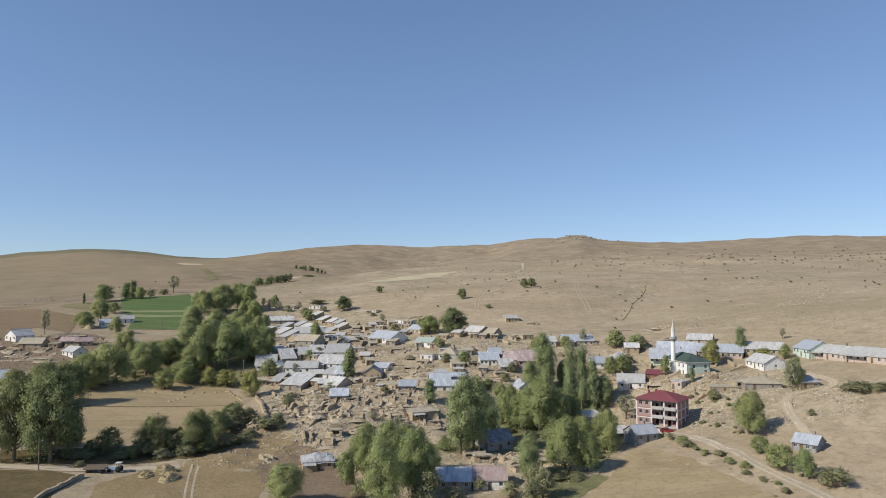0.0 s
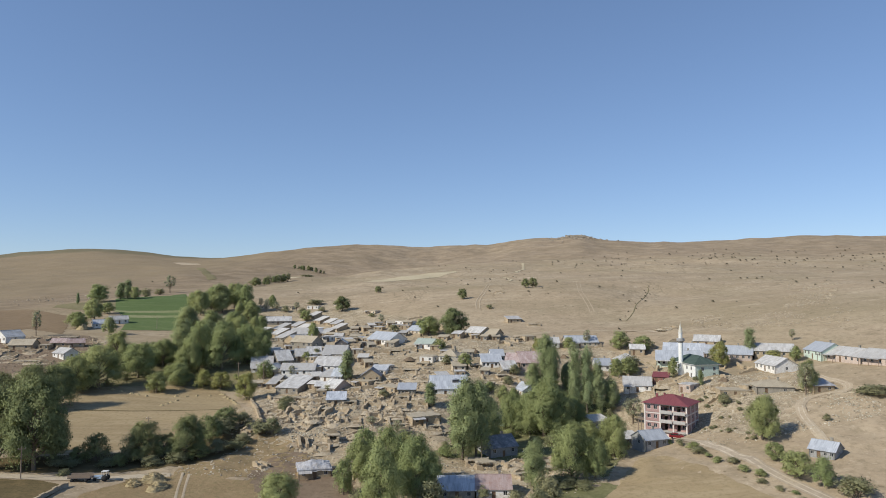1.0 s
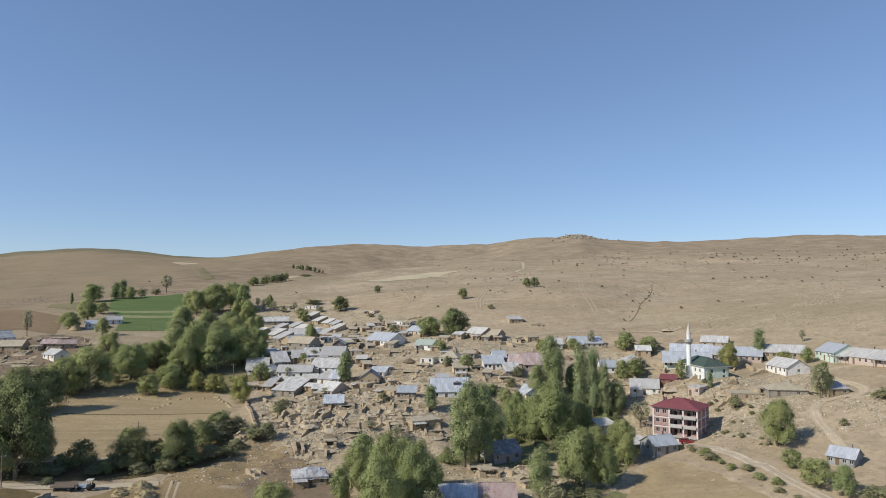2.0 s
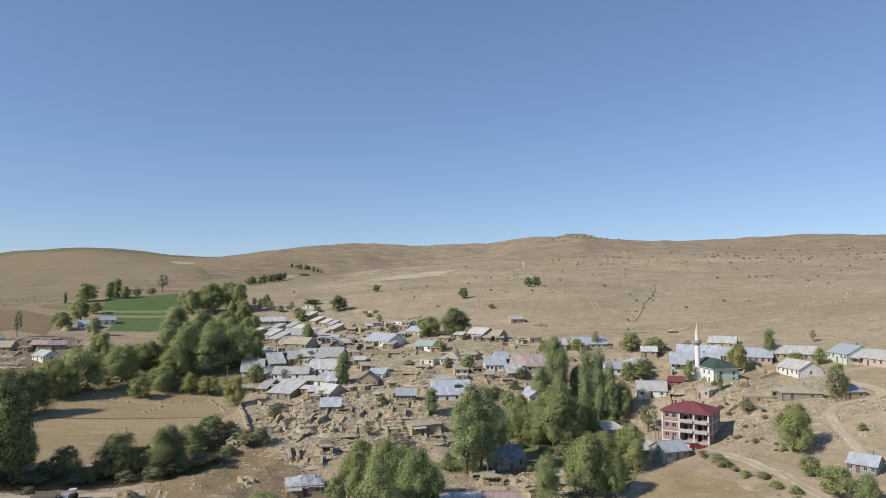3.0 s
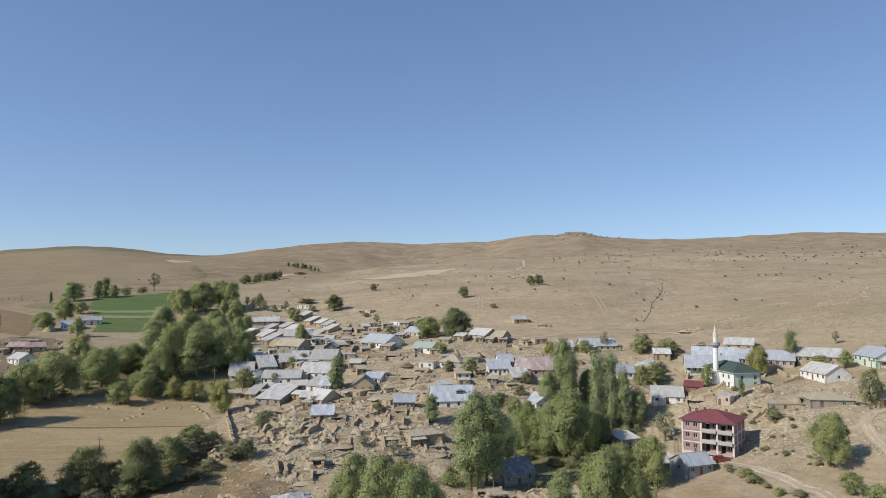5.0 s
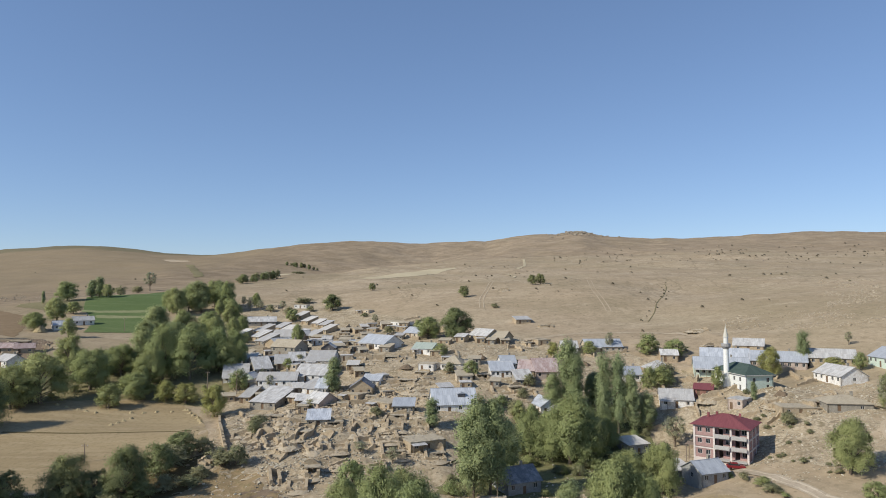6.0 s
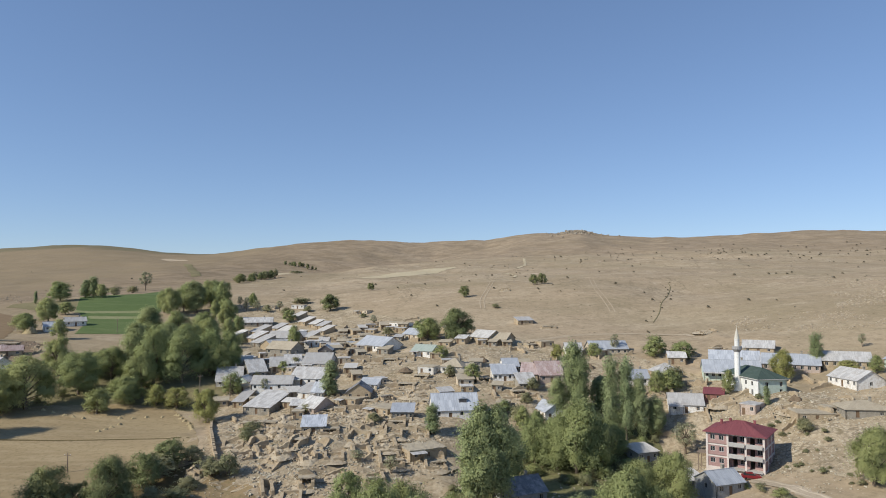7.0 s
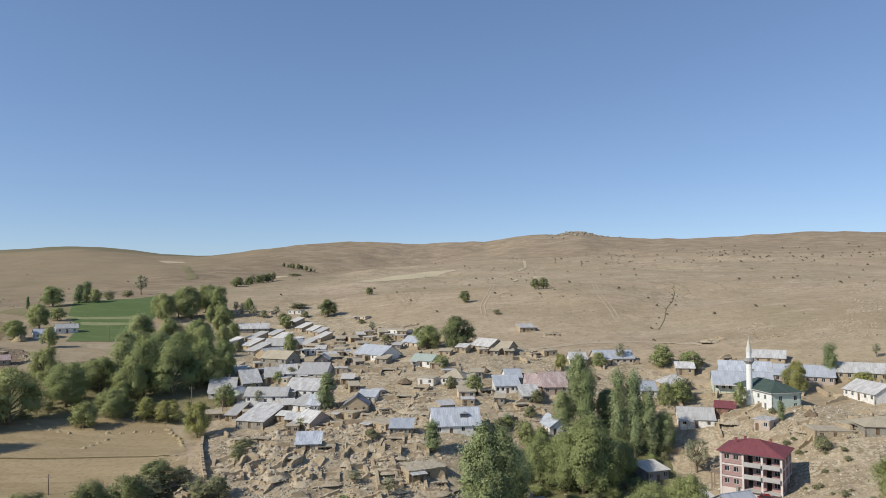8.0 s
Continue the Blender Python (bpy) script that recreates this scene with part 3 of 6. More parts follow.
field("pale_field", FIELD_PALE_FAR2, pale, "pale stubble strip far up the valley", 0.5, 6.0)
field("pale_field", FIELD_PALE_FAR, pale, "pale stubble strip high on the hillside", 0.4, 6.0)
field("rough_ground", ROUGH_EAST, grazed, "rough stony ground at the edge of the ruins", 0.09)
# dark soil and weeds, with the tree row's shadow painted into the sheet
field("ditch_bank", DITCH, weeds, "weedy ditch bank under the trees, dark soil and painted shade", 0.11)
field("hamlet_ground", HAMLET, soil, "bare rubbly earth round the outlying farm", 0.1, 1.8)
field("weed_bank", GREEN_WEEDS, green_weeds, "green weedy bank below the orchard trees", 0.12)
field("olive_patch", OLIVE_PATCH, olive, "dull olive grass patch far up the valley", 0.7, 4.0)
field("ochre_patch", OCHRE_PATCH, lane_earth, "small ochre field on the far hill", 0.7, 4.0)
ribbon("hamlet_lane", HAMLET_LANE, 2.2, lane_earth, "pale lane through the outlying farm", 0.16)
# green weeds whose dark tone also stands in for shade under the trees
field("garden_ground", GARDEN, green_weeds, "weedy garden earth, tree shade painted into its green", 0.2)
field("grove_ground", GROVE, olive, "weedy ground under the grove", 0.1, 2.0)
field("farmyard", YARD_SOIL, soil, "bare brown earth yard", 0.12)
ribbon("field_bund", FIELD_BUND, 1.6, weeds, "low grassy bund across the mown field", 0.14, "bund", 3)
ribbon("gravel_road", ROAD_MAIN, 3.5, tarmac, "pale gravel village road")
for s in (-0.85, 0.85):
    ribbon("wheel_track", [(p + s * 0.9, q + s * 0.4) for p, q in ROAD_MAIN], 0.7, dust, "pale wheel track worn in the gravel road", 0.165, "track", 3)
ribbon("dirt_track", TRACK_BEND, 2.7, lane_earth, "pale dirt track bending up the slope", 0.16)
for s in (-0.6, 0.6):
    ribbon("wheel_rut", [(a + s, b) for a, b in TRACK_BEND], 0.4, dust, "pale wheel rut on the bending dirt track", 0.19, "track", 3)
field("bank_ground", BANK, waste, "rough rubbly bank below the mosque", 0.08)
ribbon("farm_road", ROAD_FARM, 3.4, dust, "narrow dusty farm road below the trees", 0.16)
for s in (-0.8, 0.8):
    ribbon("wheel_rut", [(a + s, b) for a, b in TRACK_FIELD], 0.6, lane_earth, "pale wheel rut across the stubble", 0.18, "track", 3)
ribbon("village_lane", LANE_VILLAGE, 3.2, lane_earth, "dusty lane along the village's upper edge", 0.12)
for s in (-1.1, 1.1):
    ribbon("hill_track", [(a + s, b) for a, b in HILL_TRACK], 0.7, lane_earth, "pale wheel track climbing the hill", 0.16, "track", 3)
    ribbon("hill_track", [(a + s * 1.1, b) for a, b in HILL_GULLY], 0.6, lane_earth, "pale eroded track on the hillside", 0.16, "track", 3)

ribbon("bare_scar", SCAR_UPPER, 3.4, pale, "pale bare scar of a track on the hillside", 0.35, "track")
ribbon("bare_scar", SCAR_LOWER, 2.4, pale, "pale bare scar of a track on the hillside", 0.35, "track")
# gully drawn as a darker strip of colour; the land under it stays whole
ribbon("dry_gully", DRY_GULLY, 0.45, olive, "thin dark olive strip laid flat along a dry gully", 0.2, "gully", 4)

# ---- building kit ----
def part(name, data, parent, label="", at=None):
    ob = new(name, data)
    ob.parent = parent
    if at is not None:
        ob.matrix_basis = at
    return tagged(ob, label)


def root(name, x, y, rot, label, category, group="", dz=0.0):
    e = new(name)
    e.empty_display_size = 0.5
    e.matrix_basis = pose(x, y, ground(x, y) + dz, 0, 0, rot)
    return tagged(e, label, category, group)


class Build:
    """Vertices and faces gathered for one mesh."""

    def __init__(self):
        self.v, self.f = [], []

    def box(self, x0, y0, z0, x1, y1, z1, m=None):
        k = len(self.v)
        for p in ((x0, y0, z0), (x1, y0, z0), (x1, y1, z0), (x0, y1, z0), (x0, y0, z1), (x1, y0, z1), (x1, y1, z1), (x0, y1, z1)):
            self.v.append(tuple(m @ Vector(p)) if m else p)
        self.f += [(k, k + 3, k + 2, k + 1), (k + 4, k + 5, k + 6, k + 7), (k, k + 1, k + 5, k + 4), (k + 1, k + 2, k + 6, k + 5), (k + 2, k + 3, k + 7, k + 6), (k + 3, k, k + 4, k + 7)]

    def slab(self, a, b, c, d, thick):
        """A slab under the quad a b c d (counter-clockwise from above)."""
        k = len(self.v)
        self.v += [tuple(p) for p in (a, b, c, d)] + [(p[0], p[1], p[2] - thick) for p in (a, b, c, d)]
        self.f += [(k, k + 1, k + 2, k + 3), (k + 7, k + 6, k + 5, k + 4)] + [(k + i, k + 4 + i, k + 4 + (i + 1) % 4, k + (i + 1) % 4) for i in range(4)]

    def prism(self, pts, y0, y1):
        """A prism between y0 and y1 over a closed outline of (x, z)."""
        k, n = len(self.v), len(pts)
        self.v += [(p[0], y0, p[1]) for p in pts] + [(p[0], y1, p[1]) for p in pts]
        self.f += [tuple(range(k, k + n)), tuple(range(k + 2 * n - 1, k + n - 1, -1))]
        self.f += [(k + i, k + n + i, k + n + (i + 1) % n, k + (i + 1) % n) for i in range(n)]

    def tube(self, pts, radii, sides=6):
        k = len(self.v)
        for i, (p, r) in enumerate(zip(pts, radii)):
            d = (Vector(pts[min(i + 1, len(pts) - 1)]) - Vector(pts[max(i - 1, 0)])).normalized()
            u = d.orthogonal().normalized()
            w = d.cross(u)
            for s in range(sides):
                a = 2 * math.pi * s / sides
                self.v.append(tuple(Vector(p) + (u * math.cos(a) + w * math.sin(a)) * r))
        for i in range(len(pts) - 1):
            for s in range(sides):
                t = (s + 1) % sides
                self.f.append((k + i * sides + s, k + i * sides + t, k + (i + 1) * sides + t, k + (i + 1) * sides + s))
        self.f.append(tuple(k + (len(pts) - 1) * sides + s for s in range(sides)))

    def lathe(self, prof, sides=12, x=0.0, y=0.0):
        self.tube([(x, y, p[1]) for p in prof], [p[0] for p in prof], sides)

    def done(self, name, material, smooth=False):
        return mesh_from(name, self.v, self.f, material, smooth)


def panel(b, w, z0, z1, thick, holes, m):
    """An upright wall panel, from (0, 0) along x, with rectangular holes (x0, z0, x1, z1) through it."""
    xs = sorted({0.0, w, *(h[0] for h in holes), *(h[2] for h in holes)})
    zs = sorted({z0, z1, *(h[1] for h in holes), *(h[3] for h in holes)})
    for i in range(len(xs) - 1):
        for j in range(len(zs) - 1):
            cx, cz = (xs[i] + xs[i + 1]) / 2, (zs[j] + zs[j + 1]) / 2
            if not any(h[0] < cx < h[2] and h[1] < cz < h[3] for h in holes):
                b.box(xs[i], 0, zs[j], xs[i + 1], thick, zs[j + 1], m)


def window_into(house_ob, m, w, h, bars=1):
    """A framed window whose opening's lower corner is the origin of m, in the wall's plane."""
    b = Build()
    t = 0.07
    b.box(0, 0.08, 0, w, 0.16, t)
    b.box(0, 0.08, h - t, w, 0.16, h)
    b.box(0, 0.08, t, t, 0.16, h - t)
    b.box(w - t, 0.08, t, w, 0.16, h - t)
    for k in range(bars):
        x = w * (k + 1) / (bars + 1)
        b.box(x - 0.03, 0.09, t, x + 0.03, 0.15, h - t)
    win = part("window", b.done("window", frame_paint), house_ob, "", m)
    g = Build()
    g.box(t, 0.11, t, w - t, 0.13, h - t)
    part("pane", g.done("pane", glass), win)


def roof_strips(b, a, c, n_strips, thick, e, f):
    """One slope of roofing sheets, lapped side by side: eave line a-c, upper line e-f."""
    a, c, e, f = (Vector(q) for q in (a, c, e, f))
    k, m = len(b.v), n_strips
    for i in range(m + 1):
        for down in (0.0, thick):
            lift = Vector((0, 0, (0.045 if i % 2 else 0.0) - down))
            b.v += [tuple(a.lerp(c, i / m) + lift), tuple(e.lerp(f, i / m) + lift)]
    for i in range(m):
        p, q = k + 4 * i, k + 4 * i + 4
        b.f += [(p, q, q + 1, p + 1), (p + 2, p + 3, q + 3, q + 2), (p, p + 2, q + 2, q), (p + 1, q + 1, q + 3, p + 3)]
    b.f += [(k, k + 1, k + 3, k + 2), (k + 4 * m, k + 4 * m + 2, k + 4 * m + 3, k + 4 * m + 1)]


LABEL_WALL = {"white": "whitewashed", "cream": "cream plastered", "pink": "faded pink plastered", "green": "pale green plastered", "grey": "grey rendered", "dark": "dark-walled", "brick": "brick-walled", "mud": "mud-brick", "stone": "rough stone"}
LABEL_ROOF = {"metal": "grey sheet-metal", "blue": "blue-grey sheet-metal", "green": "pale green sheet", "red": "maroon sheet-metal", "rust": "rust-streaked sheet", "dark": "dark worn sheet", "pale": "pale sheet", "earth": "flat earthen", "tarp": "torn tarpaulin", "mosque": "dark green"}


def earth_slab(b, x0, y0, x1, y1, z, thick):
    """An uneven slab of packed earth with worn edges."""
    nx, ny = max(4, int((x1 - x0) / 0.6)), max(4, int((y1 - y0) / 0.6))
    off, k0 = x0 * 3.1 + y1 * 1.7 + z, len(b.v)
    for down in (0.0, thick):
        for j in range(ny + 1):
            for i in range(nx + 1):
                x, y = x0 + (x1 - x0) * i / nx, y0 + (y1 - y0) * j / ny
                rim = i in (0, nx) or j in (0, ny)
                q = noise.noise((x * 0.9 + off, y * 0.9, 1.0)) * 0.16 + noise.noise((x * 2.3, y * 2.3 + off, 4.0)) * 0.09
                b.v.append((x + (0.16 * noise.noise((y * 1.3, off, 2.0)) if rim else 0), y + (0.16 * noise.noise((x * 1.3, off, 6.0)) if rim else 0), z - down + (0 if down else q - 0.06 * rim)))
    m = (nx + 1) * (ny + 1)
    for j in range(ny):
        for i in range(nx):
            p = k0 + j * (nx + 1) + i
            b.f += [(p, p + 1, p + nx + 2, p + nx + 1), (p + m, p + m + nx + 1, p + m + nx + 2, p + m + 1)]
    for i in range(nx):
        p, q = k0 + i, k0 + ny * (nx + 1) + i
        b.f += [(p, p + m, p + m + 1, p + 1), (q, q + 1, q + m + 1, q + m)]
    for j in range(ny):
        p, q = k0 + j * (nx + 1), k0 + j * (nx + 1) + nx
        b.f += [(p, p + nx + 1, p + m + nx + 1, p + m), (q, q + m, q + m + nx + 1, q + nx + 1)]


def house(x, y, rot, w, d, h, roof, wall, cover, wins=None, rise=None, door=True, dormer=False):
    """A village house, its front (towards -y of its own frame) w wide, d deep, walls h high."""
    shape = {"gable": "low gabled", "gabley": "steep gabled", "shed": "single-pitch", "hip": "hipped", "flat": "flat"}[roof]
    kind = "barn" if wall in ("mud", "brick") and roof in ("shed", "gable") else "house"
    text = f"{LABEL_WALL[wall]} {kind} with a {LABEL_ROOF[cover]} roof"
    ob = root("house" if kind == "house" else "barn", x, y, rot, text, kind, "village houses")
    zs = [ground(*(ob.matrix_basis @ Vector((sx * w / 2, sy * d / 2, 0))).xy) for sx in (-1, 1) for sy in (-1, 1)]
    base = (zs[0] + zs[2]) / 2                     # floor level follows the front of the plot
    ob.matrix_basis.translation.z = base
    low = min(zs) - base - 0.6
    rise = rise if rise is not None else {"gable": 0.29 * d, "gabley": 0.34 * w, "shed": 0.22 * d, "hip": 0.34 * min(w, d), "flat": 0.1}[roof]
    h = max(1.9, h - 0.25)
    wins = wins if wins is not None else max(1, int(w / (3.4 if kind == "house" else 5.0)))
    # openings
    front = []
    gap = w / (wins + (1 if door else 0))
    ww, wh = min(0.95, gap * 0.55), min(1.15, h * 0.42)
    slot = int(wins / 2) if door else -1
    for i in range(wins + (1 if door else 0)):
        cx = gap * (i + 0.5)
        if i == slot:
            front.append((cx - 0.45, 0.0, cx + 0.45, min(2.0, h - 0.3), "door"))
        else:
            front.append((cx - ww / 2, h - 0.45 - wh, cx + ww / 2, h - 0.45, "window"))
    side = [(d * 0.5 - ww / 2, h - 0.45 - wh, d * 0.5 + ww / 2, h - 0.45, "window")] if d > 5 and wall not in ("mud",) else []
    walls = Build()
    panels = ((w, front, pose(-w / 2, -d / 2, 0)), (d, side, pose(w / 2, -d / 2, 0, 0, 0, 90)), (w, [], pose(w / 2, d / 2, 0, 0, 0, 180)), (d, side, pose(-w / 2, d / 2, 0, 0, 0, -90)))
    for width, holes, m in panels:
        panel(walls, width, low, h, 0.35, [q[:4] for q in holes], m)
    if roof == "gabley":
        walls.prism([(-w / 2, h), (w / 2, h), (0, h + rise)], -d / 2, -d / 2 + 0.35)
        walls.prism([(-w / 2, h), (w / 2, h), (0, h + rise)], d / 2 - 0.35, d / 2)
    elif roof in ("gable", "shed"):
        tri = [(-d / 2, h), (d / 2, h), (0, h + rise)] if roof == "gable" else [(-d / 2, h), (d / 2, h), (d / 2, h + rise)]
        for sx in (-1, 1):
            b2 = Build()
            b2.prism(tri, 0, 0.35)
            m = Matrix(((0, -1, 0, sx * w / 2 + (0.35 if sx < 0 else 0)), (1, 0, 0, 0), (0, 0, 1, 0), (0, 0, 0, 1)))
            o = len(walls.v)
            walls.v += [tuple(m @ Vector(p)) for p in b2.v]
            walls.f += [tuple(i + o for i in q) for q in b2.f]
        if roof == "shed":
            walls.box(-w / 2, d / 2 - 0.35, h, w / 2, d / 2, h + rise)
    part("wall", walls.done("wall", WALL[wall]), ob)
    for width, holes, m in panels:
        for x0, z0, x1, z1, what in holes:
            at = m @ pose(x0, 0, z0)
            if what == "window":
                window_into(ob, at, x1 - x0, z1 - z0)
            else:
                b = Build()
                for k in range(4):
                    b.box((x1 - x0) * k / 4 + 0.01, 0.10, 0.02, (x1 - x0) * (k + 1) / 4 - 0.01, 0.16, z1 - z0 - 0.02)
                part("door", b.done("door", door_wood), ob, "", at)
    if kind == "house" and roof in ("gable", "hip", "flat") and w > 6.5 and int(abs(x) * 10) % 2:
        pw = w * 0.4
        q = Build()
        for s in (0.0, 0.5, 1.0):
            q.box(-w / 2 + 0.1 + (pw - 0.12) * s, -d / 2 - 1.7, low, -w / 2 + 0.22 + (pw - 0.12) * s, -d / 2 - 1.58, h - 0.35)
        porch = part("porch", q.done("porch", timber), ob, "timber porch posts")
        q = Build()
        q.slab((-w / 2, -d / 2 - 1.9, h - 0.35), (-w / 2 + pw, -d / 2 - 1.9, h - 0.35), (-w / 2 + pw, -d / 2 - 0.01, h - 0.1), (-w / 2, -d / 2 - 0.01, h - 0.1), 0.08)
        part("canopy", q.done("canopy", ROOF["metal"]), porch)
    o, th = 0.35, 0.09
    r = Build()
    if roof == "flat":
        if cover == "tarp":
            r.box(-w / 2 - 0.2, -d / 2 - 0.2, h, w / 2 + 0.2, d / 2 + 0.2, h + 0.22)
            drape_over(r, w, d, h + 0.22)
        else:
            earth_slab(r, -w / 2 - 0.12, -d / 2 - 0.12, w / 2 + 0.12, d / 2 + 0.12, h + 0.26, 0.26)
    elif roof in ("gable",):
        ze = h - rise * o / (d / 2) + 0.1
        ns = max(3, int(w / 1.1))
        roof_strips(r, (-w / 2 - o, -d / 2 - o, ze), (w / 2 + o, -d / 2 - o, ze), ns, th, (-w / 2 - o, 0, h + rise + 0.1), (w / 2 + o, 0, h + rise + 0.1))
        roof_strips(r, (w / 2 + o, d / 2 + o, ze), (-w / 2 - o, d / 2 + o, ze), ns, th, (w / 2 + o, 0, h + rise + 0.1), (-w / 2 - o, 0, h + rise + 0.1))
        r.box(-w / 2 - o, -0.14, h + rise + 0.06, w / 2 + o, 0.14, h + rise + 0.16)
    elif roof == "gabley":
        ze = h - rise * o / (w / 2) + 0.1
        ns = max(3, int(d / 1.1))
        roof_strips(r, (-w / 2 - o, d / 2 + o, ze), (-w / 2 - o, -d / 2 - o, ze), ns, th, (0, d / 2 + o, h + rise + 0.1), (0, -d / 2 - o, h + rise + 0.1))
        roof_strips(r, (w / 2 + o, -d / 2 - o, ze), (w / 2 + o, d / 2 + o, ze), ns, th, (0, -d / 2 - o, h + rise + 0.1), (0, d / 2 + o, h + rise + 0.1))
        r.box(-0.14, -d / 2 - o, h + rise + 0.06, 0.14, d / 2 + o, h + rise + 0.16)
    elif roof == "shed":
        k = rise / d
        ns = max(3, int(w / 1.1))
        roof_strips(r, (-w / 2 - o, -d / 2 - o, h - k * o + 0.1), (w / 2 + o, -d / 2 - o, h - k * o + 0.1), ns, th, (-w / 2 - o, d / 2 + o, h + rise + k * o + 0.1), (w / 2 + o, d / 2 + o, h + rise + k * o + 0.1))
    else:
        hipped(r, w, d, h, rise, o)
    top = part("roof", r.done("roof", ROOF[cover]), ob, f"{LABEL_ROOF[cover]} roof")
    if dormer:
        q = Build()
        z = h + rise * 0.45
        q.box(w * 0.08, -d * 0.3, z - 0.3, w * 0.26, -d * 0.08, z + 0.9)
        q.prism([(w * 0.06, z + 0.9), (w * 0.28, z + 0.9), (w * 0.17, z + 1.4)], -d * 0.32, -d * 0.06)
        dm = part("dormer", q.done("dormer", ROOF[cover]), ob)
        # dark slab on the solid dormer, standing in for the shade inside it
        q = Build()
        q.box(w * 0.09, -d * 0.3 - 0.03, z - 0.1, w * 0.25, -d * 0.3 - 0.004, z + 0.8)
        part("opening", q.done("opening", WALL["dark"]), dm, "dark panel painted as the shade of an open dormer")
    if roof in ("gable", "hip") and kind == "house" and w > 5:
        c = Build()
        cx = w * 0.2
        c.box(cx - 0.3, 0.3, h + rise * 0.4, cx + 0.3, 0.9, h + rise + 0.8)
        c.box(cx - 0.37, 0.23, h + rise + 0.8, cx + 0.37, 0.97, h + rise + 0.92)
        part("chimney", c.done("chimney", WALL["stone"]), ob)
    return ob


def drape_over(b, w, d, z):
    """A sheet thrown over a flat roof: humped in the middle, sagging, hanging over the eaves."""
    nx, ny, k0 = 18, 14, len(b.v)
    for j in range(ny + 1):
        for i in range(nx + 1):
            u, v = 2 * i / nx - 1, 2 * j / ny - 1
            x, y = u * (w / 2 + 0.3), v * (d / 2 + 0.3)
            hump = 1.25 * (1 - abs(u) ** 1.5) * (1 - abs(v) ** 1.5) + 0.34 * noise.noise((x * 0.8, y * 0.8, z)) + 0.12 * noise.noise((x * 2.1, y * 2.1, z))
            b.v.append((x + 0.1 * noise.noise((y, x, 3.0)), y + 0.1 * noise.noise((x, y, 7.0)), z + 0.06 + hump - (0.5 if max(abs(u), abs(v)) > 0.99 else 0.0)))
    for j in range(ny):
        for i in range(nx):
            p = k0 + j * (nx + 1) + i
            b.f.append((p, p + 1, p + nx + 2, p + nx + 1))


def hipped(r, w, d, h, rise, o, th=0.09):
    """Four roof slopes up to a ridge along the longer side."""
    W, D = w / 2 + o, d / 2 + o
    z0, z1 = h + 0.05, h + rise + 0.1
    if w >= d:
        a, b = (-(W - D), 0, z1), (W - D, 0, z1)
        quads = [((-W, -D, z0), (W, -D, z0), b, a), ((W, D, z0), (-W, D, z0), a, b), ((W, -D, z0), (W, D, z0), b, b), ((-W, D, z0), (-W, -D, z0), a, a)]
    else:
        a, b = (0, -(D - W), z1), (0, D - W, z1)
        quads = [((-W, -D, z0), (W, -D, z0), a, a), ((W, D, z0), (-W, D, z0), b, b), ((W, -D, z0), (W, D, z0), b, a), ((-W, D, z0), (-W, -D, z0), a, b)]
    for p, q, s, t in quads:
        span = (Vector(q) - Vector(p)).length
        roof_strips(r, p, q, max(3, int(span / 1.2)), th, t, s)


# ---- trees ----
# lobes of foliage, clumps on a lobe, leaves in a clump, leaf size, of a tree 10 m high
CROWN = {"willow": (22, 28, 46, 0.100), "young": (18, 20, 22, 0.165), "poplar": (22, 20, 32, 0.080), "aspen": (22, 26, 42, 0.085), "shrub": (9, 20, 16, 0.25), "sparse": (18, 12, 13, 0.15), "scrub": (5, 10, 8, 0.62)}


def lobes_for(kind, rng):
    """Centre, radius and upright stretch of each lobe; crowns 9, 5 or 2.5 m wide."""
    out = []
    count = CROWN[kind][0]
    lean = (rng.uniform(-0.5, 0.5), rng.uniform(-0.5, 0.5))
    for k in range(count):
        h, a = (k + rng.random()) / count, k * 2.4 + rng.uniform(-0.7, 0.7)
        if kind == "poplar":
            off, z, r, tall = 0.62 * math.sin(math.pi * (0.2 + 0.72 * h)), 1.0 + 8.0 * h, rng.uniform(0.48, 0.78), 2.0
        elif kind == "aspen":
            off, z, r, tall = 1.45 * math.sin(math.pi * (0.22 + 0.70 * h)), 1.3 + 7.4 * h, rng.uniform(0.75, 1.2), 1.5
        elif kind in ("shrub", "scrub"):
            off, z, r, tall = 2.9 * math.sqrt(max(0.05, 1 - h * h)), 1.6 + 5.8 * h, rng.uniform(1.5, 2.5), 1.05
        elif kind == "sparse":
            off, z, r, tall = 3.0 * math.sin(math.pi * (0.2 + 0.68 * h)), 3.2 + 5.8 * h, rng.uniform(0.7, 1.25), 1.1
        else:
            off, z, r, tall = 3.2 * math.sin(math.pi * (0.28 + 0.64 * h)) ** 0.8, 1.3 + 7.0 * h, rng.uniform(0.9, 1.75), 1.15
        off *= rng.uniform(0.55, 1.12)
        out.append((Vector((math.cos(a) * off + lean[0] * h, math.sin(a) * off + lean[1] * h, z)), r, tall))
    return out


def tree_meshes(kind, seed):
    rng, dice = random.Random(seed), np.random.default_rng(seed)
    lobes = lobes_for(kind, rng)
    b = Build()
    top = 9.0 if kind in ("poplar", "aspen") else 6.5
    if kind in ("shrub", "scrub"):
        for c, r, tall in lobes[:6]:
            b.tube([(c.x * 0.06, c.y * 0.06, -0.6), tuple(c * 0.5), tuple(c)], [0.22, 0.14, 0.05], 5)
    else:
        bend = Vector((rng.uniform(-0.4, 0.4), rng.uniform(-0.4, 0.4), 0))
        thin = 0.55 if kind in ("poplar", "aspen") else 1.0
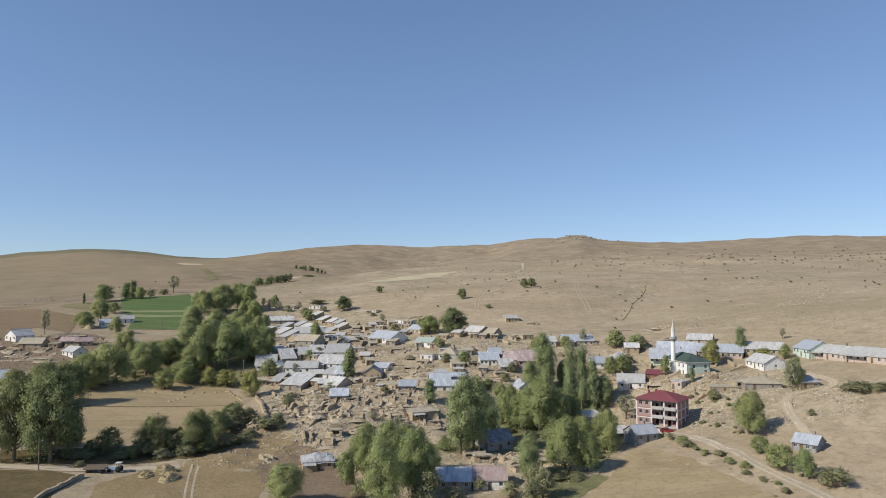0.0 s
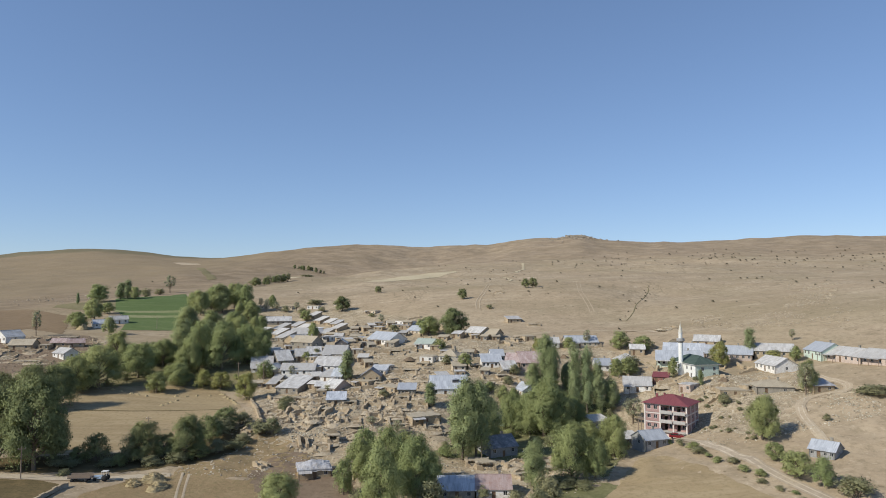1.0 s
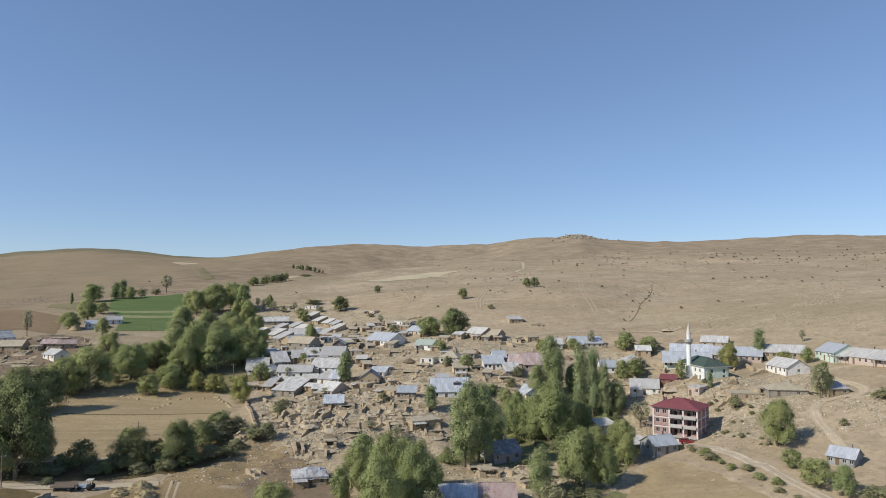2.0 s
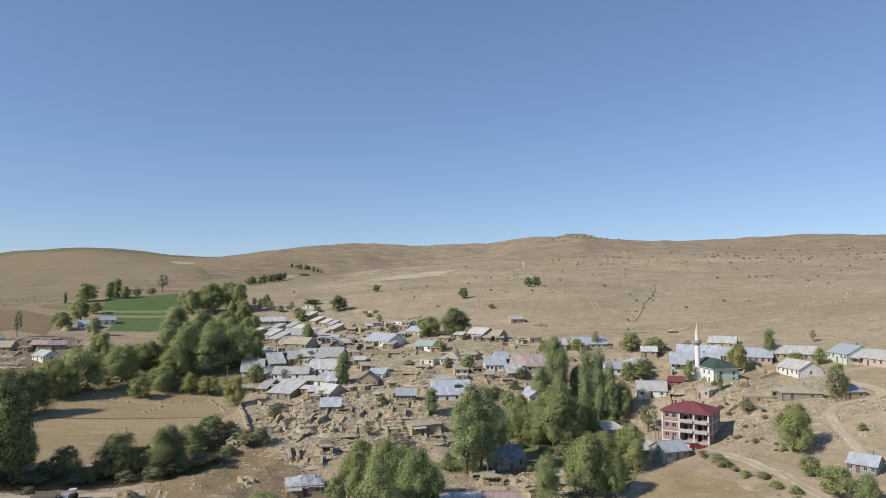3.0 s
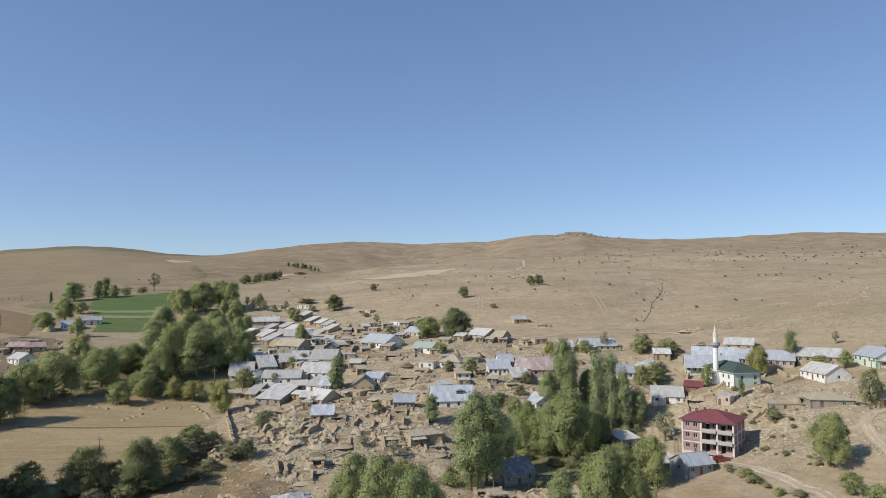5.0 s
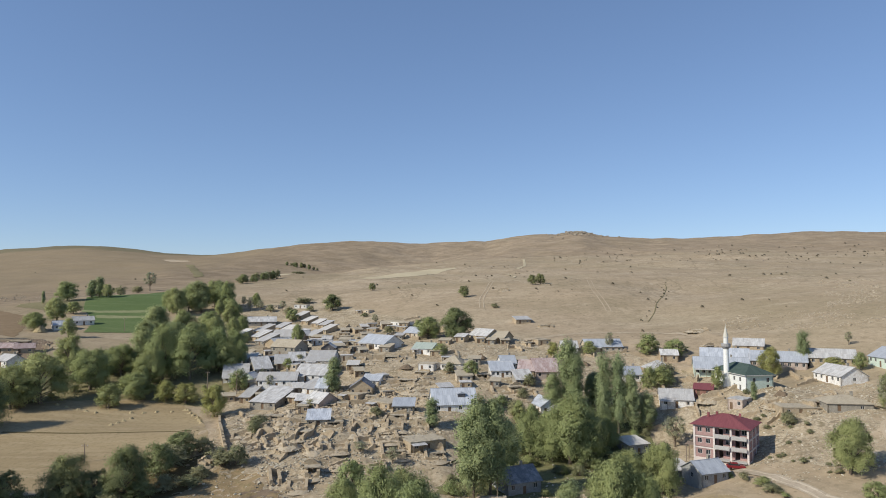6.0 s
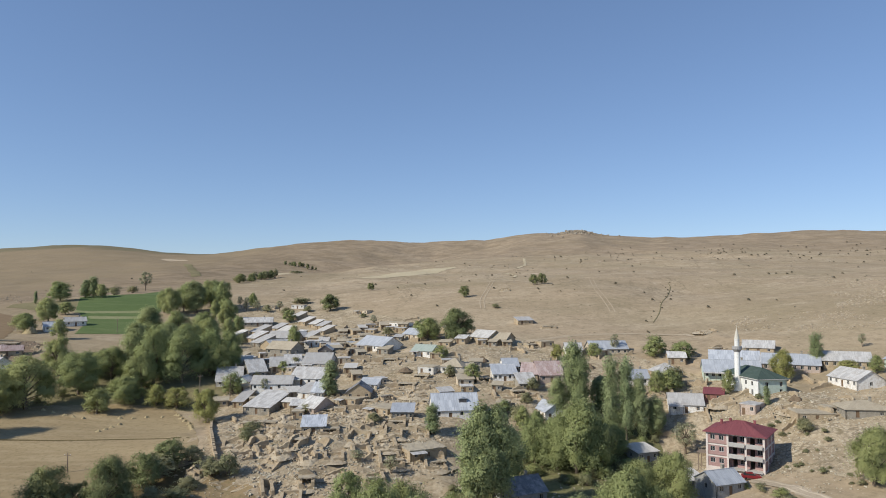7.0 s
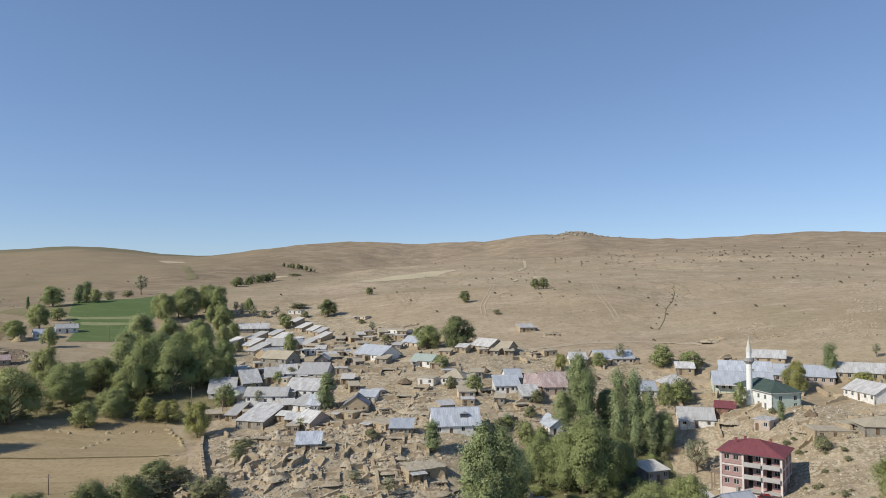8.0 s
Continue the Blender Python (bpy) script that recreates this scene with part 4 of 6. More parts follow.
        b.tube([(0, 0, -0.6), (0, 0, 0.3), tuple(bend * 0.5 + Vector((0, 0, top * 0.4))), tuple(bend + Vector((0, 0, top)))], [0.42 * thin, 0.33 * thin, 0.22 * thin, 0.05], 7)
        for c, r, tall in lobes:
            start = bend * 0.4 + Vector((0, 0, min(c.z * 0.55 + 0.2, top * 0.8)))
            b.tube([tuple(start), tuple(start.lerp(c, 0.55) + Vector((0, 0, 0.25))), tuple(c + Vector((0, 0, r * 0.5)))], [0.14 * thin, 0.09 * thin, 0.02], 5)
    trunk = b.done("trunk", bark, True)
    _, clumps, leaves, size = CROWN[kind]
    spots, ways = [], []
    for c, r, tall in lobes:
        d = dice.normal(size=(clumps, 3))
        d[:, 2] = np.where(d[:, 2] < -0.5, -d[:, 2], d[:, 2])
        d /= np.linalg.norm(d, axis=1)[:, None]
        q = np.array(c) + d * (r * dice.uniform(0.6, 1.22, (clumps, 1))) * (1, 1, tall)
        spread = r * dice.uniform(0.16, 0.42, (clumps, 1, 1)) * np.array((1, 1, 0.75 * tall))
        spots.append((q[:, None, :] + dice.normal(size=(clumps, leaves, 3)) * spread).reshape(-1, 3))
        ways.append(np.repeat(d, leaves, axis=0))
    p, d = np.concatenate(spots), np.concatenate(ways)
    keep = p[:, 2] > 0.25
    p, d = p[keep], d[keep]
    m = len(p)
    out_way = p * (1, 1, 0.45) - (0, 0, 1.9)
    out_way /= np.linalg.norm(out_way, axis=1)[:, None]
    soft = d * 0.9 + out_way * 0.5 + dice.normal(size=(m, 3)) * 0.16 + (0, 0, 0.2)
    soft /= np.linalg.norm(soft, axis=1)[:, None]
    nrm = soft + dice.normal(size=(m, 3)) * 0.55
    nrm /= np.linalg.norm(nrm, axis=1)[:, None]
    u = np.cross(nrm, dice.normal(size=(m, 3)))
    u /= np.linalg.norm(u, axis=1)[:, None]
    w = np.cross(nrm, u)
    sz = size * dice.uniform(0.6, 1.45, (m, 1))
    v = np.stack([p - u * sz - w * sz * 0.55, p + u * sz * 1.3, p - u * sz * 0.4 + w * sz * 0.9], axis=1).reshape(-1, 3)
    f = np.arange(3 * m).reshape(-1, 3)
    return trunk, v.tolist(), f.tolist(), np.repeat(soft, 3, axis=0).tolist()


TREES = {}
for kind, n_var in (("willow", 5), ("young", 4), ("poplar", 3), ("aspen", 3), ("shrub", 3), ("sparse", 2), ("scrub", 3)):
    for k in range(n_var):
        TREES[kind, k] = tree_meshes(kind, 11 * k + len(kind) + ord(kind[0]))
CROWNS = {}


def crown_mesh(kind, k, leaf):
    if (kind, k, leaf) not in CROWNS:
        _, v, f, normals = TREES[kind, k]
        me = mesh_from("crown", v, f, LEAF[leaf], True)
        me.normals_split_custom_set_from_vertices(normals)
        CROWNS[kind, k, leaf] = me
    return CROWNS[kind, k, leaf]


TREE_LABEL = {"shaded_willow": "round-crowned willow in a darker, shaded leaf copy", "willow": "broad leafy green willow with a rounded crown", "poplar": "tall narrow green poplar", "aspen": "tall full-crowned green poplar", "shrub": "low dusty green bush", "sparse": "thin open-crowned grey-green tree", "turning": "round-crowned tree with yellowing leaves", "scrub": "small dark thorny scrub bush on dry grass"}
TREE_RNG = random.Random(5)


def tree(x, y, height, width, kind, leafiness=1.0, leaf=None):
    """A tree with its own trunk and crown; leafiness under 0.8 means yellowing leaves."""
    leaf = leaf or ("turning" if leafiness < 0.8 else kind)
    name = "bush" if kind in ("shrub", "scrub") else "tree"
    ob = root(name, x, y, TREE_RNG.uniform(0, 360), TREE_LABEL[leaf if leaf in ("turning", "shaded_willow", "scrub") else kind], name, "village trees" if name == "tree" else "bushes" if kind == "shrub" else "hill scrub")
    if kind == "willow" and height < 9.5:
        kind = "young"
    k = TREE_RNG.randrange(sum(1 for q in TREES if q[0] == kind))
    wide = {"poplar": 2.5, "aspen": 4.9}.get(kind, 9.0)
    s = Matrix.Diagonal((width / wide, width / wide, height / 10.1, 1))
    part("trunk", TREES[kind, k][0], ob, "", s)
    part("crown", crown_mesh(kind, k, leaf), ob, "", s)
    return ob


# ---- ruins ----
def broken_top(length, h, rng, gap):
    """Heights along a broken wall: level stretches that step down, jagged, with a doorway or window gap."""
    n_col = max(6, int(length / 0.45))
    level, left, out = rng.choice((1.0, 0.9, 0.75)), rng.uniform(0.6, 1.8), []
    g0 = rng.uniform(0.2, 0.65) * length
    for k in range(n_col + 1):
        px = length * k / n_col
        left -= length / n_col
        if left < 0:
            level, left = max(0.3, min(1.0, level + rng.choice((-0.25, -0.15, -0.1, 0.1, 0.2)))), rng.uniform(0.5, 1.9)
        hh = level * h + rng.uniform(-0.07, 0.07)
        if gap and g0 < px < g0 + 0.9:
            hh = min(hh, 0.25)
        out.append((px, max(0.12, hh)))
    return out


def ruin(x, y, rot, w, d, h):
    """A roofless house: broken walls round fallen rubble, sometimes with a stretch of earth roof left on its beams."""
    rng = random.Random(int(x * 31 + y * 17))
    roofed = w > 3.3 and h > 1.1 and rng.random() < 0.5
    text = "ruined mud-brick house with a surviving stretch of earth roof" if roofed else "roofless ruined mud and stone house with crumbling walls"
    ob = root("ruined_house", x, y, rot, text, "ruin", "ruined houses")
    base = ob.matrix_basis.translation.z
    h = between(0.72 * h, 0.8, 1.8)
    sides = ((w, pose(-w / 2, 0, 0), 0.8, True), (d, pose(w / 2, 0, 0, 0, 0, 90), 0.9, False), (w, pose(w / 2, d, 0, 0, 0, 180), 1.1, False), (d, pose(-w / 2, d, 0, 0, 0, -90), 1.0, rng.random() < 0.4))
    wall = WALL["mud"]
    for length, m, keep, gap in sides:
        b = Build()
        tops = broken_top(length, h * keep, rng, gap)
        for px, hh in tops:
            lo = ground(*(ob.matrix_basis @ (m @ Vector((px, 0.2, 0)))).xy) - base
            for py in (rng.uniform(-0.02, 0.02), 0.7 + rng.uniform(-0.02, 0.02)):
                b.v += [tuple(m @ Vector((px, py, lo - 0.5))), tuple(m @ Vector((px, py, max(lo, -0.2) + hh + rng.uniform(-0.05, 0.05))))]
        n_col = len(tops) - 1
        for k in range(n_col):
            p, q = 4 * k, 4 * k + 4
            b.f += [(p, q, q + 1, p + 1), (p + 2, p + 3, q + 3, q + 2), (p + 1, q + 1, q + 3, p + 3)]
        b.f += [(0, 1, 3, 2), (4 * n_col, 4 * n_col + 2, 4 * n_col + 3, 4 * n_col + 1)]
        part("wall", b.done("wall", wall), ob)
    if roofed:
        z = h * 1.15
        b = Build()
        earth_slab(b, -w / 2 - 0.2, d * 0.42, w / 2 + 0.2, d + 0.25, z, 0.32)
        top = part("roof", b.done("roof", ROOF["earth"]), ob, "remaining flat earth roof")
        for k in range(max(3, int(w / 0.9))):
            b = Build()
            px = -w / 2 + w * (k + 0.5) / max(3, int(w / 0.9))
            b.tube([(px, d * 0.42 - rng.uniform(0.2, 1.1), z - 0.40), (px + rng.uniform(-0.1, 0.1), d, z - 0.25)], [0.09, 0.09], 6)
            part("beam", b.done("beam", timber), top)
    elif h > 1.5:
        for k in range(rng.randrange(0, 4)):
            b = Build()
            px, py = rng.uniform(-w / 2 + 0.4, w / 2 - 0.4), rng.uniform(0.5, d - 0.5)
            b.tube([(px, py, -0.3), (px + rng.uniform(-1.2, 1.2), py + rng.uniform(-1.2, 1.2), h * rng.uniform(0.4, 0.95))], [0.09, 0.07], 6)
            part("beam", b.done("beam", timber), ob)
    part("rubble", heap_mesh(w * 0.9, d * 0.9, 0.45 + (0.2 if roofed else 0.6) * h, rng), ob, "heap of fallen stones and earth", pose(0, d * 0.5, -0.3))
    return ob


def heap_mesh(rx, ry, h, rng, stones_on=True):
    b = Build()
    rings, seg = 11, 26
    off = rng.uniform(0, 50)
    for i in range(rings):
        q = i / (rings - 1)
        for s in range(seg):
            a = 2 * math.pi * s / seg
            k = 1 + 0.3 * noise.noise((math.cos(a) * 1.5 + off, math.sin(a) * 1.5, q))
            b.v.append((math.cos(a) * rx * q * k, math.sin(a) * ry * q * k, h * (1 - q * q) * (1 + 0.7 * noise.noise((math.cos(a) * q * rx, math.sin(a) * q * ry, off))) + 0.16 * noise.noise((math.cos(a) * q * rx * 2.5, math.sin(a) * q * ry * 2.5, off))))
    for i in range(rings - 1):
        for s in range(seg):
            t = (s + 1) % seg
            b.f.append((i * seg + s, (i + 1) * seg + s, (i + 1) * seg + t, i * seg + t))
    for k in range(int(6 + rx * ry * 4) if stones_on else 0):
        px, py, s = rng.uniform(-rx, rx), rng.uniform(-ry, ry), rng.uniform(0.08, 0.26)
        q = min(1, math.hypot(px / rx, py / ry))
        m = pose(px, py, h * (1 - q * q), rng.uniform(-40, 40), rng.uniform(-40, 40), rng.uniform(0, 90))
        b.box(-s, -s * 0.7, -s * 0.5, s, s * 0.7, s * 0.5, m)
    return b.done("rubble", rubble_mat, True)


rubble_mat = mat_mud("rubble_earth", (0.446, 0.373, 0.264), (0.350, 0.278, 0.193), (0.552, 0.490, 0.380), 0.9)


# ---- three-storey house with a maroon roof ----
def red_house():
    w, d, st = 13.0, 11.4, 2.72
    ob = root("apartment_house", 69.6, 222.4, -36, "unfinished three-storey brick house with maroon hipped roof and balconies", "house")
    ob.matrix_basis.translation.z = 6.9
    h = st * 3
    fr, wl = Build(), Build()
    # concrete frame: floor bands and columns, proud of the brick
    for k in range(1, 4):
        fr.box(-w / 2 - 0.06, -d / 2 - 0.06, st * k - 0.34, w / 2 + 0.06, d / 2 + 0.06, st * k)
    fr.box(-w / 2 - 0.06, -d / 2 - 0.06, -3.0, w / 2 + 0.06, d / 2 + 0.06, 0.12)
    for cx in (-6.35, -1.6, 2.4, 6.35):
        for cy in (-d / 2, d / 2):
            fr.box(cx - 0.22, cy - 0.12, -3.0, cx + 0.22, cy + 0.12, h)
    for cy in (-2.0, 2.2):
        for cx in (-w / 2, w / 2):
            fr.box(cx - 0.12, cy - 0.22, -3.0, cx + 0.12, cy + 0.22, h)
    part("frame", fr.done("frame", mat_plaster("pale_pink_concrete", (0.701, 0.624, 0.572), (0.488, 0.424, 0.374), 0.4)), ob, "pale concrete frame")
    for k in range(3):
        z0, z1 = st * k + 0.12, st * (k + 1) - 0.34
        holes = [(0.9, z0 + 0.85, 2.0, z1 - 0.25), (2.9, z0 + 0.85, 4.0, z1 - 0.25)]
        panel(wl, 4.9, z0, z1, 0.25, holes, pose(-w / 2 + 0.02, -d / 2 + 0.02, 0))
        panel(wl, 8.1, z0, z1, 0.25, [(0.8, z0, 1.8, z1 - 0.25), (2.4, z0 + 0.8, 3.6, z1 - 0.25), (4.7, z0, 5.7, z1 - 0.25), (6.2, z0 + 0.8, 7.4, z1 - 0.25)], pose(-w / 2 + 4.88, -d / 2 + 1.6, 0))
        side = [(1.4, z0 + 0.85, 2.5, z1 - 0.25), (5.3, z0 + 0.85, 6.6, z1 - 0.25), (9.2, z0 + 0.85, 10.3, z1 - 0.25)]
        panel(wl, d - 0.04, z0, z1, 0.25, side, pose(w / 2 - 0.02, -d / 2 + 0.02, 0, 0, 0, 90))
        panel(wl, d - 0.04, z0, z1, 0.25, side, pose(-w / 2 + 0.02, d / 2 - 0.02, 0, 0, 0, -90))
        panel(wl, w - 0.04, z0, z1, 0.25, [], pose(w / 2 - 0.02, d / 2 - 0.02, 0, 0, 0, 180))
        for x0, za, x1, zb in holes:
            window_into(ob, pose(-w / 2 + x0, -d / 2 + 0.02, za), x1 - x0, zb - za)
        for x0, za, x1, zb in ((2.4, z0 + 0.8, 3.6, z1 - 0.25), (6.2, z0 + 0.8, 7.4, z1 - 0.25)):
            window_into(ob, pose(-w / 2 + 4.88 + x0, -d / 2 + 1.6, za), x1 - x0, zb - za)
        for x0, za, x1, zb in side:
            window_into(ob, pose(w / 2 - 0.02, -d / 2 + 0.02, 0, 0, 0, 90) @ pose(x0, 0, za), x1 - x0, zb - za)
        # balcony: floor, parapet and rails
        for x0, x1 in ((-1.4, 2.2), (2.6, 6.15)):
            b = Build()
            b.box(x0, -d / 2 - 0.75, st * k - 0.05, x1, -d / 2 + 1.6, st * k + 0.13)
            if k:
                b.box(x0, -d / 2 - 0.75, st * k + 0.13, x1, -d / 2 - 0.63, st * k + 0.95)
            part("balcony", b.done("balcony", concrete), ob, "pale concrete balcony")
    part("wall", wl.done("wall", mat_mud("red_brick", (0.39, 0.255, 0.232), (0.34, 0.215, 0.195), (0.45, 0.31, 0.285), 0.7)), ob, "dull red brick wall")
    r = Build()
    hipped(r, w, d, h, 2.3, 0.75)
    part("roof", r.done("roof", ROOF["red"]), ob, "maroon sheet-metal hipped roof")
    for cx, cy in ((-2.5, 1.5), (3.0, 1.8), (-4.0, -1.0)):
        c = Build()
        c.box(cx - 0.25, cy - 0.25, h + 0.6, cx + 0.25, cy + 0.25, h + 2.3)
        c.box(cx - 0.3, cy - 0.3, h + 2.3, cx + 0.3, cy + 0.3, h + 2.4)
        part("chimney", c.done("chimney", ROOF["red"]), ob)
    # open timber stair platform at the left corner
    b = Build()
    for k in range(2):
        b.box(-w / 2 - 2.2, -d / 2 + 0.4 + k * 2.6, -1.5, -w / 2 - 2.0, -d / 2 + 0.6 + k * 2.6, st)
    b.box(-w / 2 - 2.4, -d / 2 + 0.2, st, -w / 2 + 0.1, -d / 2 + 3.4, st + 0.18)
    part("porch", b.done("porch", timber), ob)


red_house()


# ---- mosque and minaret ----
def mosque():
    w, d, h = 9.2, 17.0, 5.9
    ob = root("mosque", 91.7, 262.6, 10, "white two-storey mosque with a dark green hipped roof", "mosque")
    c = ob.matrix_basis @ Vector((-w / 2, -d / 2, 0))
    ob.matrix_basis.translation.z = ground(c.x, c.y) - 0.6
    wl = Build()
    end = [(w * 0.75, 1.1, w * 0.75 + 1.0, 2.9), (w * 0.75, 3.6, w * 0.75 + 1.0, 5.0), (w * 0.25, 3.6, w * 0.25 + 1.0, 5.0)]
    long = [(x, 1.0, x + 1.0, 2.7) for x in (1.6, 4.6, 7.6, 10.6, 13.6)] + [(x, 3.7, x + 1.0, 5.0) for x in (1.6, 4.6, 7.6, 10.6, 13.6)]
    # sunlit long wall is painted whiter, the shaded walls greener: light in the colour
    white = Build()
    panel(white, d, -2.0, h, 0.4, long, pose(-w / 2, d / 2, 0, 0, 0, -90))
    panel(wl, w - 0.02, -2.0, h, 0.4, end, pose(-w / 2 + 0.01, -d / 2, 0))
    panel(wl, d, -2.0, h, 0.4, long, pose(w / 2, -d / 2, 0, 0, 0, 90))
    panel(wl, w, -2.0, h, 0.4, [], pose(w / 2, d / 2, 0, 0, 0, 180))
    part("wall", wl.done("wall", WALL["green"]), ob, "pale green plastered wall, the duller copy for shaded sides")
    part("wall", white.done("wall", mat_plaster("sunlit_white_plaster", (0.82, 0.82, 0.79), (0.579, 0.587, 0.520), 0.25)), ob, "white plastered wall, a brighter copy for the sunlit side")
    for m, holes in ((pose(-w / 2, d / 2, 0, 0, 0, -90), long), (pose(-w / 2 + 0.01, -d / 2, 0), end), (pose(w / 2, -d / 2, 0, 0, 0, 90), long)):
        for x0, z0, x1, z1 in holes:
            window_into(ob, m @ pose(x0, 0, z0), x1 - x0, z1 - z0)
    r = Build()
    hipped(r, w, d, h, 2.6, 0.6)
    part("roof", r.done("roof", ROOF["mosque"]), ob, "dark green sheet roof")
    e = Build()
    e.box(-w / 2 - 0.62, -d / 2 - 0.62, h - 0.16, w / 2 + 0.62, d / 2 + 0.62, h + 0.0)
    part("eaves", e.done("eaves", frame_paint), ob)


def minaret():
    ob = root("minaret", 86.6, 262.4, 0, "slender white minaret with grey balcony and pointed cap", "minaret")
    ob.matrix_basis.translation.z = 16.9
    white = mat_plaster("minaret_white", (0.84, 0.83, 0.79), (0.598, 0.597, 0.520), 0.2)
    b = Build()
    b.lathe([(1.15, -2.0), (1.15, 3.6), (1.10, 4.0), (0.86, 4.9), (0.80, 13.5)], 14)
    part("shaft", b.done("shaft", white), ob)
    b = Build()
    b.lathe([(0.80, 13.2), (1.1, 13.7), (1.45, 14.1), (1.45, 14.25), (1.40, 14.3), (1.40, 15.0), (1.3, 15.02), (1.3, 14.35), (0.7, 14.32)], 16)
    part("balcony", b.done("balcony", mat_plain("grey_stone", (0.34, 0.33, 0.32))), ob, "grey stone balcony ring")
    b = Build()
    b.lathe([(0.72, 14.3), (0.70, 16.8), (0.80, 16.9), (0.80, 17.1)], 14)
    part("upper_shaft", b.done("upper_shaft", white), ob)
    b = Build()
    b.lathe([(0.82, 17.1), (0.54, 18.4), (0.26, 19.7), (0.06, 20.6), (0.05, 21.4), (0.0, 21.5)], 14)
    part("cap", b.done("cap", mat_plain("pale_cap", (0.579, 0.546, 0.460))), ob, "pale conical cap with finial")


mosque()
minaret()

# ---- houses, trees and ruins ----
# houses: x, y, turn, width, depth, wall height
house(-128.7, 478.9, 21, 6.3, 5, 2.4, "flat", "cream", "earth")
house(-108.6, 478.4, -11, 7.8, 5, 2.4, "flat", "cream", "earth")
house(-91.0, 478.4, -9, 8.4, 6, 2.6, "flat", "white", "earth")
house(-73.8, 486.0, -18, 8.6, 6, 2.4, "flat", "cream", "earth")
house(-106.4, 441.4, 12, 16.1, 9, 2.6, "gable", "stone", "metal")
# barns stepping up the slope, turned and pitched to fit the camera's view
house(-98.3, 416, -44, 7.2, 9.0, 2.3, "shed", "mud", "metal", rise=3.1)
house(-93.5, 391, -37, 7.0, 8.4, 2.3, "shed", "mud", "metal", rise=2.9)
house(-84.5, 368, -41, 7.0, 8.8, 2.3, "shed", "stone", "metal", rise=3.0)
house(-85, 413.4, -34, 7.4, 9.0, 2.3, "shed", "mud", "pale", rise=3.1)
house(-91.4, 428.3, -38, 6.4, 7.4, 2.3, "shed", "mud", "metal", rise=2.5)
house(-79.1, 442.6, -42, 6.4, 7.4, 2.3, "shed", "mud", "pale", rise=2.5)
house(-72.2, 434, -35, 5.6, 6.6, 2.3, "shed", "mud", "pale", rise=2.2)
house(-66.7, 425.9, -39, 5.6, 6.6, 2.3, "shed", "mud", "metal", rise=2.2)
house(-62.4, 406.4, -43, 6.2, 7.4, 2.3, "shed", "mud", "pale", rise=2.5)
house(-66.5, 388, -36, 6.0, 7.0, 2.3, "shed", "mud", "metal", rise=2.4)
house(-104, 396, -40, 6.0, 7.4, 2.3, "shed", "mud", "pale", rise=2.5)
house(-75.0, 398.0, -44, 6.4, 7.4, 2.3, "shed", "stone", "metal", rise=2.5)
house(-86.0, 455.0, -37, 6.0, 7.0, 2.3, "shed", "mud", "pale", rise=2.4)
house(-76.7, 377.8, -10, 13.6, 9.0, 3.6, "gable", "mud", "metal", rise=2.8)
house(-59.7, 360.3, -14, 7.0, 6.0, 2.8, "flat", "white", "metal")
house(-136.5, 440.9, 36, 7.3, 6, 2.6, "flat", "white", "metal")
house(-65.4, 328.5, -24, 11.9, 9, 4.2, "gable", "stone", "earth")
house(-55.5, 363.0, -3, 4.3, 5, 2.4, "gable", "white", "metal")
house(-49.2, 328.6, 2, 5.5, 6, 2.8, "gabley", "dark", "metal")
house(-72.2, 298.2, -9, 5.0, 8, 2.8, "gabley", "green", "metal")
house(-61.2, 293.4, -0, 13.8, 8, 3.2, "gable", "white", "metal")
house(-46.4, 285.6, -29, 9.0, 9, 2.4, "shed", "white", "metal")
house(-43.0, 284.5, -10, 4.2, 9, 2.6, "gable", "white", "blue")
house(-68.8, 285.9, -7, 3.6, 13, 2.2, "shed", "mud", "metal")
house(-59.5, 278.3, -16, 9.3, 14, 2.4, "shed", "stone", "metal")
house(-41.9, 270.0, -36, 6.7, 9, 2.4, "gable", "pink", "metal")
house(-37.1, 238.6, 7, 6.1, 7, 2.6, "shed", "stone", "blue", wins=2)
house(-47.9, 452.5, -35, 9.0, 5, 2.4, "flat", "cream", "earth")
house(-25.6, 395.6, -43, 17.7, 7, 2.8, "flat", "white", "earth", wins=4)
house(-28.5, 337.6, -45, 16.3, 11, 2.8, "gable", "white", "blue", wins=4)
house(-38.4, 349.1, -54, 10.1, 7, 2.2, "flat", "stone", "blue")
house(-13.2, 357.3, -46, 11.8, 8, 2.6, "gable", "cream", "blue")
house(-8.9, 318.5, -29, 8.8, 7, 2.8, "gable", "white", "green")
house(-7.5, 296.7, -21, 6.2, 6, 2.8, "flat", "white", "earth")
house(1.6, 296.8, -20, 8.1, 8, 2.8, "hip", "white", "earth")
house(15.5, 337.0, -48, 10.5, 9, 2.6, "gable", "mud", "metal")
house(22.1, 332.8, -32, 6.6, 8, 2.4, "gable", "mud", "earth")
house(-29.6, 277.7, 1, 7.8, 8, 3, "gabley", "mud", "dark")
house(-13.9, 247.7, -1, 6.0, 6, 2.8, "shed", "stone", "blue", wins=4)
house(-8.1, 228.3, 26, 9.9, 8, 2.8, "flat", "mud", "earth")
house(29.1, 260.8, 14, 6.2, 9, 2.8, "gabley", "white", "blue")
house(35.8, 377.2, 13, 7.4, 6, 2.2, "shed", "mud", "metal")
house(47.4, 318.4, -2, 6.2, 8, 2.6, "gable", "white", "metal")
house(60.1, 317.4, 3, 14.2, 9, 2.8, "gable", "cream", "blue", wins=5)
house(61.9, 282.8, -1, 6.0, 8, 2.8, "gable", "white", "blue")
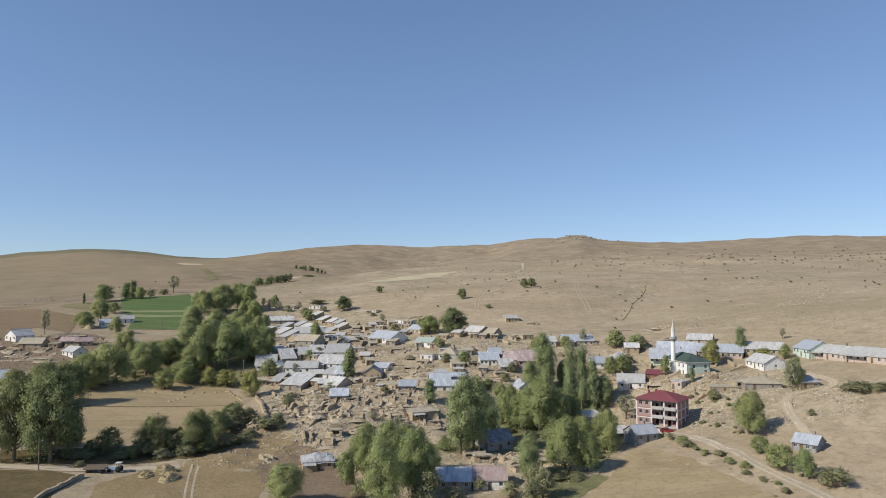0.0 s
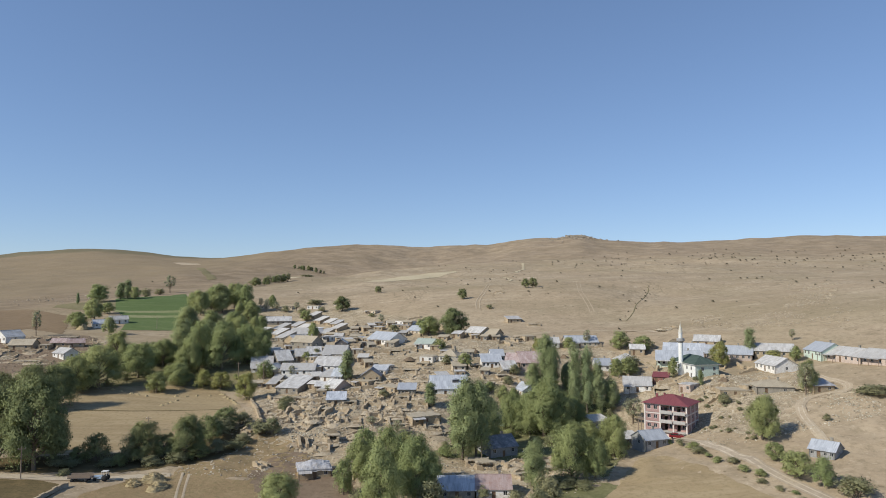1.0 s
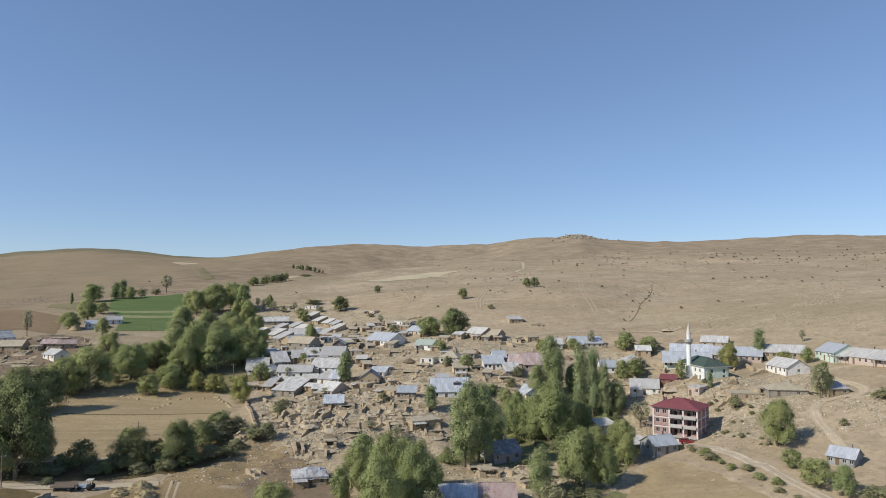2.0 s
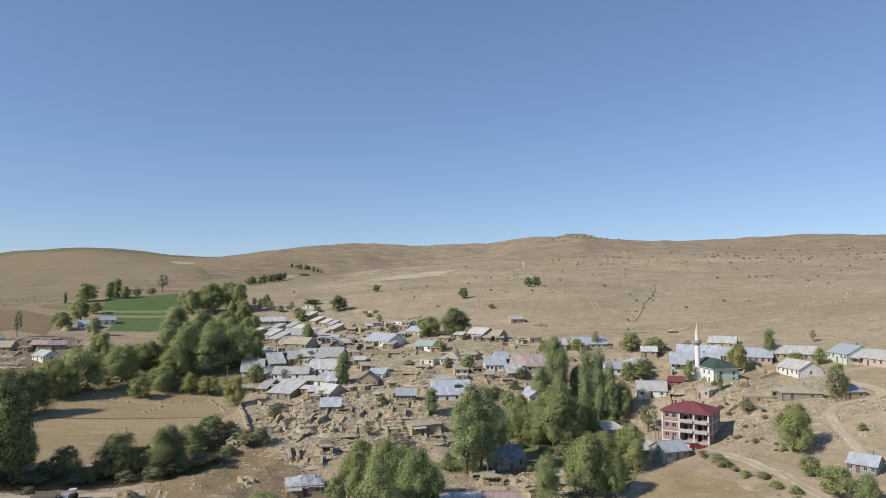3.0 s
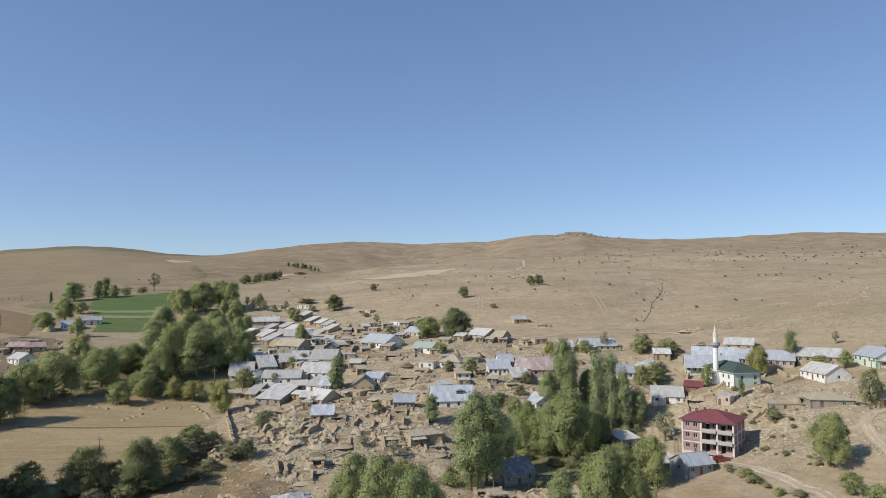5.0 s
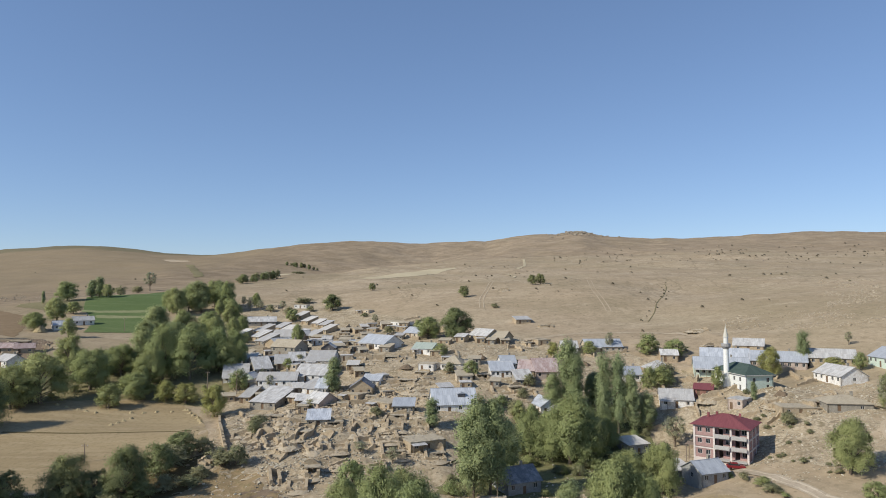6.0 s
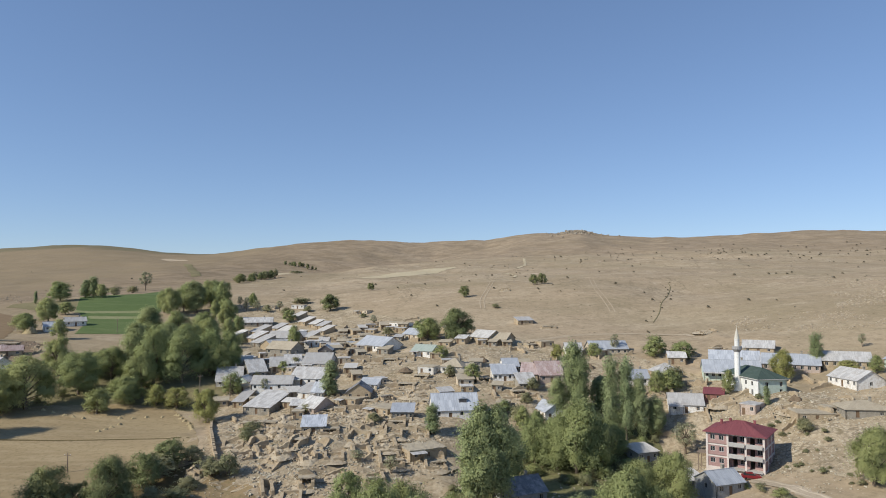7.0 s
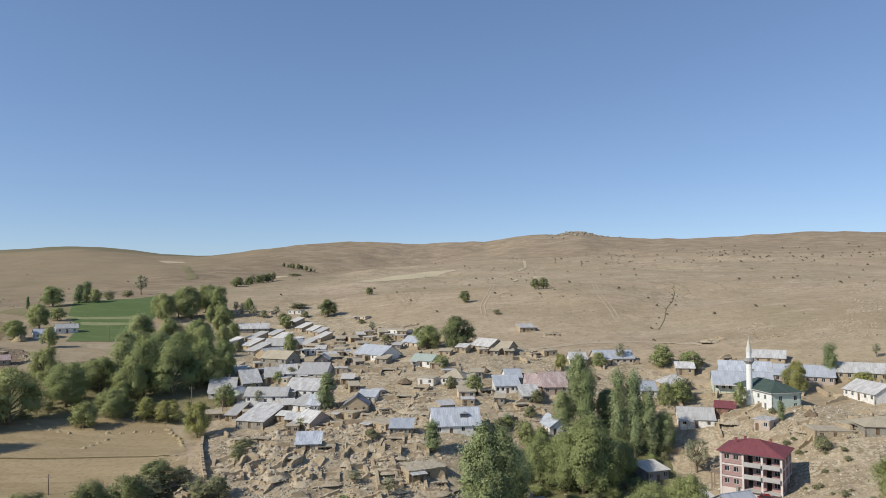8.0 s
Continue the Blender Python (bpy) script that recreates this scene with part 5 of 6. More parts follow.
house(80.8, 299.7, -11, 6.0, 6, 2.8, "gable", "mud", "metal")
house(72.7, 287.1, 1, 8.6, 8, 2.6, "hip", "mud", "metal")
house(69.7, 260.4, -14, 9.7, 9, 2.8, "gable", "white", "metal")
house(78.6, 260.7, -24, 5.4, 5, 2.6, "shed", "brick", "red")
house(91.7, 279.4, -17, 17.3, 11, 3, "gable", "green", "blue", wins=8)
house(97.6, 290.5, -21, 15.8, 10, 3, "gable", "pink", "blue", wins=6)
house(112.0, 280.6, -25, 16.9, 10, 3, "gable", "pink", "blue", wins=7)
house(112.0, 303.0, -27, 10.3, 8, 2.0, "gable", "mud", "metal")
house(84.2, 247.7, -49, 4.5, 6, 3.2, "flat", "pink", "metal", wins=1)
house(119.4, 257.3, -83, 12.3, 9, 2.8, "gable", "white", "metal", wins=4)
house(127.5, 276.2, -23, 13.8, 9, 2.8, "gable", "mud", "metal", wins=5)
house(140.6, 263.4, -87, 11.2, 10, 3.4, "gable", "green", "blue", wins=4)
house(143.7, 252.9, -76, 17.7, 9, 2.8, "gable", "pink", "metal", wins=6)
house(149.3, 236.8, -67, 17.8, 9, 2.8, "gable", "pink", "metal", wins=6)
house(-205.4, 329.6, -25, 8.4, 9, 3, "gabley", "white", "metal")
house(-190.6, 316.6, 8, 9.9, 8, 2.6, "gable", "mud", "earth")
house(-180.8, 317.0, 9, 4.1, 6, 2.4, "flat", "mud", "earth")
house(-177.6, 323.1, 13, 7.0, 6, 2.4, "gable", "mud", "rust")
house(-171.1, 324.0, 28, 7.0, 6, 2.4, "gable", "mud", "rust")
house(-165.8, 306.3, -30, 8.4, 7, 2.6, "gable", "white", "metal")
house(-193.8, 391.9, 37, 8.8, 7, 2.8, "gable", "white", "blue")
house(-192.8, 409.7, 36, 9.9, 7, 2.8, "gable", "white", "metal")
house(-176.6, 264.5, 33, 13.2, 10, 2.6, "gable", "mud", "blue")
house(-34.9, 188.2, 15, 8.3, 8, 2.4, "flat", "mud", "tarp")
house(2.0, 177.0, 2, 8.6, 8, 2.6, "gable", "stone", "blue", wins=2)
house(11.0, 177.3, -1, 8.3, 8, 2.8, "gable", "white", "rust", wins=2)
house(14.6, 211.2, 24, 9.0, 8.4, 3.2, "gable", "grey", "dark", rise=2.6, wins=2)
house(58.6, 208.4, 20, 7.6, 7.0, 2.8, "gable", "grey", "blue", rise=2.0, wins=2)
house(53.8, 214.6, 18, 6.0, 5.0, 2.6, "shed", "grey", "pale", wins=1)
house(50.0, 238.5, 20, 6.4, 6.4, 3.2, "shed", "grey", "pale", rise=0.9, wins=2)
house(95.6, 183.0, -47, 6.0, 6.2, 2.3, "gable", "grey", "blue", wins=3)
house(16.9, 236.6, 10, 3.4, 4, 2.8, "shed", "green", "metal", wins=1)
house(-74.8, 351.3, 55, 10.2, 8, 2.4, "gable", "mud", "metal")
house(-72.4, 387.7, 51, 8.2, 8, 2.4, "gable", "mud", "metal")
house(-47.1, 349.3, 14, 5.6, 6, 2.2, "flat", "mud", "earth")
house(-31.3, 273.2, -33, 7.5, 6, 2.4, "flat", "mud", "earth")
house(-19.5, 256.8, -40, 8.7, 7, 2.2, "flat", "mud", "earth")
house(-79.1, 302.6, 12, 8.8, 13.0, 2.4, "gable", "white", "metal", rise=3.9)
house(-77.8, 312.7, 4, 6.6, 4.3, 3, "shed", "white", "pale", rise=1.9)
house(-72.0, 306.8, 30, 6.4, 13.0, 3, "gable", "stone", "metal", rise=3.9)
house(-49.3, 316.1, -2, 10.0, 15.5, 2.6, "gable", "white", "metal", rise=3.2)
house(-49.1, 300.3, -12, 11.6, 13.5, 2.6, "gable", "white", "metal", rise=3.1)
house(0.4, 254.2, 7, 13.0, 10.5, 3, "gable", "white", "blue", rise=3.9, wins=3, dormer=True)
house(17.9, 286.5, 6, 8.1, 5.5, 3, "shed", "white", "blue", rise=2.5, wins=4)
house(20.7, 295.9, 4, 5.3, 10.3, 3.4, "gable", "white", "blue", rise=2.3, wins=2)
house(24.4, 278.9, 11, 5.9, 5.5, 2.6, "shed", "stone", "metal", rise=2.5, wins=4)
house(27.0, 287.9, -12, 5.8, 6.5, 2.8, "shed", "mud", "rust", rise=2.9)
house(33.0, 290.5, 7, 8.4, 13.0, 3, "gable", "pink", "rust", rise=3.9)
house(-27.0, 285.2, -20, 6.6, 3.3, 2.4, "shed", "white", "blue", rise=1.5)
house(-59.6, 315.6, 17, 6.0, 11.9, 2.4, "gable", "white", "metal", rise=2.7)
house(-64.3, 313.1, 14, 6.2, 12.4, 2.4, "gable", "mud", "metal", rise=2.8)
# half-buried houses on the bank below the mosque
house(93.8, 234.5, -6, 9.4, 6.5, 2.1, "flat", "mud", "earth", wins=2)
house(105.6, 232.5, -8, 11.5, 9.0, 2.2, "hip", "stone", "earth", rise=1.7, wins=1)
house(117.2, 225.6, 6, 6.8, 6.0, 2.2, "shed", "mud", "tarp", wins=1)
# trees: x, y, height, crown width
tree(-110.2, 176.4, 21.6, 13.0, "willow", leaf="shaded_willow")
tree(-101.2, 176.6, 24.0, 15.2, "willow", leaf="shaded_willow")
tree(-139.0, 236.0, 16.4, 15.0, "willow", leaf="shaded_willow")
tree(-133.5, 243.0, 15.4, 13.6, "willow", leaf="shaded_willow")
tree(-91.2, 186.8, 7.2, 7.0, "willow", leaf="shaded_willow")
tree(-94.5, 184.5, 4.5, 5.1, "willow", leaf="shaded_willow")
tree(-80.5, 188.9, 10.7, 10.5, "willow", leaf="shaded_willow")
tree(-75.1, 190.9, 7.0, 7.2, "willow", leaf="shaded_willow")
tree(-70.3, 193.9, 12.1, 9.8, "willow", leaf="shaded_willow")
tree(-68.5, 206.0, 8.1, 8.4, "willow", leaf="shaded_willow")
tree(-67.1, 217.3, 6.9, 8.2, "willow", leaf="shaded_willow")
tree(-63.4, 220.4, 4.2, 6.1, "shrub")
tree(-138.3, 263.1, 14.3, 13.0, "willow")
tree(-133.0, 270.0, 17.2, 17.3, "willow")
tree(-125.0, 285.9, 14.9, 14.6, "willow")
tree(-140.8, 301.2, 14.4, 10.9, "willow")
tree(-120.9, 300.1, 12.1, 12.8, "willow")
tree(-106.9, 280.2, 9.6, 12.4, "willow")
tree(-96.5, 280.1, 7.3, 7.8, "willow", 0.6)
tree(-89.3, 279.2, 7.0, 8.7, "willow", 0.6)
tree(-75.7, 267.0, 10.5, 8.3, "willow", 0.75)
tree(-113.8, 304.1, 18.9, 11.5, "aspen")
tree(-104.4, 296.8, 21.9, 14.2, "willow")
tree(-95.2, 298.7, 19.5, 16.2, "willow")
tree(-87.8, 305.3, 17.9, 13.6, "willow")
tree(-81.0, 308.0, 15.8, 10.1, "willow")
tree(-131.5, 358.7, 17.2, 13.0, "aspen")
tree(-119.5, 357.4, 16.8, 13.6, "willow")
tree(-113.8, 373.7, 15.7, 14.2, "willow")
tree(-135.0, 467.6, 19.7, 11.6, "willow")
tree(-160.2, 453.4, 16.8, 12.7, "willow")
tree(-149.5, 464.5, 19.2, 15.4, "aspen")
tree(-158.0, 466.8, 17.7, 11.6, "willow")
tree(-146.5, 479.7, 18.2, 13.5, "willow")
tree(-140.2, 474.5, 17.2, 10.2, "aspen")
tree(-167.2, 460.2, 14.0, 9.1, "willow")
tree(-122.5, 439.6, 14.1, 10.9, "willow")
tree(-187.6, 681.4, 7.5, 11.3, "willow", leaf="shaded_willow")
tree(-183.1, 703.1, 4.8, 9.3, "willow", leaf="shaded_willow")
tree(-244.9, 489.5, 13.2, 15.4, "willow")
tree(-237.7, 506.0, 12.0, 7.5, "poplar")
tree(-232.3, 505.1, 14.1, 5.9, "poplar")
tree(-226.3, 504.8, 9.4, 8.4, "willow")
tree(-202.5, 383.2, 9.7, 12.7, "willow")
tree(-210.8, 417.1, 13.4, 11.7, "willow")
tree(-215.7, 442.4, 7.5, 8.8, "willow")
tree(-177.4, 367.6, 9.3, 7.9, "willow")
tree(-252.8, 476.1, 8.0, 2.4, "poplar")
tree(-252.3, 631.4, 16.5, 13.6, "sparse")
tree(-229.7, 528.9, 6.7, 10.5, "shrub")
tree(-244.4, 590.8, 6.0, 9.8, "shrub")
tree(-205.5, 350.3, 13.0, 6.4, "sparse")
tree(3.5, 343.1, 14.0, 15.7, "willow", leaf="shaded_willow")
tree(-9.0, 348.5, 10.0, 11.4, "willow")
tree(-70.0, 468.5, 10.6, 11.5, "willow", leaf="shaded_willow")
tree(-39.9, 281.4, 12.0, 5.7, "poplar")
tree(-66.9, 352.7, 10.7, 5.8, "willow")
tree(-90.1, 447.5, 7.6, 8.2, "willow")
tree(-119.9, 479.7, 9.7, 5.9, "willow")
tree(-128.3, 480.9, 7.1, 5.2, "sparse")
tree(-92.0, 490.8, 3.8, 12.8, "shrub")
tree(-74.7, 289.9, 7.7, 8.0, "willow")
tree(-63.6, 289.8, 5.1, 4.6, "sparse")
tree(-3.0, 313.2, 5.1, 6.0, "willow")
tree(-38.0, 407.8, 5.6, 4.9, "sparse")
tree(7.3, 283.7, 6.5, 6.5, "willow")
tree(-5.5, 237.2, 8.1, 4.3, "poplar")
tree(-36.9, 158.4, 9.6, 9.5, "willow")
tree(-22.3, 183.3, 11.4, 8.6, "willow")
tree(-14.3, 177.1, 16.4, 9.6, "willow")
tree(-7.4, 168.3, 17.0, 10.4, "willow")
tree(-14.3, 160.2, 15.9, 10.9, "willow")
tree(4.2, 202.3, 22.7, 10.2, "aspen")
tree(8.1, 204.5, 21.8, 10.0, "aspen")
tree(12.8, 217.4, 14.8, 7.8, "aspen")
tree(21.0, 233.2, 12.6, 8.8, "willow")
tree(31.0, 229.2, 19.5, 15.7, "willow")
tree(41.4, 238.3, 10.3, 10.5, "willow")
tree(37.5, 259.6, 21.3, 9.8, "aspen")
tree(31.8, 258.1, 11.6, 6.3, "aspen")
tree(44.3, 248.0, 22.6, 4.9, "poplar")
tree(48.6, 247.2, 22.9, 5.3, "poplar")
tree(53.1, 247.4, 17.5, 4.9, "poplar")
tree(31.6, 184.6, 16.1, 11.4, "willow")
tree(37.7, 185.0, 11.5, 7.5, "willow")
tree(46.9, 203.1, 12.7, 9.9, "willow")
tree(21.0, 178.0, 12.8, 6.1, "aspen")
tree(22.5, 238.8, 11.9, 6.6, "willow")
tree(62.6, 240.6, 8.8, 8.6, "sparse")
tree(64.3, 270.1, 8.4, 4.9, "willow")
tree(23.1, 167.3, 8.6, 6.8, "shrub")
tree(-3.9, 162.9, 8.8, 7.9, "shrub")
tree(19.9, 162.8, 6.7, 5.3, "shrub")
tree(28.9, 181.7, 2.6, 8.9, "shrub")
tree(-55.9, 213.9, 4.5, 7.7, "shrub")
tree(-53.0, 231.3, 3.9, 4.5, "shrub")
tree(86.2, 197.4, 12.5, 10.0, "willow", 0.9)
tree(88.2, 227.9, 3.4, 4.1, "shrub")
tree(111.7, 222.7, 10.2, 6.1, "sparse")
tree(119.0, 277.1, 11.6, 4.5, "poplar")
tree(103.6, 269.6, 10.1, 7.5, "willow", 0.6)
tree(75.9, 307.5, 8.0, 9.6, "willow")
tree(84.3, 303.0, 6.9, 10.0, "willow")
tree(71.2, 275.2, 7.6, 6.8, "shrub")
tree(82.8, 183.0, 4.7, 6.0, "willow")
tree(83.1, 173.1, 6.5, 8.4, "willow")
tree(86.1, 167.0, 6.9, 5.4, "willow")
tree(89.8, 160.4, 4.8, 8.1, "shrub")
tree(142.8, 291.8, 4.9, 3.4, "sparse")
tree(83.1, 261.1, 7.6, 4.1, "willow")
tree(88.6, 247.9, 5.4, 2.1, "poplar")
tree(123.4, 267.5, 4.7, 6.9, "willow", 0.6)
tree(130.1, 264.6, 5.8, 4.9, "willow")
tree(113.8, 225.2, 10.8, 5.9, "willow", 0.9)
tree(62.6, 314.3, 8.0, 4.6, "sparse")
tree(54.0, 311.8, 5.8, 5.9, "willow")
tree(40.1, 310.2, 6.0, 5.4, "willow", 0.6)
tree(68.8, 270.9, 6.9, 8.5, "willow")
tree(73.7, 277.2, 5.7, 4.0, "shrub")
tree(96.2, 273.6, 4.0, 4.7, "shrub")
tree(88.3, 252.6, 1.8, 2.5, "shrub")
tree(10.6, 458.1, 7.1, 7.7, "willow", leaf="shaded_willow")
tree(55.8, 488.2, 6.9, 6.0, "willow", leaf="shaded_willow")
tree(61.0, 488.0, 7.3, 6.7, "willow", leaf="shaded_willow")
tree(25.6, 415.0, 2.6, 4.4, "shrub")
tree(-51.4, 525.8, 5.4, 5.7, "willow", leaf="shaded_willow")
tree(127.1, 212.8, 3.2, 10.4, "shrub")
tree(131.8, 209.3, 2.4, 6.8, "shrub")
tree(106.1, 200.9, 2.2, 2.3, "shrub")
tree(88.5, 228.3, 3.2, 4.8, "shrub")
tree(-53.6, 238.3, 3.4, 6.0, "shrub")
tree(-52.4, 213.8, 5.7, 5.0, "shrub")
tree(-56.3, 213.7, 4.6, 3.5, "shrub")
tree(-25.1, 173.7, 8.6, 5.7, "willow")
tree(-10.4, 183.8, 13.4, 8.6, "willow")
tree(-4.6, 181.6, 9.5, 7.4, "willow")
tree(-22.8, 200.7, 9.2, 8.2, "willow")
tree(26.6, 231.6, 13.5, 11.3, "willow")
tree(36.0, 231.3, 15.4, 11.3, "willow")
tree(39.2, 204.4, 11.0, 10.0, "willow")
tree(45.0, 260.8, 10.9, 6.4, "poplar")
tree(57.1, 249.0, 11.4, 5.3, "poplar")
tree(54.5, 260.4, 8.7, 8.5, "willow")
tree(-146.0, 234.0, 14.0, 13.6, "willow", leaf="shaded_willow")
tree(-110.3, 184.9, 15.4, 13.6, "willow", leaf="shaded_willow")
tree(-101.4, 186.6, 12.4, 7.6, "willow", leaf="shaded_willow")
tree(-111.0, 270.4, 7.9, 8.9, "willow")
tree(-127.1, 303.0, 8.9, 12.5, "willow")
tree(-145.8, 268.9, 7.9, 13.3, "willow")
tree(-107.5, 334.9, 13.0, 13.8, "willow")
tree(-105.5, 355.9, 13.8, 12.9, "willow")
tree(-108.9, 318.9, 15.0, 11.6, "aspen")
tree(-84.0, 305.3, 12.8, 11.6, "willow")
tree(-106.6, 291.6, 14.7, 12.0, "willow")
tree(-68.9, 213.4, 5.3, 10.5, "shrub")
tree(-98.0, 180.5, 2.6, 5.3, "shrub")
tree(-94.2, 180.3, 2.4, 5.3, "shrub")
tree(-85.9, 183.1, 2.4, 5.4, "shrub")
tree(-83.6, 183.6, 3.4, 4.5, "willow", leaf="shaded_willow")
tree(-76.2, 185.1, 3.1, 5.4, "shrub")
tree(-70.6, 188.2, 3.4, 6.1, "shrub")
tree(-66.9, 193.0, 4.5, 6.3, "willow", leaf="shaded_willow")
tree(-63.3, 199.0, 4.1, 5.9, "shrub")
tree(-59.4, 202.3, 2.9, 6.0, "shrub")
tree(-92.5, 174.5, 1.7, 3.4, "shrub")
tree(-59.2, 207.2, 3.5, 5.1, "shrub")
tree(8.5, 173.3, 3.3, 4.2, "shrub")
tree(15.8, 168.5, 4.2, 4.7, "shrub")
tree(1.4, 165.0, 4.1, 5.4, "shrub")
tree(28.5, 179.5, 2.2, 5.8, "shrub")
tree(33.6, 179.6, 1.9, 5.8, "shrub")
tree(24.3, 175.7, 2.6, 5.7, "shrub")
tree(-44.9, 267.6, 3.1, 4.4, "shrub")
tree(-133.2, 471.6, 8.1, 6.5, "willow")
tree(-121.6, 471.5, 8.8, 5.8, "sparse")
tree(-114.9, 470.6, 7.3, 6.5, "sparse")
tree(-108.2, 469.5, 4.8, 5.7, "shrub")
tree(-101.3, 470.9, 6.6, 5.8, "sparse")
tree(-96.5, 465.3, 4.0, 6.4, "shrub")
tree(-83.6, 468.6, 3.7, 5.7, "shrub")
tree(-134.9, 454.4, 10.6, 6.9, "willow")
tree(-123.5, 434.2, 10.1, 7.2, "willow")
tree(-109.3, 413.2, 10.2, 6.9, "willow")
tree(-106.7, 389.0, 11.9, 7.6, "willow")
tree(-96.7, 377.2, 5.8, 5.6, "shrub")
tree(-46.7, 439.5, 2.7, 4.7, "shrub")
tree(-28.3, 374.1, 4.3, 5.6, "shrub")
tree(-14.1, 368.5, 6.2, 4.9, "willow")
tree(-57.8, 312.3, 4.2, 3.7, "shrub")
tree(-61.0, 306.2, 4.1, 4.0, "willow")
tree(-69.1, 301.3, 3.3, 3.1, "shrub")
tree(44.5, 266.0, 8.7, 4.6, "willow")
tree(22.5, 264.3, 3.8, 4.1, "shrub")
tree(15.4, 257.8, 4.1, 4.8, "willow")
tree(19.9, 248.7, 7.1, 4.9, "willow")
tree(59.3, 251.7, 6.3, 4.6, "willow")
tree(-23.4, 221.0, 3.1, 4.3, "sparse")
tree(-15.0, 216.7, 4.5, 4.6, "sparse")
tree(-21.7, 241.9, 2.8, 4.0, "shrub")
tree(12.7, 255.9, 3.9, 4.6, "shrub")
tree(18.7, 252.9, 5.1, 5.4, "shrub")
tree(26.2, 276.0, 4.6, 4.5, "shrub")
tree(0.1, 291.4, 4.4, 4.3, "shrub")
tree(29.9, 259.7, 4.8, 5.1, "shrub")
tree(-82.6, 187.4, 4.7, 6.1, "shrub")
tree(-73.5, 191.7, 4.0, 6.3, "shrub")
tree(-20.8, 165.8, 4.4, 4.0, "shrub")
tree(36.8, 205.0, 6.8, 6.7, "shrub")
tree(-196.7, 710.1, 5.4, 15.3, "shrub")
tree(-191.1, 745.6, 8.2, 12.4, "shrub")
tree(-181.3, 748.4, 9.5, 12.4, "shrub")
tree(-174.8, 760.3, 9.6, 8.8, "shrub")
tree(-171.9, 848.8, 3.6, 16.9, "shrub")
tree(-182.0, 735.0, 8.0, 9.0, "willow", leaf="shaded_willow")
tree(-177.0, 752.0, 9.4, 8.4, "willow", leaf="shaded_willow")
tree(-199.0, 725.0, 7.0, 9.0, "willow", leaf="shaded_willow")
tree(-190.0, 728.0, 6.4, 8.0, "willow", leaf="shaded_willow")
tree(-264.0, 1200.0, 7.5, 6.0, "willow", leaf="shaded_willow")
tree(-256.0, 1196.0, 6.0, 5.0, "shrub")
tree(-250.5, 1196.0, 7.2, 9.0, "willow", leaf="shaded_willow")
tree(-245.0, 1185.0, 8.6, 6.5, "willow", leaf="shaded_willow")
tree(-237.0, 1188.0, 9.0, 7.5, "willow", leaf="shaded_willow")
tree(-233.5, 1192.0, 6.8, 8.6, "willow", leaf="shaded_willow")
tree(-222.0, 1176.0, 9.4, 6.2, "willow", leaf="shaded_willow")
tree(-215.0, 1180.0, 6.0, 5.0, "willow", leaf="shaded_willow")
tree(-209.0, 1178.0, 5.0, 4.6, "shrub")
# ruins: x, y, turn, width, depth, wall height
ruin(-41.1, 206.1, 20, 2.8, 5, 3.2)
ruin(-33.1, 208.2, 10, 3.4, 5, 2.8)
ruin(-55.5, 227.2, 10, 5.3, 5, 1.6)
ruin(-50.3, 225.5, -15, 3.7, 5, 2)
ruin(-45.8, 223.0, 30, 3.7, 5, 2.4)
ruin(-41.1, 220.9, 20, 3.6, 5, 2.2)
ruin(-40.3, 226.1, -20, 3.4, 5, 2.2)
ruin(-34.4, 219.5, 25, 3.6, 5, 2.6)
ruin(-44.1, 232.7, 5, 5.2, 6, 2.2)
ruin(-48.2, 256.4, 25, 4.7, 5, 2.2)
ruin(-38.8, 230.7, 0, 3.2, 4, 1.8)
ruin(-32.1, 233.5, 10, 4.9, 5, 1.8)
ruin(-25.1, 230.0, -10, 5.4, 6, 1.8)
ruin(-16.8, 226.0, 10, 5.6, 6, 1.8)
ruin(-22.0, 222.7, 20, 4.6, 5, 2)
ruin(-15.7, 232.4, 0, 4.8, 5, 1.6)
ruin(-28.4, 257.1, 5, 7.3, 6, 2.6)
ruin(-22.0, 238.2, -8, 6.7, 6, 1.8)
ruin(-14.8, 219.3, 12, 6.0, 6, 1.8)
ruin(-4.3, 220.3, 10, 5.5, 6, 1.8)
ruin(-21.0, 280.2, 5, 8.1, 5, 2)
ruin(-15.1, 281.5, -10, 6.1, 5, 1.8)
ruin(-10.6, 269.4, 10, 5.8, 5, 1.6)
ruin(-35.0, 313.0, 4, 10.1, 6, 2.6)
ruin(-28.8, 308.2, 0, 8.1, 6, 2.2)
ruin(-43.4, 323.7, 0, 7.1, 5, 2.4)
ruin(-21.1, 310.4, 0, 9.1, 6, 1.6)
ruin(-16.7, 311.7, 0, 6.8, 5, 1.6)
ruin(0.4, 309.5, 10, 6.8, 5, 1.6)
ruin(-22.8, 334.5, 5, 7.4, 5, 1.6)
ruin(11.2, 280.9, 10, 5.3, 5, 2.4)
ruin(22.5, 268.8, 20, 4.6, 5, 2.4)
ruin(25.4, 264.7, 10, 5.7, 5, 1.8)
ruin(23.7, 251.2, 5, 7.1, 6, 2)
ruin(17.2, 268.1, 5, 7.7, 5, 1.5)
ruin(35.1, 324.3, 40, 5.7, 5, 2)
ruin(45.7, 363.5, 0, 6.5, 4, 1.5)
ruin(105.7, 333.2, 0, 6.9, 5, 1.6)
ruin(87.7, 303.5, 10, 5.3, 5, 2)
ruin(99.2, 304.7, 10, 4.9, 4, 2)
ruin(65.7, 267.0, -5, 6.1, 5, 2.4)
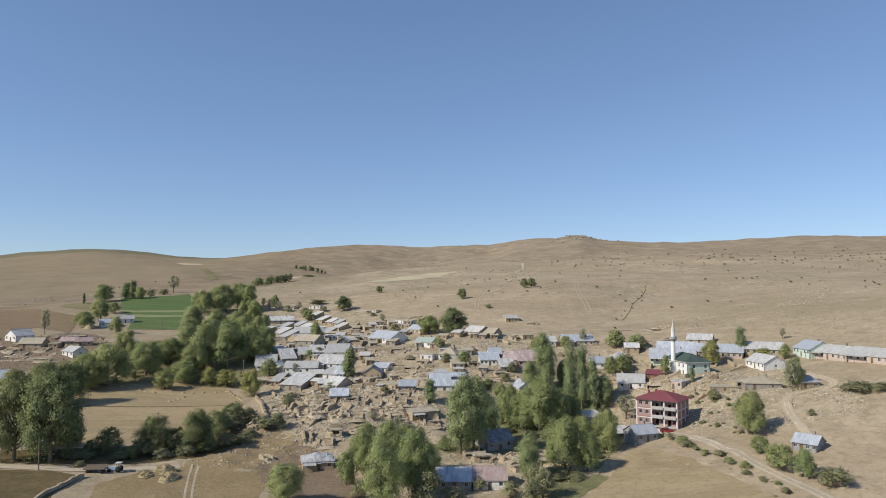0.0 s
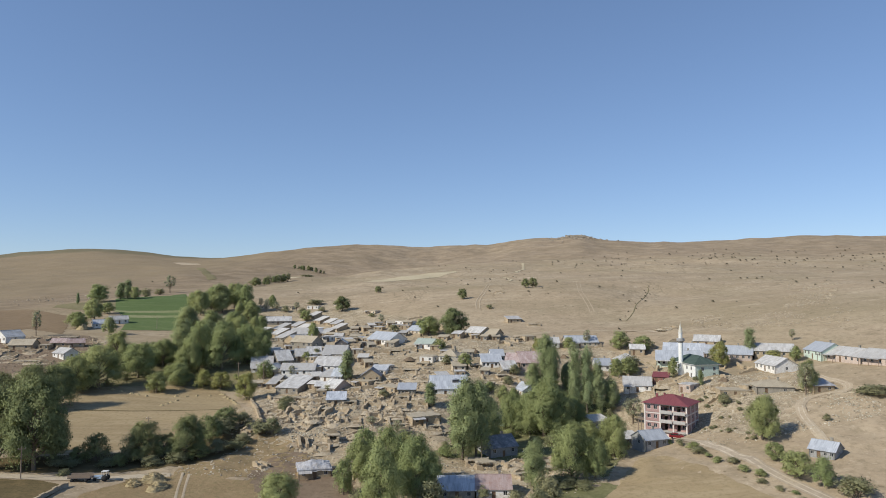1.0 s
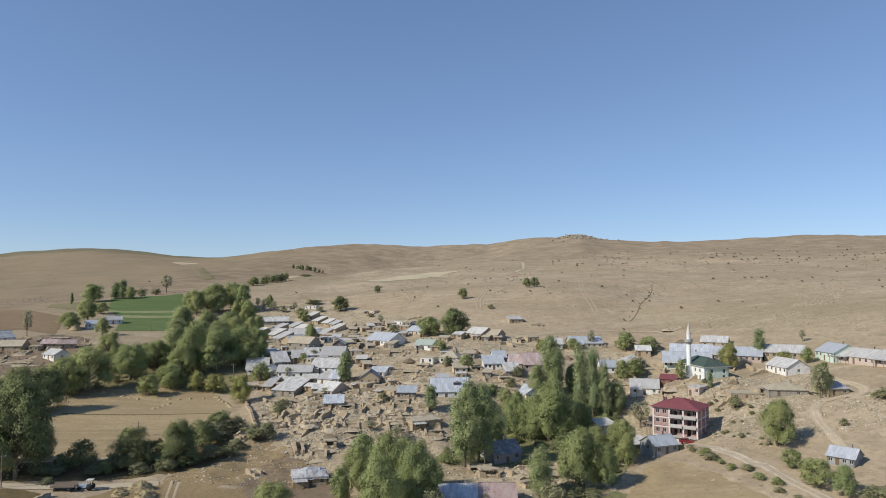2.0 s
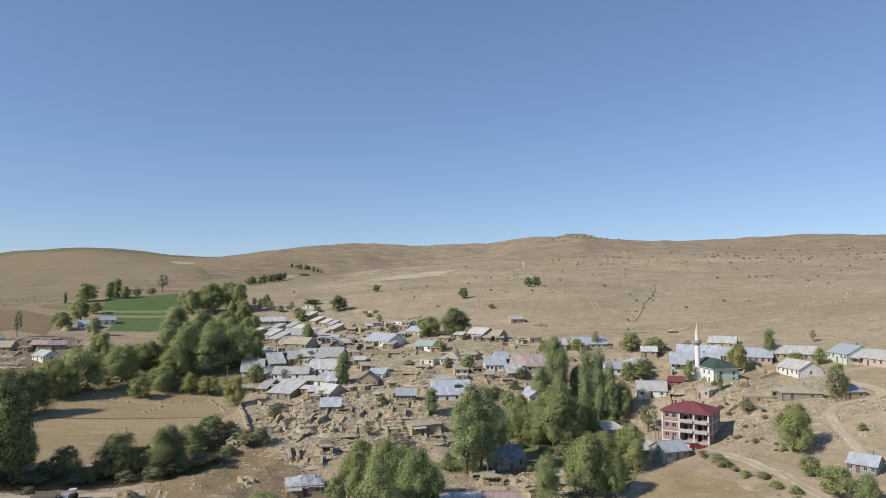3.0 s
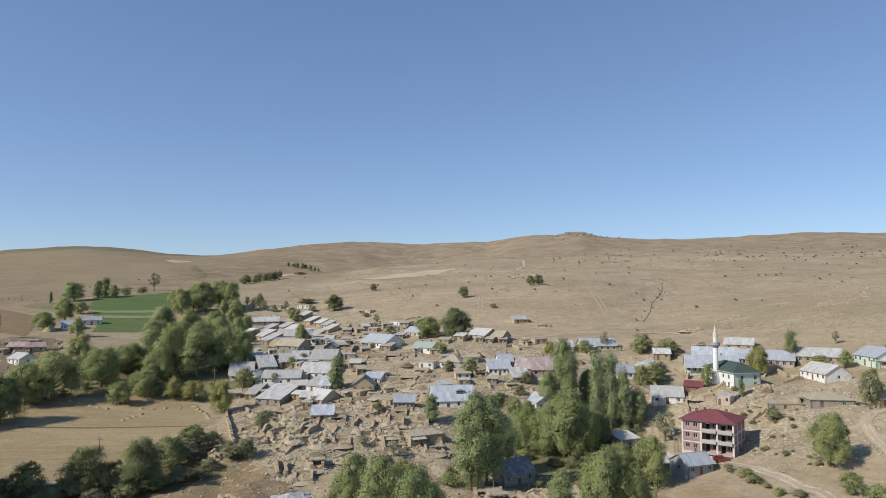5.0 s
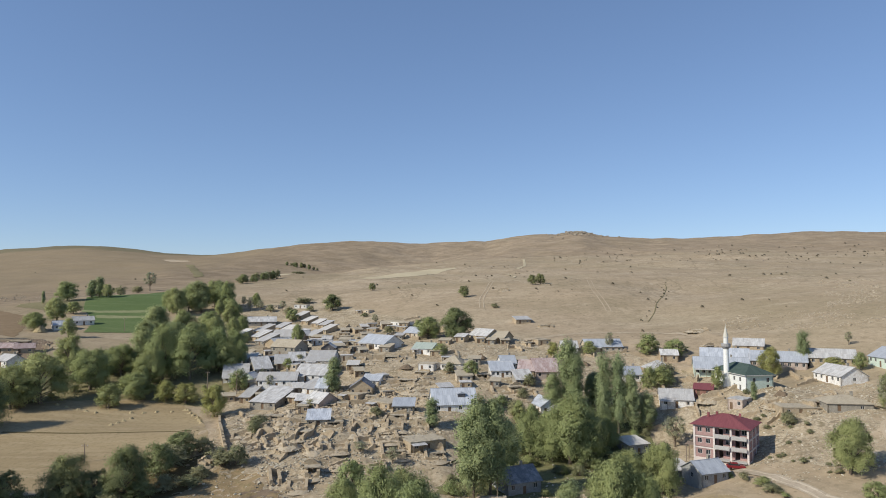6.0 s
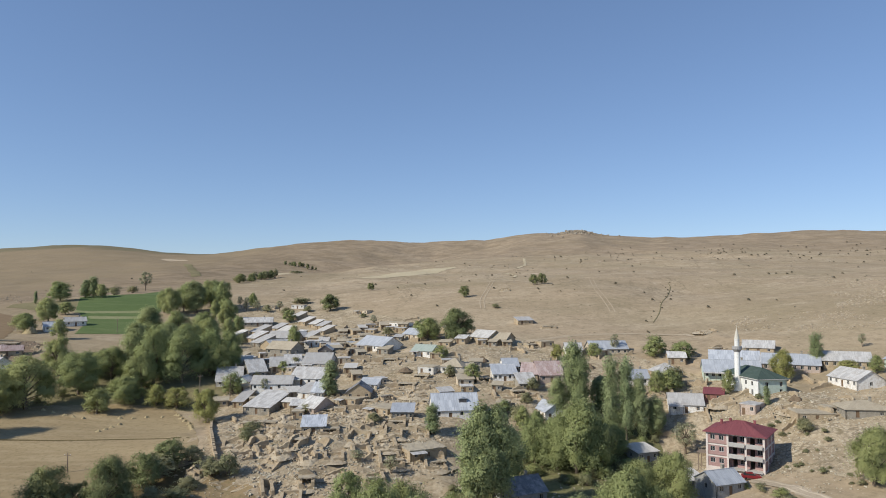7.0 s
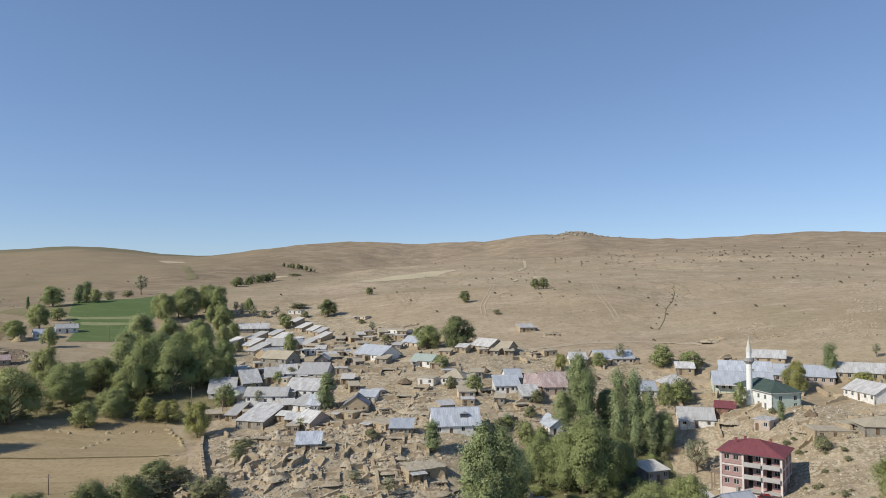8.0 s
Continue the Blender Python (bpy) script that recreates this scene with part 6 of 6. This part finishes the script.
ruin(78.7, 253.4, -5, 6.5, 4, 2)
ruin(91.4, 238.1, 0, 5.0, 5, 2.2)
ruin(100.4, 231.5, 0, 6.5, 6, 2.4)
ruin(-45.9, 404.6, 0, 4.9, 4, 1.6)
ruin(34.5, 288.0, 5, 6.2, 5, 1.8)
ruin(-56.6, 376.0, 10, 6.7, 5, 2)
ruin(-62.4, 312.7, 5, 6.9, 5, 1.8)
ruin(43.4, 291.4, 0, 6.3, 5, 1.8)
ruin(14.2, 208.1, 10, 5.6, 5, 2)
ruin(25.0, 197.5, 5, 9.7, 6, 1.6)
ruin(30.6, 187.8, 40, 3.1, 4, 2)
ruin(8.1, 196.8, 0, 6.4, 6, 1.8)
ruin(19.0, 195.0, 15, 6.0, 5, 2.2)
ruin(10.5, 193.5, 5, 5.2, 4, 2.4)
ruin(27.0, 190.5, -10, 5.0, 4, 2.2)
ruin(20.5, 187.5, 30, 4.0, 4, 1.8)
ruin(-47.6, 188.5, 50, 2.5, 4, 2)
ruin(-58.8, 213.0, 60, 2.1, 3, 3)
ruin(-26.0, 188.3, 20, 3.7, 5, 1.8)
ruin(-23.1, 183.2, 40, 1.8, 3, 2.4)
ruin(118.4, 226.0, 10, 6.3, 6, 2)
ruin(-184.9, 339.6, 0, 8.4, 5, 1.8)
ruin(-166.1, 335.9, 0, 10.0, 5, 1.6)
ruin(-177.0, 294.5, 0, 12.1, 5, 1.2)
ruin(-188.0, 300.0, 15, 7.0, 5, 1.6)
ruin(-196.0, 305.0, -10, 6.0, 5, 1.6)
ruin(-172.0, 314.0, 20, 6.0, 5, 2.0)
ruin(-183.0, 308.0, 5, 6.0, 4, 1.6)
ruin(35.9, 466.6, 0, 5.0, 4, 2.2)


def more_ruins():
    """Low remains filling the collapsed quarter."""
    rng = random.Random(8)
    spots = [o.matrix_basis.translation.xy for o in scene.objects if o.parent is None and o.get("category") in ("ruin", "house", "barn")]
    done = 0
    for k in range(900):
        x, y = rng.uniform(-60, 10), rng.uniform(190, 300)
        if inside(x, y, RUIN_GROUND) and all((Vector((x, y)) - s).length > 5.2 for s in spots):
            spots.append(Vector((x, y)))
            ruin(x, y, rng.uniform(-30, 40), rng.uniform(3.4, 5.6), rng.uniform(2.8, 4.6), rng.uniform(0.8, 2.0))
            done += 1
        if done >= 46:
            break


more_ruins()


def outbuildings():
    """Small sheds and lean-tos crowded between the older houses."""
    rng = random.Random(14)
    spots = [o.matrix_basis.translation.xy for o in scene.objects if o.parent is None and o.get("category") in ("ruin", "house", "barn")]
    done = 0
    for k in range(1500):
        x, y = rng.uniform(-84, 40), rng.uniform(262, 400)
        near = min((Vector((x, y)) - s).length for s in spots)
        if inside(x, y, VILLAGE) and 4.7 < near < 9.0 and (x < -36 or rng.random() < 0.4):
            spots.append(Vector((x, y)))
            house(x, y, rng.uniform(-25, 30), rng.uniform(3.2, 5.5), rng.uniform(3.0, 5.0), rng.uniform(2.1, 2.6), rng.choice(["flat", "shed", "shed"]), rng.choice(["mud", "mud", "stone", "mud", "cream"]), rng.choice(["metal", "earth", "earth", "pale"]), wins=1)
            done += 1
        if done >= 85:
            break


outbuildings()


def yard_wall(x, y, rot, length, h):
    """A broken mud wall of a yard, sometimes with a return at its end."""
    ob = root("yard_wall", x, y, rot, "crumbling low mud-brick yard wall", "wall", "yard walls")
    rng = random.Random(int(x * 13 + y * 7))
    base = ob.matrix_basis.translation.z
    runs = [(length, pose(-length / 2, 0, 0))] + ([(length * 0.6, pose(length / 2, 0, 0, 0, 0, 90))] if rng.random() < 0.6 else [])
    for ln, m in runs:
        b = Build()
        n_col, off = max(5, int(ln / 0.35)), rng.uniform(0, 90)
        for k in range(n_col + 1):
            px = ln * k / n_col
            hh = max(0.12, h * min(1.0, 0.62 + 0.8 * noise.noise((px * 0.4, off, 2.0)) + 0.2 * noise.noise((px * 1.7, off, 6.0))))
            lo = ground(*(ob.matrix_basis @ (m @ Vector((px, 0.2, 0)))).xy) - base
            for py in (rng.uniform(-0.03, 0.03), 0.5 + rng.uniform(-0.03, 0.03)):
                b.v += [tuple(m @ Vector((px, py, lo - 0.4))), tuple(m @ Vector((px, py, lo + hh + rng.uniform(-0.06, 0.06))))]
        for k in range(n_col):
            p, q = 4 * k, 4 * k + 4
            b.f += [(p, q, q + 1, p + 1), (p + 2, p + 3, q + 3, q + 2), (p + 1, q + 1, q + 3, p + 3)]
        b.f += [(0, 1, 3, 2), (4 * n_col, 4 * n_col + 2, 4 * n_col + 3, 4 * n_col + 1)]
        part("run", b.done("run", WALL["mud"]), ob)


def yard_walls():
    rng = random.Random(33)
    homes = [o.matrix_basis.translation.xy for o in scene.objects if o.parent is None and o.get("category") in ("house", "barn")]
    spots, done = [], 0
    for k in range(4000):
        if k % 5 == 0:
            x, y = rng.uniform(70, 112), rng.uniform(228, 275)
        elif k % 5 == 1:
            x, y = rng.uniform(-230, -120), rng.uniform(270, 340)
            if not inside(x, y, HAMLET):
                continue
        else:
            x, y = rng.uniform(-90, 70), rng.uniform(235, 430)
            if not inside(x, y, VILLAGE):
                continue
        near = min((Vector((x, y)) - s).length for s in homes)
        if near < 6.5 or near > 16 or any((Vector((x, y)) - s).length < 6.0 for s in spots):
            continue
        spots.append(Vector((x, y)))
        yard_wall(x, y, rng.uniform(-35, 35) + rng.choice((0, 90)), rng.uniform(3.5, 8.0), rng.uniform(0.9, 2.0))
        done += 1
        if done >= 85:
            break


yard_walls()


# ---- scattered growth and stone ----
def understorey():
    """Bushes and young growth in the gardens and under the grove."""
    rng = random.Random(4)
    homes = [o.matrix_basis.translation.xy for o in scene.objects if o.parent is None and o.get("category") in ("house", "barn")]
    for poly, want in ((GARDEN, 70), (GROVE, 36)):
        xs, ys = [p[0] for p in poly], [p[1] for p in poly]
        done = 0
        while done < want:
            x, y = rng.uniform(min(xs), max(xs)), rng.uniform(min(ys), max(ys))
            if inside(x, y, poly) and min((Vector((x, y)) - s).length for s in homes) > 6:
                s = rng.uniform(1.6, 3.6)
                tree(x, y, s, s * rng.uniform(1.0, 1.5), "shrub", leaf=rng.choice(("shrub", "willow", "willow")))
                done += 1


understorey()


def road_hedge():
    """Low rough growth along the field side of the gravel road."""
    rng = random.Random(17)
    for q in smooth_line(ROAD_MAIN, 3.4)[1:]:
        s = rng.uniform(0.9, 2.2)
        tree(q.x - rng.uniform(3.6, 6.0), q.y - rng.uniform(0.5, 2.0), s, s * rng.uniform(1.4, 2.2), "shrub", leaf=rng.choice(("shrub", "shrub", "willow")))
    for k in range(26):
        x, y = rng.uniform(76, 92), rng.uniform(196, 238)
        s = rng.uniform(0.5, 1.3)
        tree(x, y, s, s * 1.7, "shrub")


road_hedge()


def scrub_bushes():
    """Thorn bushes dotted over the open hills, thicker along the foot of the upper eastern slope."""
    rng = random.Random(21)
    spots = []
    while len(spots) < 170:
        y = rng.uniform(330, 1250)
        x = rng.uniform(-0.1, 0.66) * y if rng.random() < 0.8 else rng.uniform(-0.6, 0.6) * y
        if noise.noise((x * 0.01, y * 0.006, 4.0)) > rng.uniform(-0.3, 0.5) and (y > 420 or x > 40):
            spots.append((x, y, rng.uniform(0.5, 1.35) * (1 + y / 1300)))
    for k in range(110):
        y = rng.gauss(1060, 110)
        spots.append((y * (0.15 + 0.52 * rng.random() ** 0.8), y, rng.uniform(1.0, 3.2)))
    for q in smooth_line(DRY_GULLY, 9.0):
        spots.append((q.x + rng.uniform(-4, 4), q.y + rng.uniform(-3, 3), rng.uniform(0.6, 1.5)))
    v, f, start = [], [], 0
    for x, y, size in spots:
        leaves = np.array(TREES["scrub", rng.randrange(3)][1]) * (size * 0.13, size * 0.13, size * 0.095)
        v.append(leaves + (x, y, ground(x, y)))
        f.append(np.arange(len(leaves)).reshape(-1, 3) + start)
        start += len(leaves)
    ob = new("hill_scrub", mesh_from("hill_scrub", np.concatenate(v).tolist(), np.concatenate(f).tolist(), LEAF["scrub"]))
    tagged(ob, TREE_LABEL["scrub"], "scrub", kind="stuff")


scrub_bushes()


def stones(name, label, material, count, place, size, seed):
    """Loose stones as one joined scatter."""
    rng = random.Random(seed)
    b = Build()
    pts = []
    while len(pts) < count:
        q = place(rng)
        if q:
            pts.append(q)
    z = heights(np.array([p[0] for p in pts]), np.array([p[1] for p in pts]))
    for (x, y), h in zip(pts, z):
        s = rng.uniform(*size) * (0.5 + rng.random() ** 2)
        m = pose(x, y, h + lumps(x, y) + s * 0.15, rng.uniform(-35, 35), rng.uniform(-35, 35), rng.uniform(0, 180))
        i = len(b.v)
        b.box(-s, -s * 0.7, -s * 0.5, s, s * 0.7, s * 0.5, m)
        for k in range(8):
            b.v[i + k] = tuple(Vector(b.v[i + k]) + Vector((rng.gauss(0, 1), rng.gauss(0, 1), rng.gauss(0, 1))) * s * 0.16)
    return tagged(new(name, b.done(name, material)), label, "stones", kind="stuff")


def n_island(name, a, b2):
    n = Nodes(name, 0.95, spec=0.15)
    c = n.mix(n.random(True), a, b2)
    n.bump(n.noise(4.0, 4), 0.5, 0.05)
    return n.color(c)


stone_mat = n_island("field_stone", (0.289, 0.238, 0.165), (0.540, 0.486, 0.380))
rock_mat = n_island("hill_rock", (0.30, 0.245, 0.175), (0.45, 0.38, 0.28))


def in_village(rng):
    x, y = rng.uniform(-80, 92), 165 + 175 * rng.random() ** 1.2
    return (x, y) if (inside(x, y, VILLAGE) or inside(x, y, ROUGH_EAST)) and noise.noise((x * 0.06, y * 0.06, 2.0)) > rng.uniform(-0.7, 0.5) else None


def on_slope(rng):
    x, y = rng.uniform(74, 124), rng.uniform(197, 255)
    return (x, y) if noise.noise((x * 0.08, y * 0.08, 6.0)) > rng.uniform(-0.6, 0.5) else None


def on_outcrop(rng):
    x, y = rng.uniform(160, 260), rng.uniform(330, 480)
    return (x, y) if inside(x, y, OUTCROP) and noise.noise((x * 0.09, y * 0.06, 8.0)) > rng.uniform(-0.2, 0.4) else None


def on_bank(rng):
    x, y = rng.uniform(115, 197), rng.uniform(295, 368)
    return (x, y) if inside(x, y, ROCK_BAND) and noise.noise((x * 0.06, y * 0.16, 3.0)) > rng.uniform(-0.1, 0.4) else None


def in_ruins(rng):
    x, y = rng.uniform(-66, 0), rng.uniform(196, 300)
    return (x, y) if inside(x, y, RUIN_GROUND) and noise.noise((x * 0.12, y * 0.12, 12.0)) > rng.uniform(-0.6, 0.4) else None


def on_peak(rng):
    a = rng.gauss(0.192, 0.017)
    y = CREST_Y - abs(rng.gauss(0, 50))
    return (a * y, y)


def in_hamlet(rng):
    x, y = rng.uniform(-220, -158), rng.uniform(274, 360)
    return (x, y) if inside(x, y, HAMLET) and noise.noise((x * 0.1, y * 0.1, 15.0)) > rng.uniform(-0.5, 0.4) else None


def on_west(rng):
    x, y = rng.uniform(-390, -250), rng.gauss(560, 40)
    return (x, y) if noise.noise((x * 0.05, y * 0.05, 3.0)) > rng.uniform(-0.2, 0.5) else None


stones("village_stones", "loose tan stones and broken mud brick", stone_mat, 15000, in_village, (0.08, 0.27), 1)
stones("slope_stones", "pale loose stones on the bank", stone_mat, 6500, on_slope, (0.08, 0.24), 2)
stones("hill_rocks", "pale rock outcrop on the dry hillside", rock_mat, 2800, on_outcrop, (0.09, 0.36), 3)
stones("bank_rocks", "pale rocks along the foot of the hill", rock_mat, 2600, on_bank, (0.07, 0.30), 4)
stones("ruin_blocks", "tumbled mud bricks and building stones", stone_mat, 6500, in_ruins, (0.10, 0.26), 7)
stones("peak_rocks", "rocky grey summit crag", n_island("crag_rock", (0.235, 0.195, 0.145), (0.37, 0.32, 0.25)), 420, on_peak, (0.7, 2.2), 5)
stones("hamlet_stones", "dark loose stones and rubble round the farm", n_island("dark_rubble", (0.17, 0.13, 0.09), (0.36, 0.29, 0.21)), 2600, in_hamlet, (0.12, 0.34), 9)
stones("west_rocks", "pale rocks below the western hill", rock_mat, 300, on_west, (0.15, 0.6), 6)


# ---- poles, walls, straw and vehicles ----
def utility_pole(x, y, h):
    ob = root("utility_pole", x, y, random.uniform(-30, 30), "weathered grey wooden utility pole with a crossarm", "pole", "utility poles")
    b = Build()
    b.tube([(0, 0, -0.6), (0, 0, h)], [0.15, 0.10], 7)
    part("post", b.done("post", timber), ob)
    b = Build()
    b.box(-0.8, -0.06, h - 0.7, 0.8, 0.06, h - 0.55)
    part("crossarm", b.done("crossarm", timber), ob)
    for s in (-0.7, 0.0, 0.7):
        b = Build()
        b.lathe([(0.05, h - 0.55), (0.07, h - 0.45), (0.03, h - 0.32)], 6, s)
        part("insulator", b.done("insulator", frame_paint), ob)


utility_pole(-100.0, 169.7, 7.5)
utility_pole(-84.7, 287.2, 8.0)
utility_pole(-74.5, 287.1, 7.5)
utility_pole(9.7, 204.8, 7.5)
utility_pole(-163.2, 393.5, 7.0)
utility_pole(-89.8, 215.0, 4.6)
utility_pole(9.6, 202.5, 8.0)


def low_wall(name, pts, h, t, label, material):
    line = smooth_line(pts, 1.2)
    ob = new(name)
    ob.matrix_basis = pose(line[0].x, line[0].y, ground(line[0].x, line[0].y))
    tagged(ob, label, "wall")
    o = ob.matrix_basis.translation
    rng = random.Random(3)
    b, cap = Build(), Build()
    for p, q in zip(line, line[1:]):
        d = (q - p)
        m = Matrix.Translation(Vector((p.x, p.y, ground(p.x, p.y))) - o) @ Matrix.Rotation(math.atan2(d.y, d.x), 4, "Z")
        hh = h * rng.uniform(0.8, 1.1)
        b.box(0, -t / 2, -0.5, d.length + 0.02, t / 2, hh, m)
        cap.box(0, -t / 2 - 0.05, hh, d.length, t / 2 + 0.05, hh + 0.12, m)
    part("courses", b.done("courses", material), ob)
    part("capping", cap.done("capping", WALL["mud"]), ob)


low_wall("field_wall", WALL_FIELD, 0.9, 0.5, "low pale stone wall round the weedy field", WALL["stone"])


low_wall("lane_wall", WALL_LANE, 1.3, 0.6, "crumbling pale wall beside the field lane", WALL["mud"])


def straw_heap(x, y, rx, ry, h, seed):
    ob = root("straw_heap", x, y, seed * 40, "loose heap of tan straw and brushwood", "straw heap", "straw heaps")
    rng = random.Random(seed)
    me = heap_mesh(rx, ry, h, rng, False)
    me.materials.clear()
    me.materials.append(straw_stack)
    part("mound", me, ob)
    b = Build()
    for k in range(260):
        a, q = rng.uniform(0, 6.28), rng.random() ** 0.5
        p = Vector((math.cos(a) * rx * q, math.sin(a) * ry * q, h * (1 - q * q) + 0.05))
        e = p + Vector((rng.gauss(0, 0.5), rng.gauss(0, 0.5), rng.uniform(0.0, 0.35)))
        b.tube([tuple(p), tuple(e)], [0.05, 0.02], 3)
    part("brushwood", b.done("brushwood", straw_stack), ob)


straw_stack = n_island("straw", (0.328, 0.253, 0.140), (0.444, 0.364, 0.210))
straw_heap(-70.9, 174.5, 3.2, 1.8, 2.1, 1)
straw_heap(-68.0, 170.0, 3.4, 2.0, 1.6, 2)
straw_heap(-74.6, 171.5, 3.0, 1.8, 1.1, 3)
straw_heap(-198.0, 380.0, 3.4, 3.0, 3.0, 4)


def dung_heap(x, y, rx, ry, h, seed):
    """A rounded dark heap of drying dung and straw in a yard."""
    ob = root("dung_heap", x, y, seed * 50, "rounded dark brown heap of dried dung and straw", "heap", "yard heaps")
    me = heap_mesh(rx, ry, h, random.Random(seed), False)
    me.materials.clear()
    me.materials.append(dung)
    part("mound", me, ob)


dung = mat_mud("dried_dung", (0.190, 0.140, 0.095), (0.145, 0.108, 0.072), (0.255, 0.195, 0.135), 0.9)
dung_heap(-34.5, 300.5, 2.8, 2.4, 1.1, 1)
dung_heap(-15.8, 299.0, 3.2, 2.6, 1.2, 2)
dung_heap(-27.0, 329.0, 2.6, 2.2, 1.0, 3)
dung_heap(-44.0, 336.0, 2.2, 2.0, 1.4, 4)
dung_heap(12.0, 306.0, 2.4, 2.0, 1.5, 5)
dung_heap(50.0, 300.0, 2.4, 2.0, 1.4, 6)
dung_heap(96.0, 247.0, 2.0, 1.8, 1.3, 7)
dung_heap(-54.0, 262.0, 2.0, 1.7, 1.3, 8)


def windrow(pts):
    """Cut straw lying in small bundles along a line."""
    rng = random.Random(len(pts) + int(pts[0][0]))
    for q in smooth_line(pts, 3.2):
        ob = root("straw_bundle", q.x + rng.uniform(-0.3, 0.3), q.y + rng.uniform(-0.3, 0.3), rng.uniform(0, 90), "small pale straw bundle on the mown field", "straw bundle", "straw bundles")
        me = heap_mesh(0.9, 0.6, 0.55, rng, False)
        me.materials.clear()
        me.materials.append(straw_stack)
        part("mound", me, ob)


windrow([(-102.0, 267.4), (-95.1, 269.7), (-86.1, 272.9)])
windrow([(-127.5, 270.0), (-119.3, 266.8), (-112.2, 265.5)])
windrow([(-100.9, 251.2), (-99.7, 261.6)])
windrow([(-87.2, 272.8), (-80.4, 265.3), (-75.9, 256.1)])


def wheel(parent, x, y, r, w):
    b = Build()
    prof = [(r * 0.62, -w / 2), (r * 0.95, -w / 2), (r, -w / 4), (r, w / 4), (r * 0.95, w / 2), (r * 0.62, w / 2)]
    b.lathe(prof, 16)
    t = part("wheel", b.done("wheel", rubber, True), parent, "", pose(x, y, r, 90, 0, 0))
    b = Build()
    b.lathe([(r * 0.1, -w * 0.3), (r * 0.62, -w * 0.3), (r * 0.62, w * 0.3), (r * 0.1, w * 0.34)], 12)
    part("rim", b.done("rim", frame_paint), t)


rubber = mat_plain("tyre_rubber", (0.03, 0.03, 0.03), 0.9)


def car(x, y, rot, paint, label):
    ob = root("car", x, y, rot, label, "car", dz=0.14)
    b = Build()
    side = [(-2.05, 0.35), (2.05, 0.35), (2.10, 0.75), (1.95, 0.88), (1.1, 0.95), (-1.5, 0.98), (-2.05, 0.92), (-2.1, 0.6)]
    b.prism(side, -0.82, 0.82)
    part("body", b.done("body", paint), ob)
    b = Build()
    b.prism([(1.0, 0.95), (0.35, 1.42), (-1.0, 1.45), (-1.65, 0.98)], -0.70, 0.70)
    cabin = part("cabin", b.done("cabin", glass), ob, "dark glazed cabin")
    b = Build()
    b.prism([(0.45, 1.36), (0.35, 1.46), (-1.0, 1.49), (-1.15, 1.38)], -0.73, 0.73)
    part("roof", b.done("roof", paint), cabin)
    for sx in (-1.3, 1.3):
        for sy in (-0.72, 0.72):
            wheel(ob, sx, sy, 0.31, 0.2)
    for sx in (2.06, -2.08):
        for sy in (-0.6, 0.6):
            b = Build()
            b.box(sx - 0.05, sy - 0.15, 0.66, sx + 0.05, sy + 0.15, 0.8)
            part("headlight" if sx > 0 else "tail_light", b.done("light", frame_paint if sx > 0 else ROOF["red"]), ob)


red_paint = Nodes("red_car_paint", 0.3, 0.0, 0.5).color((0.22, 0.02, 0.025))
car(68.1, 213.6, -14, red_paint, "small dark red parked saloon car on the gravel")


def trailer(x, y, rot):
    ob = root("farm_trailer", x, y, rot, "dark flatbed farm trailer with low sides by the road", "trailer")
    dark = mat_plain("dark_painted_steel", (0.09, 0.08, 0.08), 0.7)
    b = Build()
    b.box(-2.6, -1.1, 0.85, 2.6, 1.1, 1.0)
    b.box(2.6, -0.06, 0.7, 4.1, 0.06, 0.82)
    part("bed", b.done("bed", dark), ob)
    for y0, y1 in ((-1.1, -1.03), (1.03, 1.1)):
        b = Build()
        for k in range(3):
            b.box(-2.6, y0, 1.0 + k * 0.24, 2.6, y1, 1.2 + k * 0.24)
        part("side_board", b.done("side_board", timber), ob)
    for sx in (-1.6, 1.6):
        for sy in (-0.9, 0.9):
            wheel(ob, sx, sy, 0.42, 0.25)


def tractor(x, y, rot):
    ob = root("tractor", x, y, rot, "small pale blue and white farm tractor beside a trailer", "tractor")
    blue = mat_plain("pale_blue_paint", (0.38, 0.48, 0.60), 0.5)
    b = Build()
    b.prism([(0.0, 0.55), (2.1, 0.55), (2.1, 1.15), (1.9, 1.25), (0.0, 1.3)], -0.38, 0.38)
    part("bonnet", b.done("bonnet", blue), ob)
    b = Build()
    for sx in (-1.1, 0.0):
        for sy in (-0.6, 0.6):
            b.box(sx - 0.04, sy - 0.04, 0.8, sx + 0.04, sy + 0.04, 2.2)
    b.box(-1.25, -0.72, 2.2, 0.15, 0.72, 2.3)
    part("canopy", b.done("canopy", frame_paint), ob, "white cab roof")
    b = Build()
    b.box(-0.9, -0.25, 0.9, -0.45, 0.25, 1.0)
    b.box(-1.0, -0.25, 0.9, -0.9, 0.25, 1.4)
    part("seat", b.done("seat", rubber), ob)
    for sx, r, w, sy in ((-0.7, 0.72, 0.36, 0.72), (1.6, 0.42, 0.22, 0.6)):
        for s in (-1, 1):
            wheel(ob, sx, s * sy, r, w)


trailer(-86.6, 171.0, 4)
trailer(-28.4, 334.2, -20)
tractor(-82.2, 172.6, 184)
